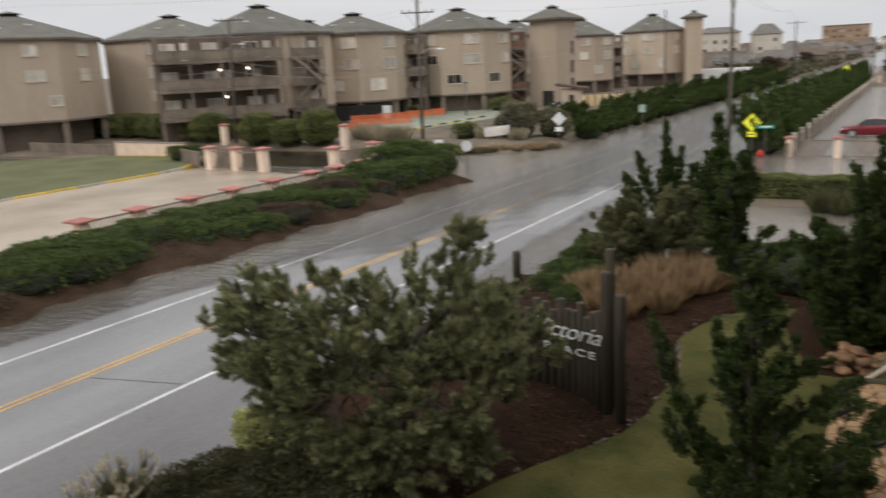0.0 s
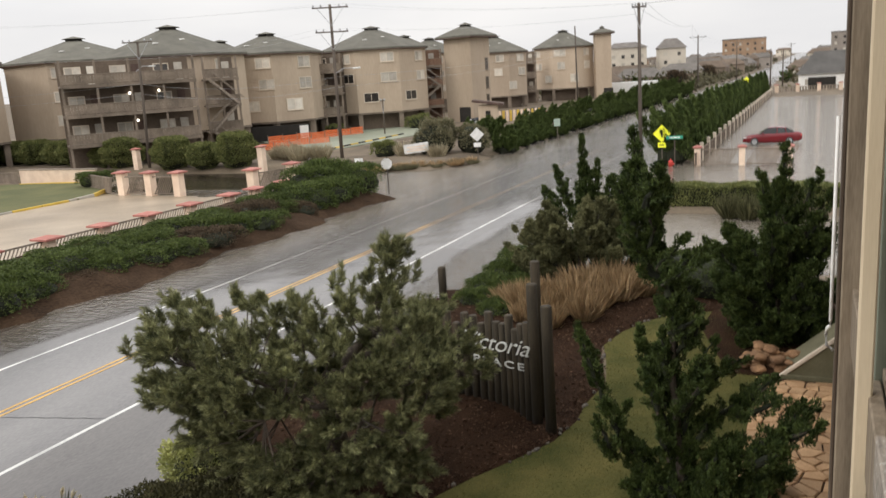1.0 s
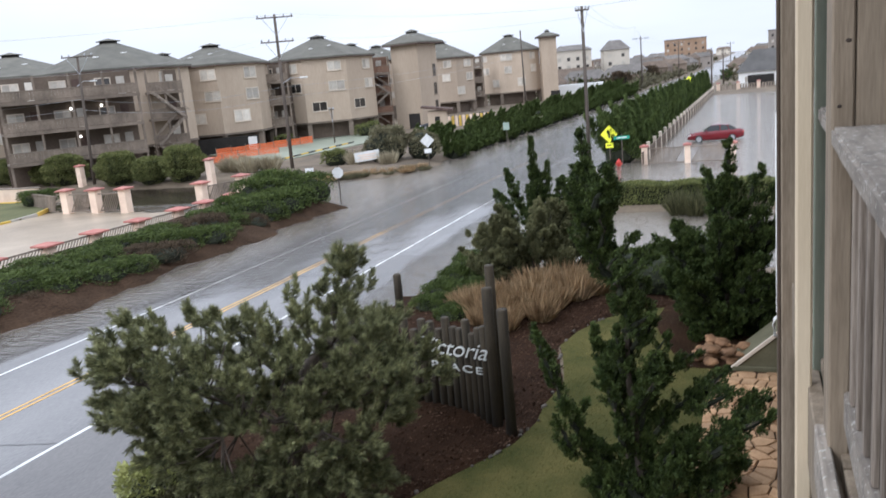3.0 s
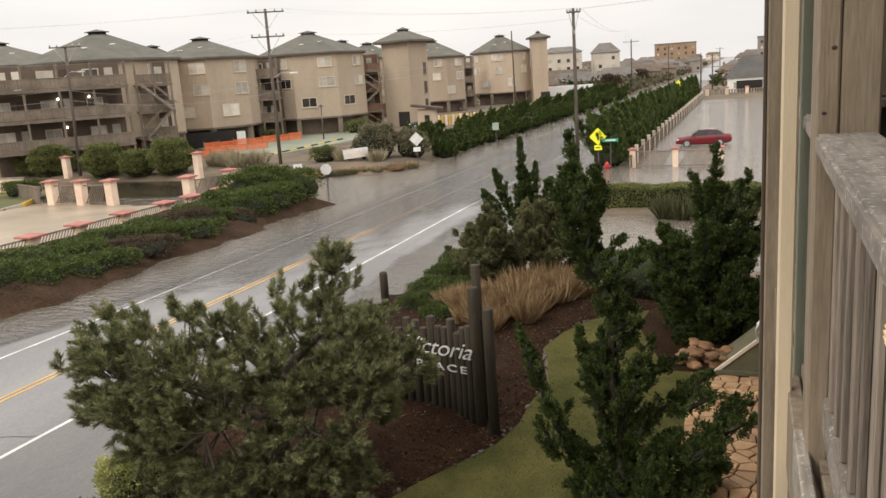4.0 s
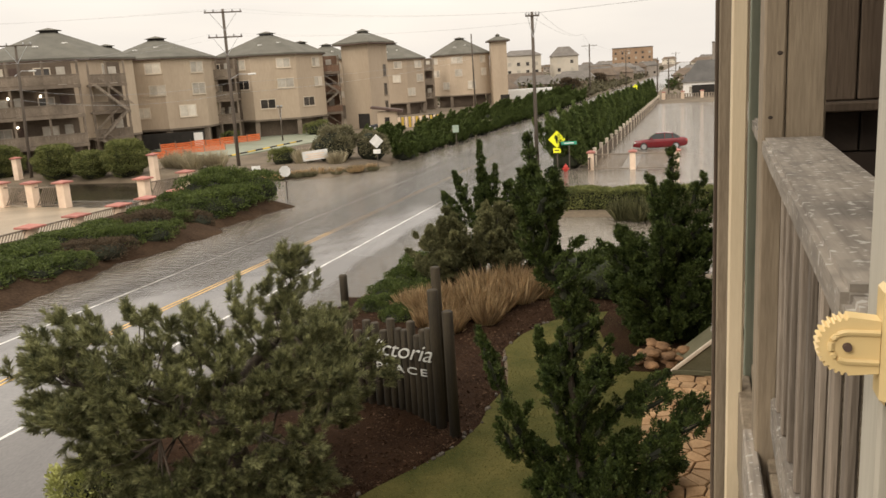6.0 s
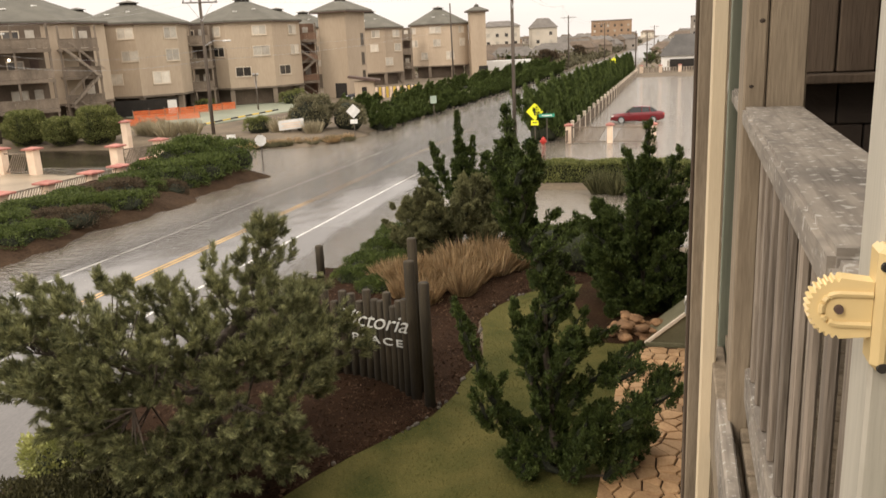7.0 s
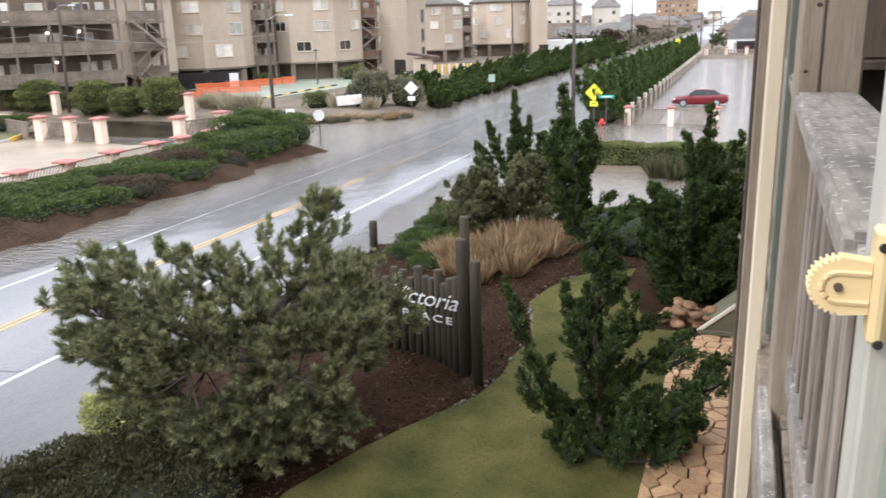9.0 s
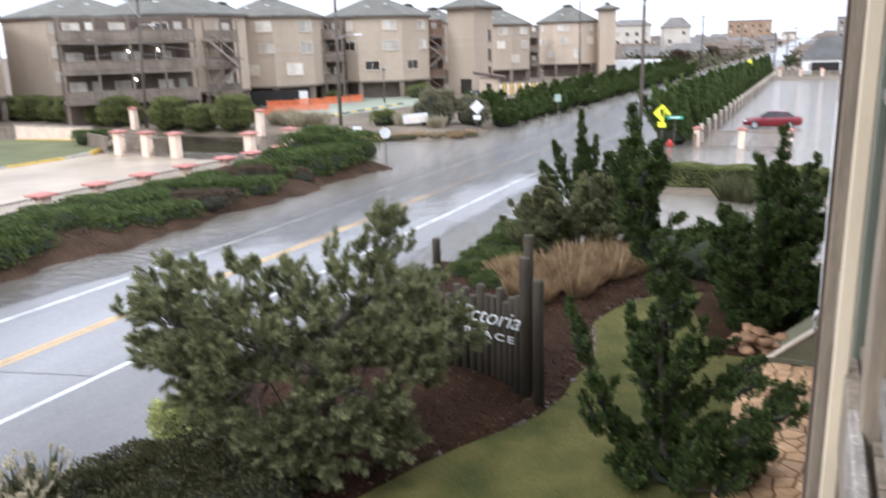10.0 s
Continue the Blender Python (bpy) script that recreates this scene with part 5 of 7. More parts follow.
for k in range(15):
    y = 15.5 + k * 2.05 + rb_.uniform(-0.5, 0.5)
    copy_thing(low[1 if k % 4 else 2], place(-28.5 + rb_.uniform(-0.5, 0.35), y, 0.10, rb_.uniform(0, 360), rb_.uniform(0.65, 0.95), rb_.uniform(0.5, 0.85)))

# clipped round bushes by the gate
ball = shrub("round_bush", place(-60.6, 64.6, 0.3, 0, 1.0), 2.15, 3.4, 17000, 0.20, 1, L_HEDGE, "large clipped round dark green bush", "bush", "clipped bushes", True)
for x, y, s, sz in ((-56.2, 64.4, 0.86, 0.80), (-52.6, 64.9, 1.0, 1.06), (-68.6, 65.6, 1.0, 1.0), (-71.6, 66.6, 0.95, 0.85), (-74.6, 67.4, 0.9, 0.8), (-78.2, 68.2, 1.05, 0.95), (-82.0, 69.0, 1.0, 0.9), (-86.5, 69.4, 1.05, 0.95), (-91, 70.4, 1.0, 0.9), (-96, 71, 1.1, 0.9)):
    copy_thing(ball, place(x, y, 0.3, rb_.uniform(0, 360), s, sz))
# island bushes by the side street
shrub("big_bush", place(-34.4, 73.0, 0.2, 0, 1.0), 2.4, 3.7, 9000, 0.24, 7, L_OLEA, "big grey-olive rounded bush with brown tips", "bush")
shrub("big_bush", place(-30.9, 74.2, 0.2, 0, 1.0), 1.8, 3.3, 6500, 0.24, 6, L_OLEA, "tall grey-olive bush beside the road sign", "bush")
shrub("small_bush", place(-39.2, 71.3, 0.2, 0, 1.0), 1.25, 2.0, 3500, 0.2, 5, L_HEDGE, "small dark rounded bush", "bush")
shrub("small_bush", place(-58.6, 52.6, 0.2, 0, 1.0), 1.7, 1.3, 3500, 0.2, 5, L_LOW, "low green shrub at the foot of the white wall", "bush")
shrub("small_bush", place(-66.0, 105.0, 0.4, 0, 1.0), 1.5, 1.5, 2500, 0.2, 5, L_HEDGE, "small green bush before the parking level", "bush")
shrub("small_bush", place(-55.0, 111.0, 0.4, 0, 1.0), 1.9, 2.2, 2500, 0.25, 5, L_HEDGE, "green bush before the parking level", "bush")

# low green shrubs and the lime shrub in the garden
g1 = shrub("garden_shrub", place(-10.5, 25.9, 0.2, 0, 1.0), 0.92, 0.68, 6000, 0.085, 7, L_LOW, "low spreading green garden shrub", group="garden shrubs")
for x, y, s, sz in ((-9.4, 25.6, 1.0, 1.1), (-10.7, 28.0, 0.95, 1.0), (-9.6, 28.2, 1.2, 1.2), (-10.8, 30.1, 1.05, 1.1), (-9.2, 30.6, 1.3, 1.3), (-10.3, 24.3, 0.8, 0.9), (-9.2, 23.2, 0.75, 0.9), (-8.6, 24.4, 0.85, 1.1), (-5.4, 29.6, 1.35, 1.5), (-3.4, 29.4, 1.5, 1.5)):
    copy_thing(g1, place(x, y, 0.2, rb_.uniform(0, 360), s, sz))
for x, y, R, H in ((-3.1, 27.3, 1.3, 1.5), (-1.6, 28.3, 1.4, 1.7), (-4.6, 28.4, 1.1, 1.3)):
    shrub("dark_shrub", place(x, y, 0.2, 0, 1.0), R, H, 6000, 0.10, 7, L_LOW, "dense dark green shrub beyond the lawn")
shrub("lime_shrub", place(-10.75, 11.35, 0.2, 0, 1.0), 0.85, 1.2, 9500, 0.10, 8, L_LIME, "lime-green leafy shrub at the road edge")
shrub("dark_shrub", place(-10.7, 9.2, 0.2, 0, 1.0), 0.95, 0.80, 9000, 0.085, 8, L_DARKOLIVE, "dense brown-green shrub at the road edge")
shrub("dark_shrub", place(-9.5, 9.7, 0.25, 0, 1.0), 1.1, 0.95, 8000, 0.085, 7, L_DARKOLIVE, "dense dark green shrub under the pine")
shrub("dark_shrub", place(-8.4, 9.6, 0.25, 0, 1.0), 1.3, 0.9, 8000, 0.085, 7, L_DARKOLIVE, "dense dark green shrub under the pine")
shrub("dark_shrub", place(-9.6, 8.1, 0.25, 0, 1.0), 1.1, 0.7, 8000, 0.085, 7, L_DARKOLIVE, "dense brown-green shrub at the road edge")

# hedge across the side street
hb = thing("clipped_hedge", pose(-1.0, 45.9, 0.12), "long low clipped dark green hedge", "hedge")
n = 26000
hx, hy, hz = np.random.uniform(-7.4, 7.5, n), np.random.uniform(-0.9, 0.9, n), np.random.uniform(0.0, 1.15, n)
side = np.random.randint(0, 3, n)
hy = np.where(side == 0, -0.9 + np.random.uniform(0, 0.12, n), hy)
hz = np.where(side > 0, 1.15 - np.random.uniform(0, 0.12, n) + 0.06 * np.sin(hx * 2.1), hz)
mesh_part("foliage", blades("leaves", np.stack([hx, hy, hz], 1), np.random.normal(size=(n, 3)) * 0.6 + [0, -0.4, 0.5], 0.14, 0.06), L_HEDGE, hb)
# near-black block painted as the hedge's inner shade
part("twig_core", boxes((-7.4, 7.5, -0.82, 0.85, -0.3, 1.06)), M_CORE, hb, "near-black solid core painted as shade among the leaves")

# wind-bent cedars in two long rows
def cedar(m, seed, lean, label, group, material):
    rc = random.Random(seed)
    t = thing("cedar_bush", m, label, "shrub", group)
    sp = []
    for k in range(22):
        a = rc.uniform(0, 6.28)
        tall = k % 3 == 0
        r0 = rc.uniform(0.1, 1.1)
        x0, y0, z0 = r0 * math.cos(a), r0 * math.sin(a), rc.uniform(0.5, 1.0) if tall else rc.uniform(0.05, 0.9)
        L = rc.uniform(1.7, 2.5) if tall else rc.uniform(0.8, 1.4)
        sp.append(tufted((x0, y0, z0), (x0 + 0.40 * math.cos(a) + lean * L * 0.7, y0 + 0.40 * math.sin(a), z0 + L * 0.95), 0.34 if tall else 0.40, 0.27, 46, 4.2))
    foliage("foliage", sp, 0.15, 0.075, material, t)
    # near-black spheres painted as the shade inside the cedar
    cb = bmesh.new()
    for k in range(5):
        a = k * 1.256
        r = bmesh.ops.create_icosphere(cb, subdivisions=1, radius=0.75)
        bmesh.ops.transform(cb, matrix=Matrix.Translation((0.5 * math.cos(a) + lean * 0.2, 0.5 * math.sin(a), 0.5)) @ Matrix.Diagonal((0.95, 0.95, 0.8, 1)), verts=r["verts"])
    part("twig_core", cb, M_CORE, t, "near-black solid core painted as shade among the leaves")
    return t


row_r = [cedar(place(-10.2, 66.6, 0.0, 0, 1.15, 1.45), s, -0.7, "wind-bent green cedar beside the slatted fence", "fence cedars", L_CEDAR) for s in (1,)]
row_r += [cedar(place(-10.4, 69.5, 0.0, 0, 1.05, 1.2), s, -0.7, "wind-bent green cedar beside the slatted fence", "fence cedars", L_CEDAR) for s in (2,)]
y = 72.0
k = 0
while y < 184:
    copy_thing(row_r[k % 2], place(-10.3 + rb_.uniform(-0.3, 0.3), y, 0.0, rb_.uniform(-35, 35), rb_.uniform(0.8, 1.1), rb_.uniform(0.75, 1.1)))
    y += 2.9 + y * 0.006
    k += 1
row_l = [cedar(place(-28.9, 77.5, -0.1, 0, 1.0, 0.95), s, 0.7, "wind-bent green cedar along the flooded road", "roadside cedars", L_CEDAR) for s in (3, 4)]
row_l[1].matrix_basis = place(-33.4, 79.5, 0.2, 20, 1.05, 1.05)
y = 80.0
while y < 206:
    f = 0.78 + (y - 80) / 130 * 0.30
    copy_thing(row_l[k % 2], place(-28.6 - rb_.uniform(0, 0.9), y, -0.1, rb_.uniform(-35, 35), f * rb_.uniform(0.9, 1.1), f * rb_.uniform(0.65, 1.0)))
    if k % 2:
        copy_thing(row_l[k % 2], place(-32.8 - rb_.uniform(0, 2.0), y + 1.5, 0.25, rb_.uniform(-35, 35), f * 1.1, f * 1.05))
    y += 3.3
    k += 1
for x, y, s in ((-39, 226, 1.5), (-46, 240, 1.5), (-40, 300, 1.6), (-40, 350, 1.6), (-8, 260, 1.3)):
    copy_thing(row_l[k % 2], place(x, y, 0.2, rb_.uniform(0, 360), s, s * 0.85))
    k += 1


# big bare brown bushes at the far roadside
for x, y, R, H in ((-34.5, 224, 3.6, 5.2), (-36.5, 240, 3.2, 4.2), (-44.5, 300, 4.5, 5.2), (-37.5, 318, 3.6, 5.0)):
    shrub("bare_bush", place(x, y, 0.2 + float(far_rise(y)), 0, 1.0), R, H, 3500, 0.7, 7, L_BROWNBUSH, "big brown leafless bush beside the far road", "bush", "far bushes")


# ornamental grasses
def grass_clump(m, R, H, n, material, label, group, seed_head=False, blade=0.022):
    t = thing("grass_clump", m, label, "grass", group)
    a, r = np.random.uniform(0, 6.283, n), R * 0.35 * np.sqrt(np.random.uniform(0, 1, n))
    d = np.stack([np.cos(a), np.sin(a)], 1)
    base = np.stack([d[:, 0] * r, d[:, 1] * r, np.zeros(n)], 1)
    lean = np.random.uniform(0.05, 0.75, n)
    way = np.stack([d[:, 0] * lean, d[:, 1] * lean, np.ones(n)], 1) + np.random.normal(size=(n, 3)) * 0.08
    L = H * np.random.uniform(0.4, 1.15, n)
    mesh_part("foliage", blades("foliage", base, way, L, blade, bend=0.12), material, t)
    if seed_head:
        w2 = way / np.linalg.norm(way, axis=1, keepdims=True)
        s = np.random.choice(n, n // 5, False)
        m = 20
        top = np.repeat(base[s] + w2[s] * L[s, None] * 0.95, m, 0) + np.repeat(w2[s], m, 0) * np.random.uniform(-0.10, 0.06, (len(s) * m, 1))
        heads = mesh_part("seed_head", blades("seed_head", top, np.repeat(w2[s], m, 0) + np.random.normal(size=(len(s) * m, 3)) * 0.35, 0.11, 0.03), L_SEED, t)
        tagged(heads, "pale fluffy seed heads", kind="stuff")
    return t


gr = grass_clump(place(-8.3, 23.6, 0.3, 0, 1.0), 0.8, 1.15, 900, L_STRAW, "dry straw-coloured ornamental grass", "dry grasses")
for x, y, s in ((-7.5, 23.0, 0.95), (-6.9, 24.0, 1.05), (-7.8, 24.7, 1.0), (-6.2, 24.5, 1.0), (-6.9, 25.3, 1.1), (-5.7, 25.4, 1.05), (-8.6, 25.2, 0.9), (-6.2, 26.3, 1.05), (-5.2, 26.2, 1.0), (-7.3, 26.2, 1.0), (-6.3, 23.2, 0.8), (-9.1, 24.3, 0.8), (-7.1, 22.2, 0.8), (-5.4, 27.0, 1.0), (-8.0, 22.6, 0.7), (-4.6, 26.9, 0.9)):
    copy_thing(gr, pose(x, y, 0.28, rb_.uniform(-9, 9), rb_.uniform(-9, 9), rb_.uniform(0, 360)) @ Matrix.Diagonal((s, s, s * rb_.uniform(0.72, 1.15), 1)))
pg = grass_clump(place(-47.6, 68.4, 0.2, 0, 1.45, 1.45), 1.2, 1.3, 900, L_SEED, "pale pampas-like grass clump by the pole", "pale grasses")
for x, y, s in ((-49.8, 69.6, 1.1), (-45.8, 69.6, 1.0), (-51.4, 70.4, 0.9), (-37.0, 71.4, 0.9), (-33.0, 70.4, 0.8)):
    copy_thing(pg, place(x, y, 0.2, rb_.uniform(0, 360), s))
sg = grass_clump(place(-11.7, 7.7, 0.2, 0, 1.0, 1.0), 1.1, 1.1, 170, L_OLIVE, "wispy grass with pale fluffy seed heads", "seeding grasses", True, 0.009)
for x, y, s in ((-12.1, 8.6, 0.9), (-11.4, 6.8, 0.85), (-11.0, 7.6, 0.9)):
    copy_thing(sg, place(x, y, 0.2, rb_.uniform(0, 360), s))
# rough grass along the island's shore
vg = grass_clump(place(-34.6, 63.6, 0.05, 0, 1.0), 0.9, 0.55, 260, L_OLEA, "short rough grass at the water's edge", "shore grasses", False, 0.03)
vs = grass_clump(place(-33.6, 64.2, 0.05, 0, 1.0), 0.9, 0.65, 260, L_STRAW, "short dry grass at the water's edge", "shore grasses", False, 0.03)
for k in range(44):
    f = k / 43
    x, y = -36.5 + 8.4 * f + rb_.uniform(-0.5, 0.5), 62.2 + 5.4 * f + rb_.uniform(-0.6, 1.2)
    copy_thing(vs if k % 3 == 0 else vg, place(x, y, 0.06, rb_.uniform(0, 360), rb_.uniform(0.8, 1.5), rb_.uniform(0.6, 1.1)))
# reeds beside the flooded lot
rd = grass_clump(place(-3.0, 42.6, -0.1, 0, 1.0), 1.0, 1.4, 350, L_OLIVE, "brown-green reeds in the flooded lot", "reeds")
for x, y in ((-2.0, 42.2), (-3.9, 42.9), (-1.0, 42.8)):
    copy_thing(rd, place(x, y, -0.1, 40, 1.0))


# ---- the neighbouring balcony and the open sash beside the camera ----
def board(name, x0, x1, y0, y1, z0, z1, material, parent, label="", bevel=0.004):
    return part(name, box(bmesh.new(), x0, x1, y0, y1, z0, z1, bevel), material, parent, label)


rail = thing("balcony_railing", pose(0, 0, 0), "weathered grey timber balcony railing with square balusters", "railing")


def plank(pts, z0, z1, bevel=0.006):
    """A worn flat board over a slightly skewed outline, with rounded edges that wander a little."""
    bm = prism(bmesh.new(), pts, z0, z1)
    bmesh.ops.subdivide_edges(bm, edges=[e for e in bm.edges if e.calc_length() > 0.5], cuts=16)
    for v in bm.verts:
        v.co.x += 0.0022 * noise.noise(Vector((v.co.x * 9, v.co.y * 5.0, v.co.z * 30)))
    bmesh.ops.bevel(bm, geom=[e for e in bm.edges if len(e.link_faces) == 2 and e.calc_face_angle(0) > 0.7], offset=bevel, segments=2, affect="EDGES")
    return bm


cap = part("rail_cap", plank([(0.106, 0.618), (0.222, 0.618), (0.247, 1.795), (0.132, 1.795)], 7.798, 7.836), M_RAIL, rail, "lichen-spotted flat rail cap")
part("cap_end", plank([(0.104, 0.545), (0.219, 0.545), (0.221, 0.612), (0.106, 0.612)], 7.796, 7.832), M_RAIL, rail, "split end of the rail cap")
part("far_rail_cap", plank([(0.137, 1.945), (0.251, 1.945), (0.281, 3.36), (0.166, 3.36)], 7.798, 7.836), M_RAIL, rail, "weathered rail cap beyond the post")
part("rail_ledger", box(bmesh.new(), 0.196, 0.234, 0.56, 1.795, 7.706, 7.796, 0.003), M_POST, rail)
part("bottom_rail", plank([(0.152, 0.56), (0.192, 0.56), (0.201, 1.795), (0.161, 1.795)], 7.19, 7.27, 0.004), M_RAIL, rail, "weathered bottom rail")
part("far_bottom_rail", plank([(0.164, 1.945), (0.203, 1.945), (0.226, 3.36), (0.186, 3.36)], 7.19, 7.27, 0.004), M_RAIL, rail)
for k in range(11):
    y = 0.60 + k * 0.112
    part("baluster", box(bmesh.new(), 0.166, 0.179, y - 0.015, y + 0.015, 7.27, 7.796, 0.003), M_BALUSTER, rail)
for k in range(12):
    y = 2.02 + k * 0.112
    part("baluster", box(bmesh.new(), 0.166, 0.179, y - 0.015, y + 0.015, 7.27, 7.796, 0.003), M_BALUSTER, rail)

post = thing("balcony_post", pose(0.198, 1.868, 0.3), "doubled weathered timber balcony post", "post", "balcony posts")
part("near_board", box(bmesh.new(), -0.066, -0.0235, -0.068, 0.068, 0, 9.0, 0.004), M_POST, post)
part("far_board", box(bmesh.new(), -0.021, 0.0525, -0.064, 0.068, 0, 9.0, 0.004), M_POST, post)
for kx, kz, kr in ((-0.036, 7.704, 0.006), (-0.051, 7.576, 0.005)):
    kb = bmesh.new()
    bmesh.ops.create_uvsphere(kb, u_segments=10, v_segments=6, radius=kr)
    bmesh.ops.transform(kb, matrix=Matrix.Translation((kx, -0.068, kz)) @ Matrix.Diagonal((1, 0.3, 0.7, 1)), verts=kb.verts)
    part("knot", kb, M_SHAKE, post, "dark knot in the wood")

post2 = thing("balcony_post", pose(0.130, 3.45, 0.3), "rough dark-edged balcony post beyond the trim", "post", "balcony posts")
part("post_timber", box(bmesh.new(), -0.052, 0.09, -0.07, 0.07, 0, 9.0, 0.006), M_POST, post2)
part("side_batten", box(bmesh.new(), -0.066, -0.053, -0.045, 0.03, 0, 9.0, 0.003), M_BROWNBOARD, post2, "dark split batten")
trim = thing("vertical_trim", pose(0.106, 2.30, 0.3), "cream painted vertical trim board", "trim")
part("trim_board", box(bmesh.new(), -0.020, 0.022, -0.02, 0.02, 0, 9.0, 0.005), M_CREAM, trim)
part("bracket", box(bmesh.new(), 0.0225, 0.031, -0.020, 0.004, 6.575, 6.600, 0.003), M_TRIM, trim, "small pale bracket")
screen = thing("porch_screen", pose(0.160, 2.42, 6.9), "grey-green painted screen panel at the porch edge", "screen")
part("screen_board", box(bmesh.new(), -0.022, 0.010, -0.012, 0.012, 0, 2.6, 0.003), M_SASHGREEN, screen)
part("screen_bead", box(bmesh.new(), 0.011, 0.020, -0.018, 0.006, 0, 2.6, 0.002), M_SASHPALE, screen, "pale bead")

far_rail = thing("balcony_railing", pose(0, 0, 0), "weathered timber railing of the next balcony along", "railing")
part("rail_cap", plank([(0.168, 3.53), (0.282, 3.53), (0.345, 6.52), (0.231, 6.52)], 7.798, 7.836), M_RAIL, far_rail)
part("bottom_rail", plank([(0.190, 3.53), (0.228, 3.53), (0.291, 6.52), (0.253, 6.52)], 7.19, 7.27, 0.004), M_RAIL, far_rail)
for k in range(26):
    y = 3.62 + k * 0.112
    x = 0.208 + (y - 3.6) * 0.021
    part("baluster", box(bmesh.new(), x - 0.007, x + 0.007, y - 0.015, y + 0.015, 7.27, 7.796, 0.003), M_BALUSTER, far_rail)
for y in (5.05, 6.6):
    far_post = thing("balcony_post", pose(0.245 + (y - 3.6) * 0.021, y, 0.3), "weathered timber post of the next balcony", "post", "balcony posts")
    part("post_timber", box(bmesh.new(), -0.070, 0.070, -0.068, 0.068, 0, 9.0, 0.006), M_POST, far_post)
    part("side_batten", box(bmesh.new(), -0.086, -0.071, -0.05, 0.03, 0, 9.0, 0.003), M_BROWNBOARD, far_post, "dark split batten")

deck = thing("balcony_deck", pose(0, 0, 0), "weathered grey balcony deck boards on joists", "deck")
for k in range(22):
    y = 0.60 + k * 0.143
    part("deck_board", box(bmesh.new(), 0.158, 1.45, y, y + 0.132, 7.085, 7.12, 0.004), M_POST, deck)
part("rim_joist", box(bmesh.new(), 0.118, 0.156, 0.60, 3.7, 6.85, 7.082, 0.004), M_POST, deck, "weathered rim joist")
part("outer_rail", box(bmesh.new(), 0.112, 0.140, 0.60, 1.92, 7.0, 7.135, 0.004), M_RAIL, deck)

porch = thing("porch_partition", pose(0, 0, 0), "dark brown porch partition of boards over shakes", "partition")
for k in range(9):
    x = 0.262 + k * 0.118
    part("board", box(bmesh.new(), x, x + 0.112, 2.95, 2.98, 7.845, 9.2, 0.004), M_BROWNBOARD, porch)
part("ledge", box(bmesh.new(), 0.25, 1.45, 2.86, 3.0, 7.813, 7.842, 0.004), M_BROWNBOARD, porch, "narrow timber ledge")
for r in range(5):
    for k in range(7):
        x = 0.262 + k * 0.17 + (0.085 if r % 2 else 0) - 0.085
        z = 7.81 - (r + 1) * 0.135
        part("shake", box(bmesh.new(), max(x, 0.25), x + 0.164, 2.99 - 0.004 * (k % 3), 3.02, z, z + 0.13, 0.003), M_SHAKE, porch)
# unseen back wall, added to keep the balcony's inside dark
tagged(part("wall_porch_back", boxes((1.45, 1.6, 0.45, 3.3, 6.4, 9.4)), M_SHAKE), "unseen dark brown wall added to keep the balcony dark", "wall", kind="structure")
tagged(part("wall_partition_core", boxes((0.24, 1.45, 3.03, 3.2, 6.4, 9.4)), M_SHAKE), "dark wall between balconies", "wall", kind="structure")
# unseen ceiling, added to block the sky's light above the balcony
tagged(part("ceiling", boxes((0.25, 1.6, 0.45, 3.6, 9.25, 9.4)), M_BROWNBOARD), "unseen board ceiling added to keep light off the balcony", "ceiling", kind="structure")
tagged(part("wall_facade", boxes((0.62, 0.9, 3.7, 24.0, -0.2, 9.4)), M_SIDING_D), "brown siding of the camera's own building", "wall", kind="structure")
tagged(part("wall_facade_near", boxes((0.40, 0.75, -8.0, 0.44, -0.2, 9.4)), M_SIDING_D), "brown siding round the open window", "wall", kind="structure")

tagged(part("wall_main", boxes((1.62, 12.0, -8.0, 24.0, -0.2, 9.4)), M_SIDING_D), "brown siding of the camera's own building", "wall", kind="structure")
tagged(part("roof", boxes((0.62, 12.3, -8.3, 24.3, 9.42, 9.75)), M_ROOF), "dark roof over the camera's own building", "roof", kind="structure")

sash = thing("open_window_sash", pose(0, 0, 0), "open window sash with pale edge and grey-green frame", "window sash")
part("edge_strip", box(bmesh.new(), 0.1040, 0.1213, 0.470, 0.515, 7.25, 8.75, 0.002), M_SASHPALE, sash, "pale worn sash edge")
part("stile", box(bmesh.new(), 0.1228, 0.215, 0.456, 0.505, 7.25, 8.75, 0.003), M_SASHGREEN, sash, "grey-green sash stile")
part("bottom_stile", box(bmesh.new(), 0.112, 0.40, 0.36, 0.439, 7.25, 7.805, 0.004), M_SASHGREEN, sash, "grey-green lower frame")
latch = thing("window_latch", pose(0.0865, 0.468, 7.844), "tan plastic toothed window latch on the sash edge", "latch")
pts = []
for k in range(61):
    a = math.pi / 2 + math.pi * k / 60
    r = 0.0146 + (0.0017 if k % 4 < 2 else 0.0)
    pts.append((r * math.cos(a), r * math.sin(a)))
pts = [(0.0148, 0.0146)] + pts + [(0.0148, -0.0146)]
bm = bmesh.new()
front = [bm.verts.new((a, -0.006, b)) for a, b in pts]
back = [bm.verts.new((a, 0.006, b)) for a, b in pts]
bm.faces.new(front)
bm.faces.new(back[::-1])
for k in range(len(pts)):
    j = (k + 1) % len(pts)
    bm.faces.new((front[j], front[k], back[k], back[j]))
bmesh.ops.recalc_face_normals(bm, faces=bm.faces)
part("toothed_lobe", bm, M_LATCH, latch)
rb = bmesh.new()
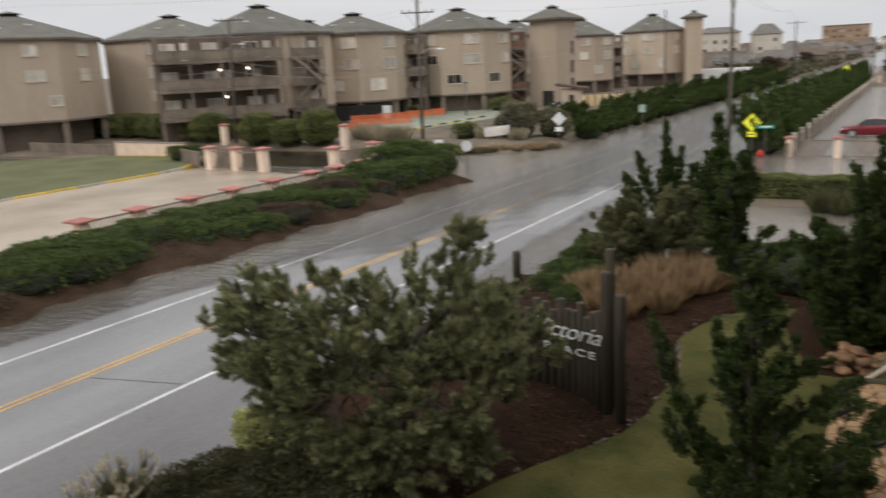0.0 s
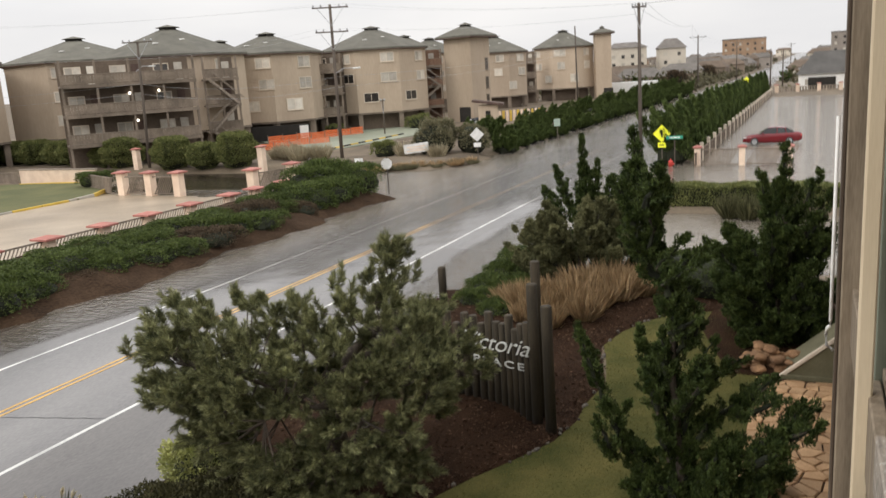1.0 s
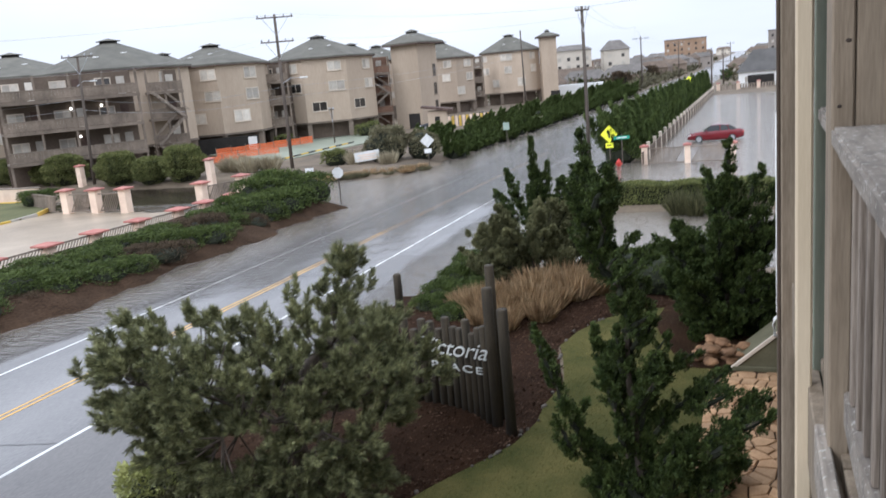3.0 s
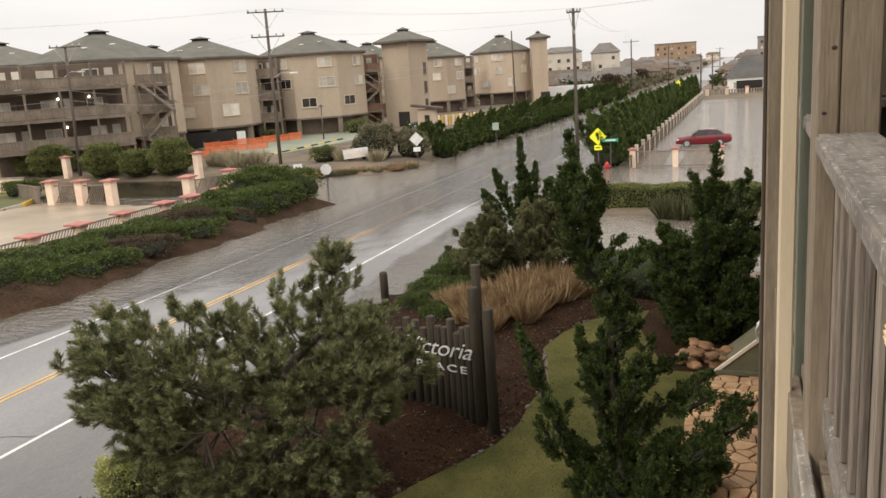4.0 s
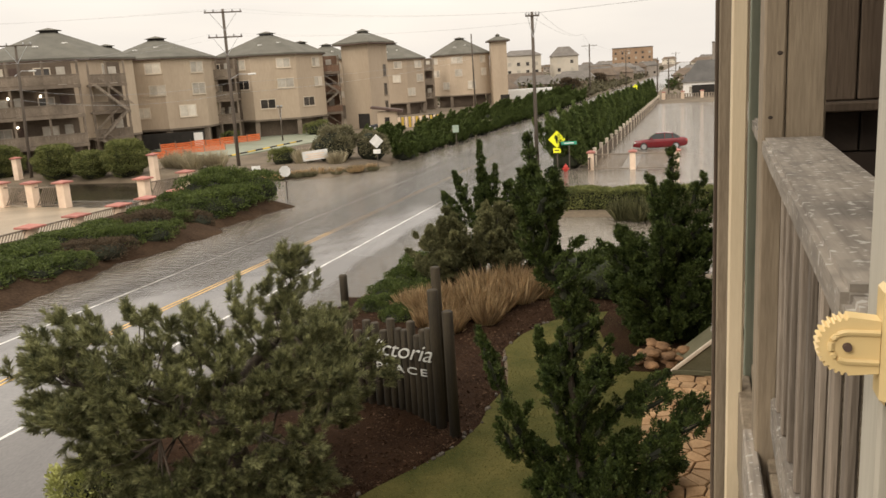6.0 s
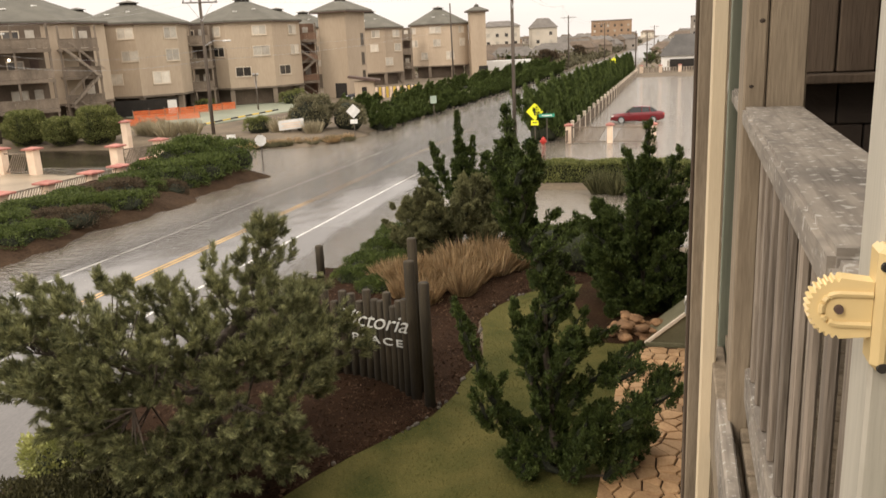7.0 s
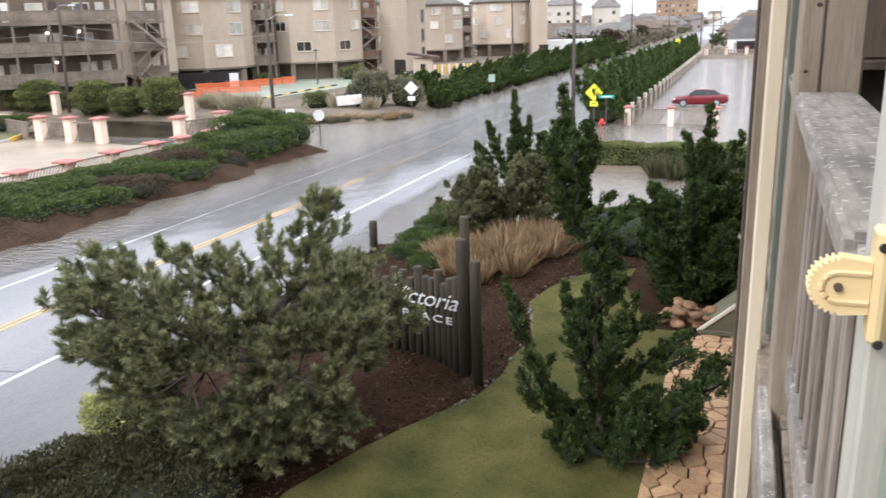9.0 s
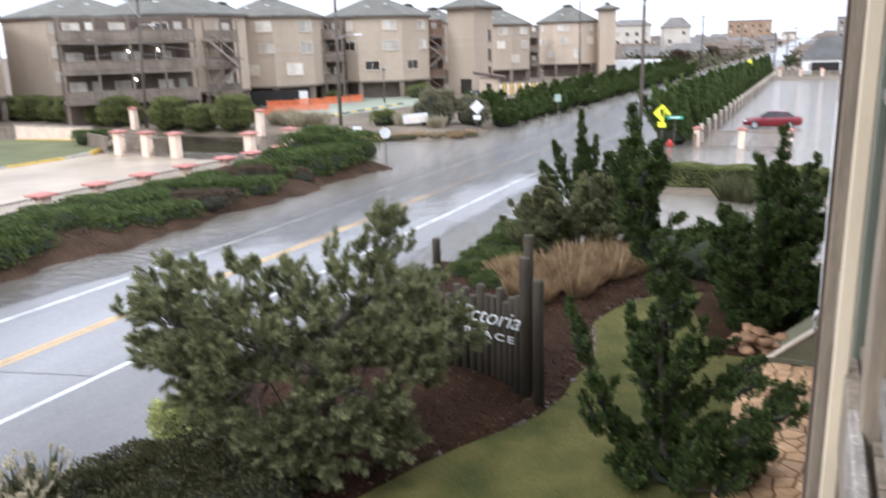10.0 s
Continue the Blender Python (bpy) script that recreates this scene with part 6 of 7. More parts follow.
path = [(0.0145, -0.0065, 0.0082)] + [(0.0082 * math.cos(math.pi / 2 + math.pi * k / 12) - 0.001, -0.0065, 0.0082 * math.sin(math.pi / 2 + math.pi * k / 12)) for k in range(13)] + [(0.0145, -0.0065, -0.0082)]
tube(rb, path, [0.0017] * len(path), 6)
part("raised_rib", rb, M_LATCH, latch)
cb = bmesh.new()
bmesh.ops.create_cone(cb, cap_ends=True, segments=14, radius1=0.0024, radius2=0.0021, depth=0.003)
bmesh.ops.transform(cb, matrix=Matrix.Translation((-0.001, -0.0075, 0)) @ Matrix.Rotation(radians(90), 4, "X"), verts=cb.verts)
part("pin", cb, M_ROOFEDGE, latch, "brown rusted pin")
part("mounting_plate", box(bmesh.new(), 0.0150, 0.0245, -0.011, 0.012, -0.032, 0.034, 0.0035), M_LATCH, latch)
for z in (-0.0295, 0.024):
    cb = bmesh.new()
    bmesh.ops.create_cone(cb, cap_ends=True, segments=12, radius1=0.0028, radius2=0.0024, depth=0.002)
    bmesh.ops.transform(cb, matrix=Matrix.Translation((0.0185 if z > 0 else 0.0205, -0.0112, z)) @ Matrix.Rotation(radians(90), 4, "X"), verts=cb.verts)
    part("screw", cb, M_DARK, latch)


# ---- pillars, fences and gates ----
def pillar(x, y, h, w, label, group, cap=None, over=0.12):
    t = thing("pillar", pose(x, y, -0.15), label, "pillar", group)
    part("shaft", box(bmesh.new(), -w / 2, w / 2, -w / 2, w / 2, 0, h, 0.02), cap or M_STUCCO, t, "" if cap else "cream stucco shaft")
    e = w / 2 + over
    slab = min(over, 0.11)
    bm = box(bmesh.new(), -e, e, -e, e, h, h + slab, 0.02)
    v = [bm.verts.new(p) for p in ((-e, -e, h + slab), (e, -e, h + slab), (e, e, h + slab), (-e, e, h + slab), (0, 0, h + 2.3 * slab))]
    for k in range(4):
        bm.faces.new((v[k], v[(k + 1) % 4], v[4]))
    part("cap", bm, cap or M_CAP, t, "" if cap else "pinkish terracotta cap")
    return t


def panel_fence(a, b, z0, z1, label, diagonal=True, step=0.28, slat=0.06, material=None, group="fence panels"):
    """A fence panel between two points: frame rails and leaning slats."""
    a, b = Vector(a), Vector(b)
    d = b - a
    L = d.length
    t = thing("fence_panel", pose(a.x, a.y, 0, 0, 0, math.degrees(math.atan2(d.y, d.x))), label, "fence", group)
    material = material or M_TIMBER
    part("top_rail", boxes((0, L, -0.05, 0.05, z1 - 0.09, z1)), material, t)
    part("bottom_rail", boxes((0, L, -0.05, 0.05, z0, z0 + 0.09)), material, t)
    h = z1 - z0 - 0.18
    n = int((L - h * 0.6) / step)
    lean = 0.6 if diagonal else 0.0
    ang = math.atan(lean)
    sb = boxes((-slat / 2, slat / 2, -0.02, 0.02, -0.5 * h / math.cos(ang), 0.5 * h / math.cos(ang)))
    me = bpy.data.meshes.new("slat")
    sb.to_mesh(me)
    sb.free()
    for k in range(max(n, 1)):
        s = mesh_part("slat", me, material, t)
        s.matrix_basis = Matrix.Translation((h * lean / 2 + (k + 0.5) * (L - h * lean) / max(n, 1), 0, (z0 + z1) / 2)) @ Matrix.Rotation(ang, 4, "Y")
    return t


fy = [25.6, 29.2, 32.9, 36.4, 40.1, 44.0, 46.9, 50.3]
for y in fy:
    pillar(-36.75, y, 1.04, 0.60, "low cream stucco fence pillar with pink cap", "low fence pillars", None, 0.32)
for y0, y1 in zip(fy, fy[1:]):
    panel_fence((-36.75, y0 + 0.26), (-36.75, y1 - 0.26), 0.22, 0.88, "weathered low fence with slanting slats", True, 0.22, 0.05)
gate = [(-52.0, 49.3), (-48.8, 49.1), (-45.75, 49.0), (-39.5, 50.3), (-38.4, 54.0)]
for x, y in gate:
    pillar(x, y, 2.0, 0.68, "tall cream stucco gate pillar with pink cap", "gate pillars", None, 0.22)
for p, q in ((gate[0], gate[1]), (gate[1], gate[2]), (gate[3], gate[4])):
    d = (Vector(q) - Vector(p)).normalized() * 0.32
    panel_fence((p[0] + d.x, p[1] + d.y), (q[0] - d.x, q[1] - d.y), 0.15, 1.6, "weathered timber gate panel with slanting slats", True, 0.20, 0.09, M_DECK_W)
for x, y in ((-65.4, 64.4), (-48.4, 63.4)):
    pillar(x, y, 2.6, 0.62, "tall cream stucco pillar behind the gate", "rear pillars")
lw = thing("boundary_wall", pose(-66.5, 54.9, 0.0, 0, 0, -2), "long low whitewashed boundary wall", "wall")
part("wall_body", box(bmesh.new(), -5.0, 5.6, -0.15, 0.15, -0.2, 1.55, 0.02), M_STUCCO, lw)
part("coping", box(bmesh.new(), -5.1, 5.7, -0.2, 0.2, 1.552, 1.66, 0.02), M_TIMBER, lw, "grey coping")
panel_fence((-60.6, 52.6), (-53.0, 49.2), 0.15, 1.5, "weathered timber screen fence", True, 0.24, 0.16, M_DECK_W)
panel_fence((-88, 56.2), (-72.2, 55.2), 0.15, 1.3, "weathered timber screen fence", False, 0.24, 0.18, M_DECK_W)

# the lot across the side street
for x, y in ((-8.25, 64.75), (-5.0, 64.7), (-1.7, 64.6)):
    pillar(x, y, 1.50, 0.42, "cream stucco lot pillar with pink cap", "lot pillars")
for x in (-8.25, -5.0):
    panel_fence((x + 0.25, 64.72), (x + 3.0, 64.62), 0.05, 1.28, "lattice fence panel of slanting timber slats", True, 0.13, 0.06, M_DECK_W)
panel_fence((4.9, 184.0), (30.0, 184.0), 0.05, 1.4, "far timber fence of the flooded lot", False, 0.5, 0.3)
for x in (-7.6, -3.6, 0.4, 4.4, 8.4):
    pillar(x, 184.0, 1.9, 0.7, "far cream stucco pillar of the lot", "far lot pillars")
panel_fence((-7.2, 184.1), (4.2, 184.1), 0.1, 1.4, "far timber fence of the flooded lot", False, 0.5, 0.36)
y = 68.1
while y < 183:
    pillar(-8.35, y, 1.55, 0.27, "cream stucco pillar of the long lot fence", "long fence pillars", M_TRIM, 0.04)
    panel_fence((-8.30, y - 4.4), (-8.30, y - 0.2), 0.1, 1.05, "dark timber panel of the long lot fence", False, 0.3, 0.2, M_BROWNBOARD, "long fence panels")
    y += 4.6


# ---- poles and wires ----
def utility_pole(x, y, base, top, lean, arms, label, lamp=None, r=0.16):
    t = thing("utility_pole", pose(x, y, 0), label, "utility pole", "utility poles")
    part("pole", tube(bmesh.new(), [(0, 0, base), (lean[0] * 0.5, lean[1] * 0.5, (base + top) / 2), (lean[0], lean[1], top)], [r, r * 0.85, r * 0.68], 10), M_POLE, t, "", True)
    for z, half, turn in arms:
        f = (z - base) / (top - base)
        m = Matrix.Translation((lean[0] * f, lean[1] * f, z)) @ Matrix.Rotation(radians(turn), 4, "Z")
        arm = part("crossarm", box(bmesh.new(), -half, half, -0.17, -0.05, -0.06, 0.06, 0.01, m=m), M_POLE, t)
        for s in (-1, 1):
            part("brace", tube(bmesh.new(), [m @ Vector((s * half * 0.72, -0.2, -0.05)), m @ Vector((0, -0.2, -1.7))], [0.025, 0.025], 5), M_GALV, arm)
        for u in (-0.93, -0.5, 0.5, 0.93):
            part("insulator", tube(bmesh.new(), [m @ Vector((u * half, -0.11, 0.06)), m @ Vector((u * half, -0.11, 0.16)), m @ Vector((u * half, -0.11, 0.30))], [0.05, 0.09, 0.05], 7), M_GALV, arm)
    if lamp:
        z, dx, dy = lamp
        part("lamp_arm", tube(bmesh.new(), [(0, 0, z), (dx * 0.5, dy * 0.5, z + 0.5), (dx, dy, z + 0.45)], [0.04, 0.035, 0.03], 6), M_GALV, t)
        part("lamp_head", box(bmesh.new(), dx - 0.1, dx + 0.7, dy - 0.13, dy + 0.13, z + 0.36, z + 0.52, 0.04), M_SIGNWHITE, t, "pale lamp head")
    return t


utility_pole(-43.3, 69.7, 0.0, 15.5, (0.0, 0.2), [(15.2, 1.75, 33), (12.9, 1.6, 33)], "tall weathered utility pole with two crossarms", (8.9, 1.7, 0.9), 0.19)
utility_pole(-64.4, 65.0, 0.0, 13.4, (0.6, 0.1), [(13.4, 1.5, 33)], "leaning weathered utility pole with crossarm", (10.5, 1.2, 0.8), 0.17)
utility_pole(-12.75, 65.6, -0.4, 12.6, (-0.05, 0.2), [(12.3, 0.55, 20)], "slim dark utility pole beside the flooded road", None, 0.17)
utility_pole(-49.0, 180.8, 0.0, 17.0, (-0.2, 0), [], "far slim utility pole", None, 0.2)
utility_pole(-54.8, 100.0, 0.6, 5.4, (0.05, 0), [(5.2, 0.35, 20)], "short weathered post in the parking court", None, 0.11)
utility_pole(-29.8, 235.0, 0.0, 14.6, (0, 0), [(14.0, 2.2, 0)], "far utility pole with crossarm", None, 0.22)
utility_pole(-27.8, 330.0, 0.0, 14.0, (0, 0), [(13.4, 2.2, 0)], "far utility pole with crossarm", None, 0.22)
utility_pole(-10.6, 220.0, 0.0, 9.5, (0, 0), [], "far slim utility pole", None, 0.2)
utility_pole(-7.6, 215.0, 0.0, 9.3, (0, 0), [(6.0, 1.8, 0)], "far slim utility pole", None, 0.2)
utility_pole(-11.5, 420.0, 0.0, 13.0, (0, 0), [(12.4, 2.0, 0)], "far utility pole with crossarm", None, 0.25)


def wire(points, sag, r=0.006):
    t = thing("overhead_wire", pose(0, 0, 0), "thin dark overhead wire between poles", "wire", "overhead wires")
    pts = []
    for a, b in zip(points, points[1:]):
        a, b = Vector(a), Vector(b)
        for i in range(13):
            f = i / 12
            pts.append(a.lerp(b, f) - Vector((0, 0, sag * 4 * f * (1 - f))))
    clean = [pts[0]] + [p for q_, p in zip(pts, pts[1:]) if (p - q_).length > 1e-4]
    part("cable", tube(bmesh.new(), clean, [r] * len(clean), 4), M_GALV, t)


for u, zz in ((-1.6, 15.5), (0.9, 15.5), (1.6, 15.5), (-1.5, 13.2), (1.4, 13.2)):
    c, s = math.cos(radians(33)), math.sin(radians(33))
    a = (-43.3 + u * c, 69.8 + u * s, zz)
    wire([(-150 + u, 58 + u, zz + 3.5), (-64 + u * c, 65.2 + u * s, zz - 1.5) if zz < 14 else (-95 + u, 63, zz + 1.6), a, (-12.8 + 0.2 * u, 65.8, 12.4 + (0.2 if zz > 14 else -0.6))], 0.5)
for zz in (8.6, 7.6):
    wire([(-150, 60, zz + 1), (-64.3, 65.0, zz + 0.6), (-43.3, 69.7, zz), (-49.8, 180.6, zz + 4)], 0.8, 0.014)
for u in (-0.5, 0.5):
    wire([(-12.7 + u, 65.8, 12.55), (-20, 150, 14), (-29.8 + u * 3, 235, 14.3), (-27.8 + u * 3, 330, 13.7)], 0.9, 0.012)
    wire([(-12.7 + u, 65.8, 12.5), (60, 58, 16)], 0.5, 0.010)


# ---- road signs ----
def sign_post(x, y, h, label, group, faces, base=-0.3, r=0.045, turn=0.0, lean=(0, 0), post=None):
    """faces: (name, kind, half size, height, material, yaw)."""
    t = thing("road_sign", pose(x, y, 0, 0, 0, turn), label, "road sign", group)
    part("post", tube(bmesh.new(), [(0, 0, base), (lean[0], lean[1], h)], [r, r], 6), post or M_POLE, t)
    for name, form, half, z, material, yaw in faces:
        m = Matrix.Translation((lean[0] * z / h, lean[1] * z / h - 0.05, z)) @ Matrix.Rotation(radians(yaw), 4, "Z")
        bm = bmesh.new()
        if form == "octagon":
            pts = [(half * math.cos(radians(22.5 + 45 * k)), half * math.sin(radians(22.5 + 45 * k))) for k in range(8)]
        elif form == "diamond":
            pts = [(half, 0), (0, half), (-half, 0), (0, -half)]
        else:
            pts = [(half[0], half[1]), (-half[0], half[1]), (-half[0], -half[1]), (half[0], -half[1])]
        f = [bm.verts.new(m @ Vector((a, -0.012, b))) for a, b in pts]
        g = [bm.verts.new(m @ Vector((a, 0.012, b))) for a, b in pts]
        bm.faces.new(f)
        bm.faces.new(g[::-1])
        for k in range(len(pts)):
            j = (k + 1) % len(pts)
            bm.faces.new((f[j], f[k], g[k], g[j]))
        bmesh.ops.recalc_face_normals(bm, faces=bm.faces)
        pl = part(name, bm, material, t)
    return t


ys = sign_post(-11.0, 65.2, 3.2, "fluorescent yellow crossing sign on a metal post", "", [("diamond_plate", "diamond", 0.70, 2.5, M_SIGNYEL, 0), ("arrow_plate", "plate", (0.31, 0.20), 1.62, M_SIGNYEL, 0)])
part("dark_mark", boxes((-0.05, 0.07, -0.078, -0.066, 2.2, 2.78)), M_BLACK, ys, "plain dark bar on the yellow plate")
part("dark_mark", boxes((-0.20, 0.16, -0.078, -0.066, 1.58, 1.66)), M_BLACK, ys, "plain dark bar on the yellow plate")
st = sign_post(-10.0, 65.0, 2.5, "green street name sign over a red sign", "", [("name_plate", "plate", (0.62, 0.13), 2.2, M_SIGNGRN, 12)])
part("name_bar", boxes((-0.4, 0.4, -0.082, -0.066, 2.16, 2.24), m=Matrix.Rotation(radians(12), 4, "Z")), M_SIGNWHITE, st, "plain pale bar in place of the name")
hyd = thing("fire_hydrant", pose(-10.2, 64.3, -0.2) @ Matrix.Scale(0.85, 4), "red painted fire hydrant standing in flood water", "fire hydrant")
part("barrel", tube(bmesh.new(), [(0, 0, 0), (0, 0, 0.6), (0, 0, 0.72), (0, 0, 0.85)], [0.19, 0.19, 0.24, 0.06], 12), M_SIGNRED, hyd, "", True)
part("outlet", tube(bmesh.new(), [(-0.3, 0, 0.48), (0.3, 0, 0.48)], [0.1, 0.1], 8), M_SIGNRED, hyd)
part("bonnet_nut", tube(bmesh.new(), [(0, 0, 0.84), (0, 0, 0.95)], [0.06, 0.05], 6), M_SIGNRED, hyd)
sign_post(-28.65, 70.0, 3.1, "white-backed diamond road sign on a metal post", "", [("diamond_plate", "diamond", 0.66, 2.5, M_SIGNWHITE, 15), ("small_plate", "plate", (0.34, 0.2), 1.55, M_SIGNWHITE, 15)])
sign_post(-28.5, 51.9, 2.5, "pale-backed octagonal stop sign on a metal post", "", [("octagon_plate", "octagon", 0.42, 2.0, M_SIGNWHITE, 25)], lean=(0.02, 0))
sign_post(-31.2, 53.0, 2.2, "small leaning white notice on a post", "", [("plate", "plate", (0.32, 0.26), 2.05, M_SIGNWHITE, 20)], lean=(-0.35, 0.1), post=M_SIGNWHITE)
sign_post(-27.0, 90.4, 2.5, "small green-backed road sign at the water's edge", "", [("plate", "plate", (0.36, 0.42), 2.0, mat("dull_green_plate", (0.25, 0.33, 0.27), (0.34, 0.42, 0.35), 0.5, 2, 20, 0), 20)])
sign_post(-11.6, 158.0, 3.6, "far yellow road sign", "", [("diamond_plate", "diamond", 0.9, 3.6, M_SIGNYEL, 0)])
bs = thing("board_sign", pose(-34.9, 69.9, 0.1, 0, 0, 27), "white painted board sign on two posts", "sign board")
part("board", box(bmesh.new(), -1.2, 1.2, -0.05, 0.05, 0.85, 1.75, 0.02, m=Matrix.Rotation(radians(-4), 4, "Y")), M_SIGNWHITE, bs)
for u in (-0.9, 0.95):
    part("post", boxes((u - 0.06, u + 0.06, 0.055, 0.17, -0.2, 1.6)), M_TIMBER, bs)
for z, w in ((1.45, 0.9), (1.25, 0.7), (1.07, 0.95)):
    part("faded_bar", boxes((-w, w, -0.062, -0.054, z - 0.045, z + 0.045), m=Matrix.Rotation(radians(-4), 4, "Y")), M_STUCCO, bs, "faded pinkish bar of lettering")

# parking lot kerb, paving and orange barrier by the blocks
flat_patch("parking_court", [(-70, 92), (-50, 78), (-48, 98), (-52, 118), (-66, 118)], 0.66, 0.4, mat("green_grey_court", (0.17, 0.195, 0.145), (0.30, 0.32, 0.245), 0.5, 0.3, 6, 0.2), "worn green-grey parking court", "pavement")
for k in range(13):
    a, b = Vector((-50.2, 75.0, 0)), Vector((-51.0, 99.0, 0))
    p = a.lerp(b, k / 13)
    kk = part("kerb_stone", box(bmesh.new(), -0.95, 0.95, -0.14, 0.14, 0.2, 0.80, 0.03), M_KERB_Y if k % 2 else M_DARK)
    kk.matrix_basis = Matrix.Translation(p) @ Matrix.Rotation(math.atan2(24, -0.8), 4, "Z")
    tagged(kk, "yellow painted kerb block by the parking court" if k % 2 else "black painted kerb block by the parking court", "kerb", "court kerb")


def barrier(p, q, h, label):
    p, q = Vector(p), Vector(q)
    d = q - p
    t = thing("barrier_fence", pose(p.x, p.y, 0.45, 0, 0, math.degrees(math.atan2(d.y, d.x))), label, "barrier", "orange barriers")
    n = max(2, int(d.length / 2.2))
    for i in range(n + 1):
        part("stake", boxes((i * d.length / n - 0.04, i * d.length / n + 0.04, -0.04, 0.04, -0.2, h + 0.15)), M_TIMBER, t)
    bm = bmesh.new()
    for i in range(n):
        x0, x1 = i * d.length / n + 0.05, (i + 1) * d.length / n - 0.05
        for s in range(5):
            zz = 0.15 + s * (h - 0.15) / 5
            box(bm, x0, x1, -0.02, 0.02, zz, zz + (h - 0.15) / 5 - 0.05, m=Matrix.Translation((0, 0, -0.08 * (i % 2))))
    part("netting", bm, M_ORANGE, t, "sagging orange plastic netting")


barrier((-62.8, 84.0), (-56.6, 88.5), 0.9, "sagging orange plastic barrier fence")
barrier((-66.2, 88.5), (-60.0, 103.0), 1.2, "sagging orange plastic barrier fence")
barrier((-61.8, 80.2), (-57.2, 80.8), 0.9, "sagging orange plastic barrier fence")
garage = thing("garage_opening", pose(-67.9, 95.0, 0.4, 0, 0, 36), "garage opening under the block, its inner shade a near-black panel", "garage")
part("opening", boxes((-4.6, 3.4, -0.1, 0.2, 0, 2.3)), M_DARK, garage)
part("door_leaf", boxes((2.0, 3.2, -0.2, -0.11, 0, 2.1)), M_WHITEPAINT, garage, "white door leaf")

# ---- parked cars ----
def car(m, paint, label, scale=1.0):
    t = thing("car", m, label, "car", "parked cars")
    # side outline stations along x: half width, sill, belt, roof
    prof = [(-2.42, 0.62, 0.45, 0.62, 0.62), (-2.3, 0.80, 0.30, 0.74, 0.76), (-1.7, 0.89, 0.24, 0.84, 0.86), (-1.05, 0.91, 0.22, 0.92, 0.95), (-0.2, 0.92, 0.22, 0.95, 0.97), (0.7, 0.92, 0.22, 0.97, 0.99), (1.5, 0.91, 0.24, 1.0, 1.02), (2.1, 0.88, 0.30, 1.0, 1.02), (2.40, 0.78, 0.40, 0.90, 0.92), (2.46, 0.66, 0.48, 0.80, 0.80)]
    bm = bmesh.new()
    rings = []
    for x, w, s, b, top in prof:
        rings.append([bm.verts.new(p) for p in ((x, -w * 0.9, s), (x, -w, s + 0.15), (x, -w, b - 0.16), (x, -w * 0.93, b), (x, 0, top), (x, w * 0.93, b), (x, w, b - 0.16), (x, w, s + 0.15), (x, w * 0.9, s))])
    for r0, r1 in zip(rings, rings[1:]):
        for k in range(9):
            bm.faces.new((r0[k], r1[k], r1[(k + 1) % 9], r0[(k + 1) % 9]))
    bm.faces.new(rings[0])
    bm.faces.new(rings[-1][::-1])
    bmesh.ops.recalc_face_normals(bm, faces=bm.faces)
    body = part("body", bm, paint, t, "", True)

    def cabin(rows, name, material, parent):
        bm = bmesh.new()
        rg = [[bm.verts.new(p) for p in ((x, -w0, z0), (x2, -w1, z1), (x2, w1, z1), (x, w0, z0))] for x, x2, w0, w1, z0, z1 in rows]
        for r0, r1 in zip(rg, rg[1:]):
            for k in range(3):
                bm.faces.new((r0[k], r1[k], r1[k + 1], r0[k + 1]))
        bm.faces.new(rg[0])
        bm.faces.new(rg[-1][::-1])
        bmesh.ops.recalc_face_normals(bm, faces=bm.faces)
        return part(name, bm, material, parent)

    cabin([(-1.15, -0.35, 0.80, 0.62, 0.92, 1.40), (0.4, 0.4, 0.84, 0.66, 0.94, 1.44), (1.85, 1.15, 0.78, 0.60, 0.98, 1.38)], "window_band", M_GLASS, body)
    cabin([(-0.36, -0.33, 0.64, 0.58, 1.395, 1.43), (0.4, 0.4, 0.68, 0.60, 1.435, 1.475), (1.16, 1.12, 0.62, 0.56, 1.375, 1.41)], "roof", paint, body)
    for x, x2 in ((0.40, 0.40), (1.18, 1.05)):
        for s in (-1, 1):
            part("pillar", tube(bmesh.new(), [(x, s * 0.845, 0.93), (x2, s * 0.67, 1.42)], [0.035, 0.03], 5), paint, body)
    for x in (-1.45, 1.42):
        for s in (-1, 1):
            wb = bmesh.new()
            bmesh.ops.create_cone(wb, cap_ends=True, segments=18, radius1=0.33, radius2=0.33, depth=0.22)
            bmesh.ops.transform(wb, matrix=Matrix.Translation((x, s * 0.82, 0.33)) @ Matrix.Rotation(radians(90), 4, "X"), verts=wb.verts)
            w = part("wheel", wb, M_BLACK, t)
            rb2 = bmesh.new()
            bmesh.ops.create_cone(rb2, cap_ends=True, segments=14, radius1=0.22, radius2=0.19, depth=0.03)
            bmesh.ops.transform(rb2, matrix=Matrix.Translation((x, s * 0.935, 0.33)) @ Matrix.Rotation(radians(90 * s), 4, "X"), verts=rb2.verts)
            part("rim", rb2, M_GALV, w, "grey metal rim")
    for s in (-1, 1):
        part("headlight", box(bmesh.new(), -2.36, -2.1, s * 0.66 - 0.14, s * 0.66 + 0.14, 0.60, 0.72, 0.03), M_SIGNWHITE, body, "clear headlight")
        part("tail_light", box(bmesh.new(), 2.30, 2.44, s * 0.66 - 0.16, s * 0.66 + 0.16, 0.72, 0.86, 0.03), M_SIGNRED, body, "red tail light")
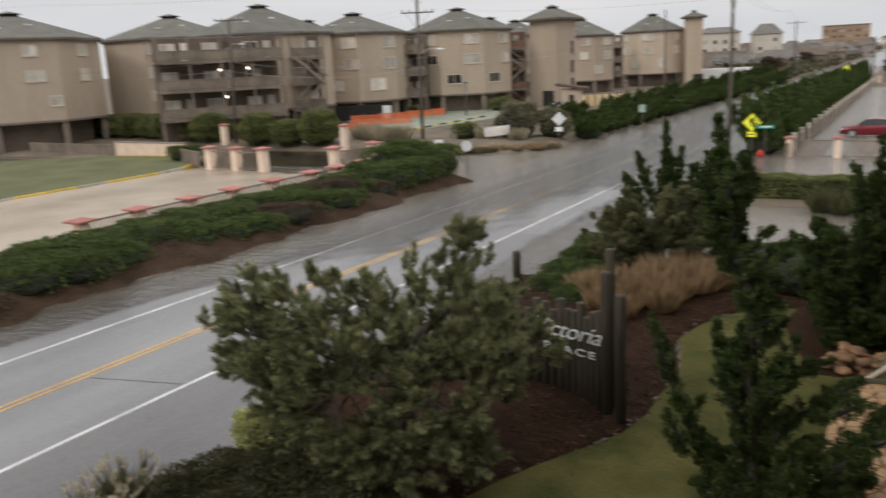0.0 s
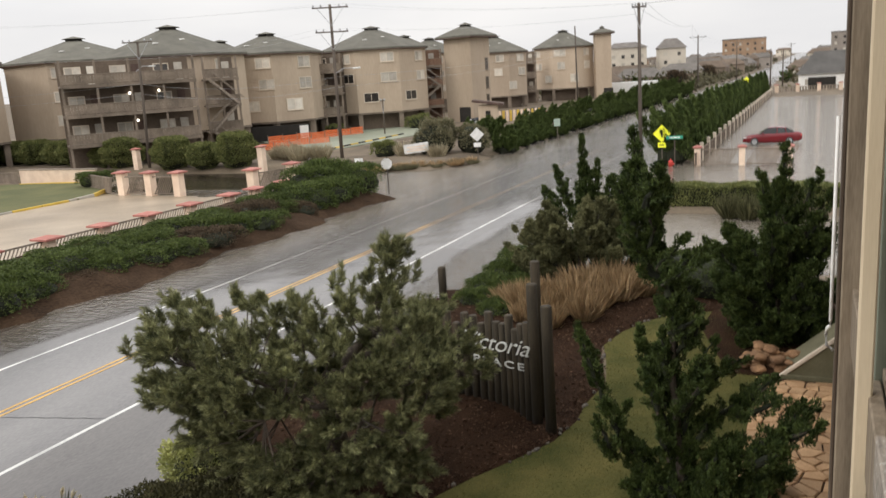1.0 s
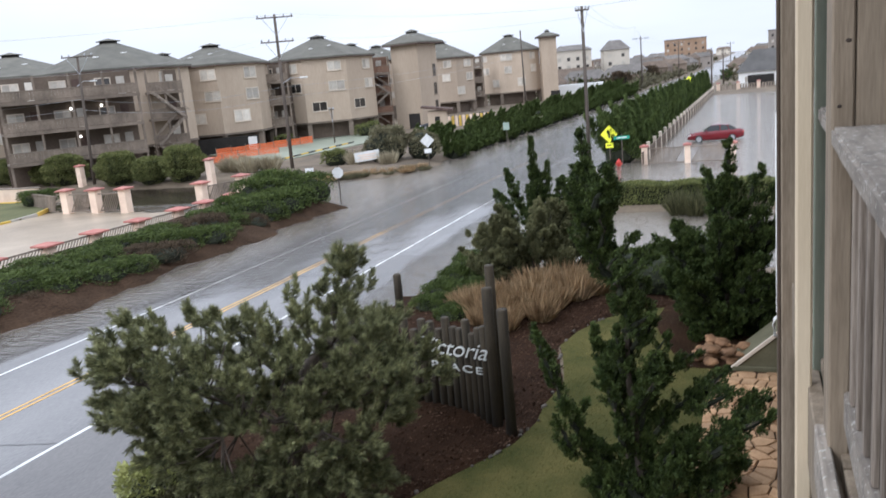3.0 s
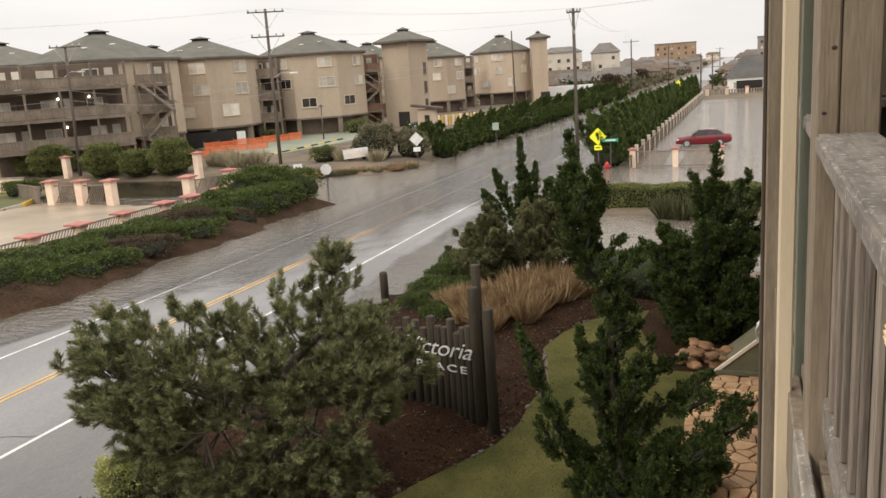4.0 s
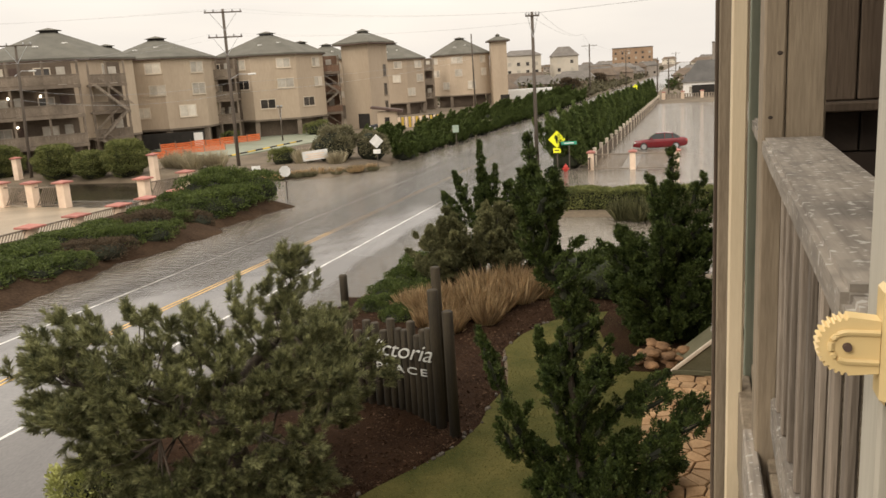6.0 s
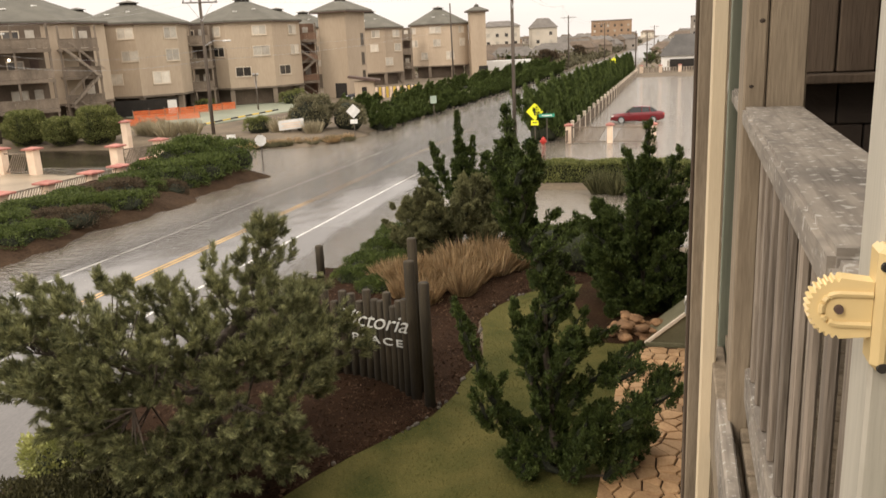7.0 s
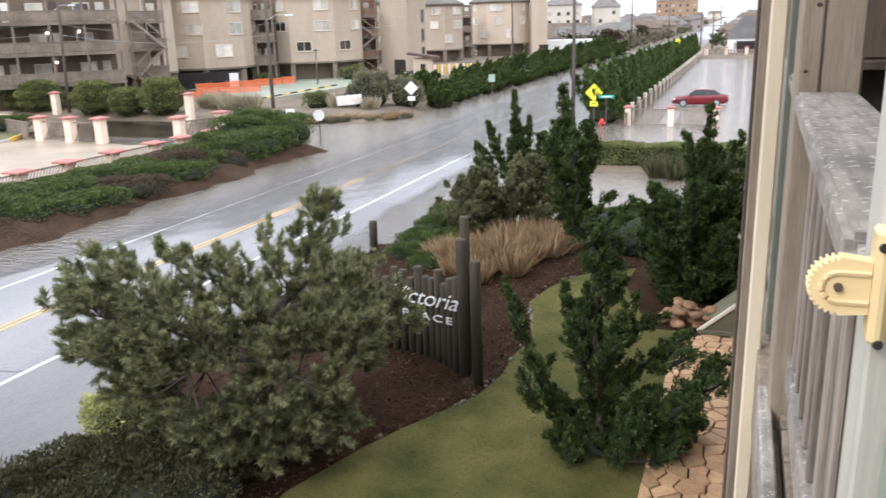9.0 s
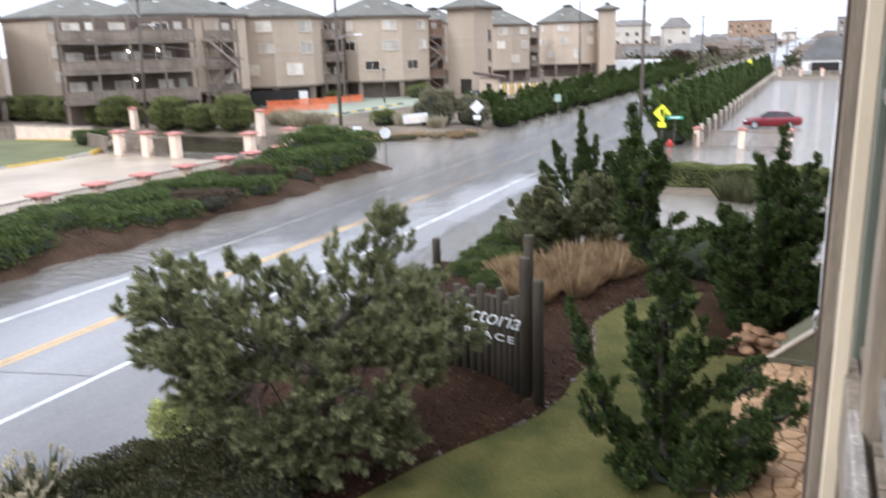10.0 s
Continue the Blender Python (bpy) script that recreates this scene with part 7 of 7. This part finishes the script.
        part("mirror", box(bmesh.new(), -0.85, -0.68, s * 1.0 - 0.09, s * 1.0 + 0.09, 0.93, 1.06, 0.03), paint, body)
    part("bumper", box(bmesh.new(), -2.46, -2.3, -0.7, 0.7, 0.30, 0.46, 0.04), paint, body)
    return t


car(place(-3.65, 80.8, -0.10, 2, 1.03, 1.12), M_CARPAINT, "dark red sedan parked in flood water")
M_CARDARK = mat("dark_blue_grey_paint", (0.02, 0.022, 0.028), (0.03, 0.033, 0.04), 0.2, 2, 30, 0)
M_CARWHITE = mat("white_vehicle_paint", (0.72, 0.72, 0.70), (0.80, 0.80, 0.78), 0.25, 2, 30, 0)
car(place(-42.5, 128.0, 0.4, 20, 1.0, 1.15), M_CARDARK, "dark car parked behind the cedars")
car(place(-47.0, 118.5, 0.4, 25, 1.0, 1.1), M_CARDARK, "dark car parked behind the cedars")
car(place(-37.8, 205.0, 0.4, 0, 1.2, 1.4), M_CARWHITE, "white vehicle parked behind the cedars")
tr = thing("box_trailer", pose(-43.5, 208.0, 0.4, 0, 0, 8), "long white trailer parked behind the cedars", "trailer")
part("trailer_body", box(bmesh.new(), -7.5, 7.5, -1.2, 1.2, 0.8, 3.3, 0.08), M_CARWHITE, tr)
for u in (-4, 4.5):
    part("wheel", box(bmesh.new(), u - 0.4, u + 0.4, -1.1, 1.1, 0, 0.8, 0.15), M_BLACK, tr)
yf = thing("striped_fence", pose(-42.0, 121.0, 0.3, 0, 0, 40), "yellow striped low barrier fence by the car park", "fence")
for k in range(12):
    part("stripe_board", box(bmesh.new(), k * 0.6 - 3.6, k * 0.6 - 3.2, -0.05, 0.05, 0, 1.9, 0.02, m=Matrix.Rotation(radians(0), 4, "Y")), M_KERB_Y if k % 2 else M_STUCCO, yf)

# ---- garden sign of upright logs ----
sg_ = thing("log_sign", pose(0, 0, 0), "garden sign of dark upright log pilings with white lettering", "sign")
A0, B0 = Vector((-8.05, 16.55, 0)), Vector((-5.62, 15.92, 0))
for k in range(13):
    f = k / 12
    p = A0.lerp(B0, f) + Vector((0.1, 0.25, 0)) * math.sin(f * math.pi)
    h = 2.45 + 0.16 * math.sin(k * 2.3) + 0.10 * f
    part("log", tube(bmesh.new(), [(p.x, p.y, 0.1), (p.x, p.y, h - 0.015), (p.x, p.y, h)], [0.098, 0.098, 0.085], 10), M_LOG, sg_, "", True)
for x, y, h, r in ((-5.44, 16.15, 3.97, 0.105), (-5.42, 15.82, 3.55, 0.12), (-5.01, 15.50, 3.18, 0.12)):
    part("tall_log", tube(bmesh.new(), [(x, y, 0.1), (x - 0.02, y, h - 0.02), (x - 0.02, y, h)], [r, r, r * 0.88], 12), M_LOG, sg_, "taller log piling", True)
turn = math.atan2(B0.y - A0.y, B0.x - A0.x)


def lettering(text, size, x, y, z, shear, parent, label, spacing=1.0, width=None):
    cu = bpy.data.curves.new("lettering", "FONT")
    cu.body, cu.size, cu.shear, cu.extrude, cu.space_character, cu.offset = text, size, shear, 0.012, spacing, -0.004 if shear else 0.0
    tmp = new("lettering_tmp", cu)
    me = bpy.data.meshes.new_from_object(tmp.evaluated_get(bpy.context.evaluated_depsgraph_get()))
    bpy.data.objects.remove(tmp)
    ob = mesh_part("lettering", me, M_LETTER, parent, label)
    sx = 1.0 if not width else width / max(ob.dimensions.x, 1e-3)
    ob.matrix_basis = Matrix.Translation((x, y, z)) @ Matrix.Rotation(turn, 4, "Z") @ Matrix.Rotation(radians(90), 4, "X") @ Matrix.Diagonal((sx, 1, 1, 1))
    return ob


lettering("Victoria", 0.54, -7.32, 16.12, 1.95, 0.38, sg_, "white slanting letters", 0.95, 1.74)
lettering("PLACE", 0.23, -6.98, 16.035, 1.61, 0.0, sg_, "white capital letters", 1.3, 1.36)
lp = thing("lone_log", pose(-12.3, 25.9, -0.1), "single dark log piling at the road edge", "post")
part("log", tube(bmesh.new(), [(0, 0, 0), (0, 0, 1.25), (0, 0, 1.3)], [0.15, 0.15, 0.12], 10), M_LOG, lp, "", True)

# boulders, olive gable wedge and drain pipe by the house corner
rng = random.Random(3)
for k in range(52):
    x, y = -1.5 + rng.uniform(0, 1.2), 20.2 + rng.uniform(0, 1.4)
    s = rng.uniform(0.09, 0.20)
    bm = bmesh.new()
    bmesh.ops.create_icosphere(bm, subdivisions=2, radius=s)
    for v in bm.verts:
        v.co *= 1 + 0.25 * noise.noise(v.co * 7 + Vector((k, 0, 0)))
        v.co.z *= 0.5
    b = part("boulder", bm, M_RUBBLE)
    b.location = (x, y, 0.34 + s * 0.45 + 0.22 * (k % 3 == 0))
    tagged(b, "red-brown rounded boulder in a pile", "boulder", "boulder pile")
wd = thing("olive_gable", pose(0, 0, 0.3), "olive painted low gable with pale edge board", "gable")
bm = bmesh.new()
tri = [(-0.62, 0.05), (0.60, 0.05), (0.60, 1.12)]
f = [bm.verts.new((a, 20.0, b)) for a, b in tri]
g = [bm.verts.new((a, 21.4, b)) for a, b in tri]
bm.faces.new(f)
bm.faces.new(g[::-1])
for k in range(3):
    bm.faces.new((f[k], g[k], g[(k + 1) % 3], f[(k + 1) % 3]))
bmesh.ops.recalc_face_normals(bm, faces=bm.faces)
part("panel", bm, M_GREENPAINT, wd)
L = math.hypot(1.22, 1.07)
part("edge_board", box(bmesh.new(), -L / 2, L / 2, 19.95, 20.02, -0.04, 0.05, 0.01, m=Matrix.Translation((-0.01, 0, 0.62)) @ Matrix.Rotation(-math.atan2(1.07, 1.22), 4, "Y")), M_TRIM, wd, "pale sloping edge board")
part("base_board", box(bmesh.new(), -0.62, 0.60, 19.94, 19.998, 0.0, 0.14, 0.01), M_GREENPAINT, wd)
dp = thing("drain_pipe", pose(0.40, 19.7, 0), "white drain pipe with elbow at the house corner", "pipe")
part("pipe", tube(bmesh.new(), [(0.02, 0, 6.6), (0.02, 0, 1.95), (0.0, 0, 1.82), (-0.05, 0, 1.76), (-0.07, 0, 1.62), (-0.05, 0, 1.36), (0.10, 0, 1.24)], [0.04] * 7, 8), M_WHITEPAINT, dp, "", True)

# ---- small stones ----
for k in range(30):
    f = rng.uniform(1.5, len(lawn_edge) - 2.01)
    i0 = int(f)
    p = Vector((*lawn_edge[i0], 0)).lerp(Vector((*lawn_edge[i0 + 1], 0)), f - i0)
    bm = bmesh.new()
    bmesh.ops.create_icosphere(bm, subdivisions=1, radius=rng.uniform(0.025, 0.065))
    for v in bm.verts:
        v.co *= 1 + 0.4 * noise.noise(v.co * 14 + Vector((0, k, 0)))
    s = part("edging_stone", bm, M_EDGING)
    s.location = (p.x + rng.uniform(-0.12, 0.06), p.y, 0.345)
    tagged(s, "small grey-brown stone edging the mulch bed", "stone", "edging stones")

# flagstone path along the house
path_bed = flat_patch("path_bed", [(-1.18, 9), (0.62, 9), (0.62, 19.9), (-0.9, 19.9), (-1.05, 18.8)], 0.345, 0.2, M_BANK, "sandy bed of the flagstone path", "path")
cells = [(-1.02 + i * 0.36 + rng.uniform(-0.16, 0.16), 9.3 + j * 0.33 + (0.16 if i % 2 else 0) + rng.uniform(-0.15, 0.15)) for i in range(5) for j in range(33)]
for cx, cy in cells:
    poly = [(-0.7, -0.7), (0.7, -0.7), (0.7, 0.7), (-0.7, 0.7)]
    for ox, oy in cells:
        dx, dy = ox - cx, oy - cy
        if 0 < dx * dx + dy * dy < 1.6:
            dd = math.hypot(dx, dy)
            lim = dd / 2 - 0.014
            out = []
            for a, b in zip(poly, poly[1:] + poly[:1]):
                da, db = (a[0] * dx + a[1] * dy) / dd - lim, (b[0] * dx + b[1] * dy) / dd - lim
                if da <= 0:
                    out.append(a)
                if da * db < 0:
                    f = da / (da - db)
                    out.append((a[0] + (b[0] - a[0]) * f, a[1] + (b[1] - a[1]) * f))
            poly = out
            if len(poly) < 3:
                break
    poly = [(min(max(a, -1.15 - cx), 0.60 - cx), min(max(b, 9.05 - cy), 19.8 - cy)) for a, b in poly]
    area = sum(a[0] * b[1] - b[0] * a[1] for a, b in zip(poly, poly[1:] + poly[:1])) / 2 if len(poly) > 2 else 0
    if area < 0.018:
        continue
    bm = bmesh.new()
    h = rng.uniform(0.025, 0.045)
    lo = [bm.verts.new((a, b, 0)) for a, b in poly]
    hi = [bm.verts.new((a * 0.93, b * 0.93, h)) for a, b in poly]
    bm.faces.new(hi)
    for k in range(len(poly)):
        j = (k + 1) % len(poly)
        bm.faces.new((lo[k], lo[j], hi[j], hi[k]))
    s = part("flagstone", bm, M_STONE, path_bed)
    s.location = (cx, cy, 0.346)
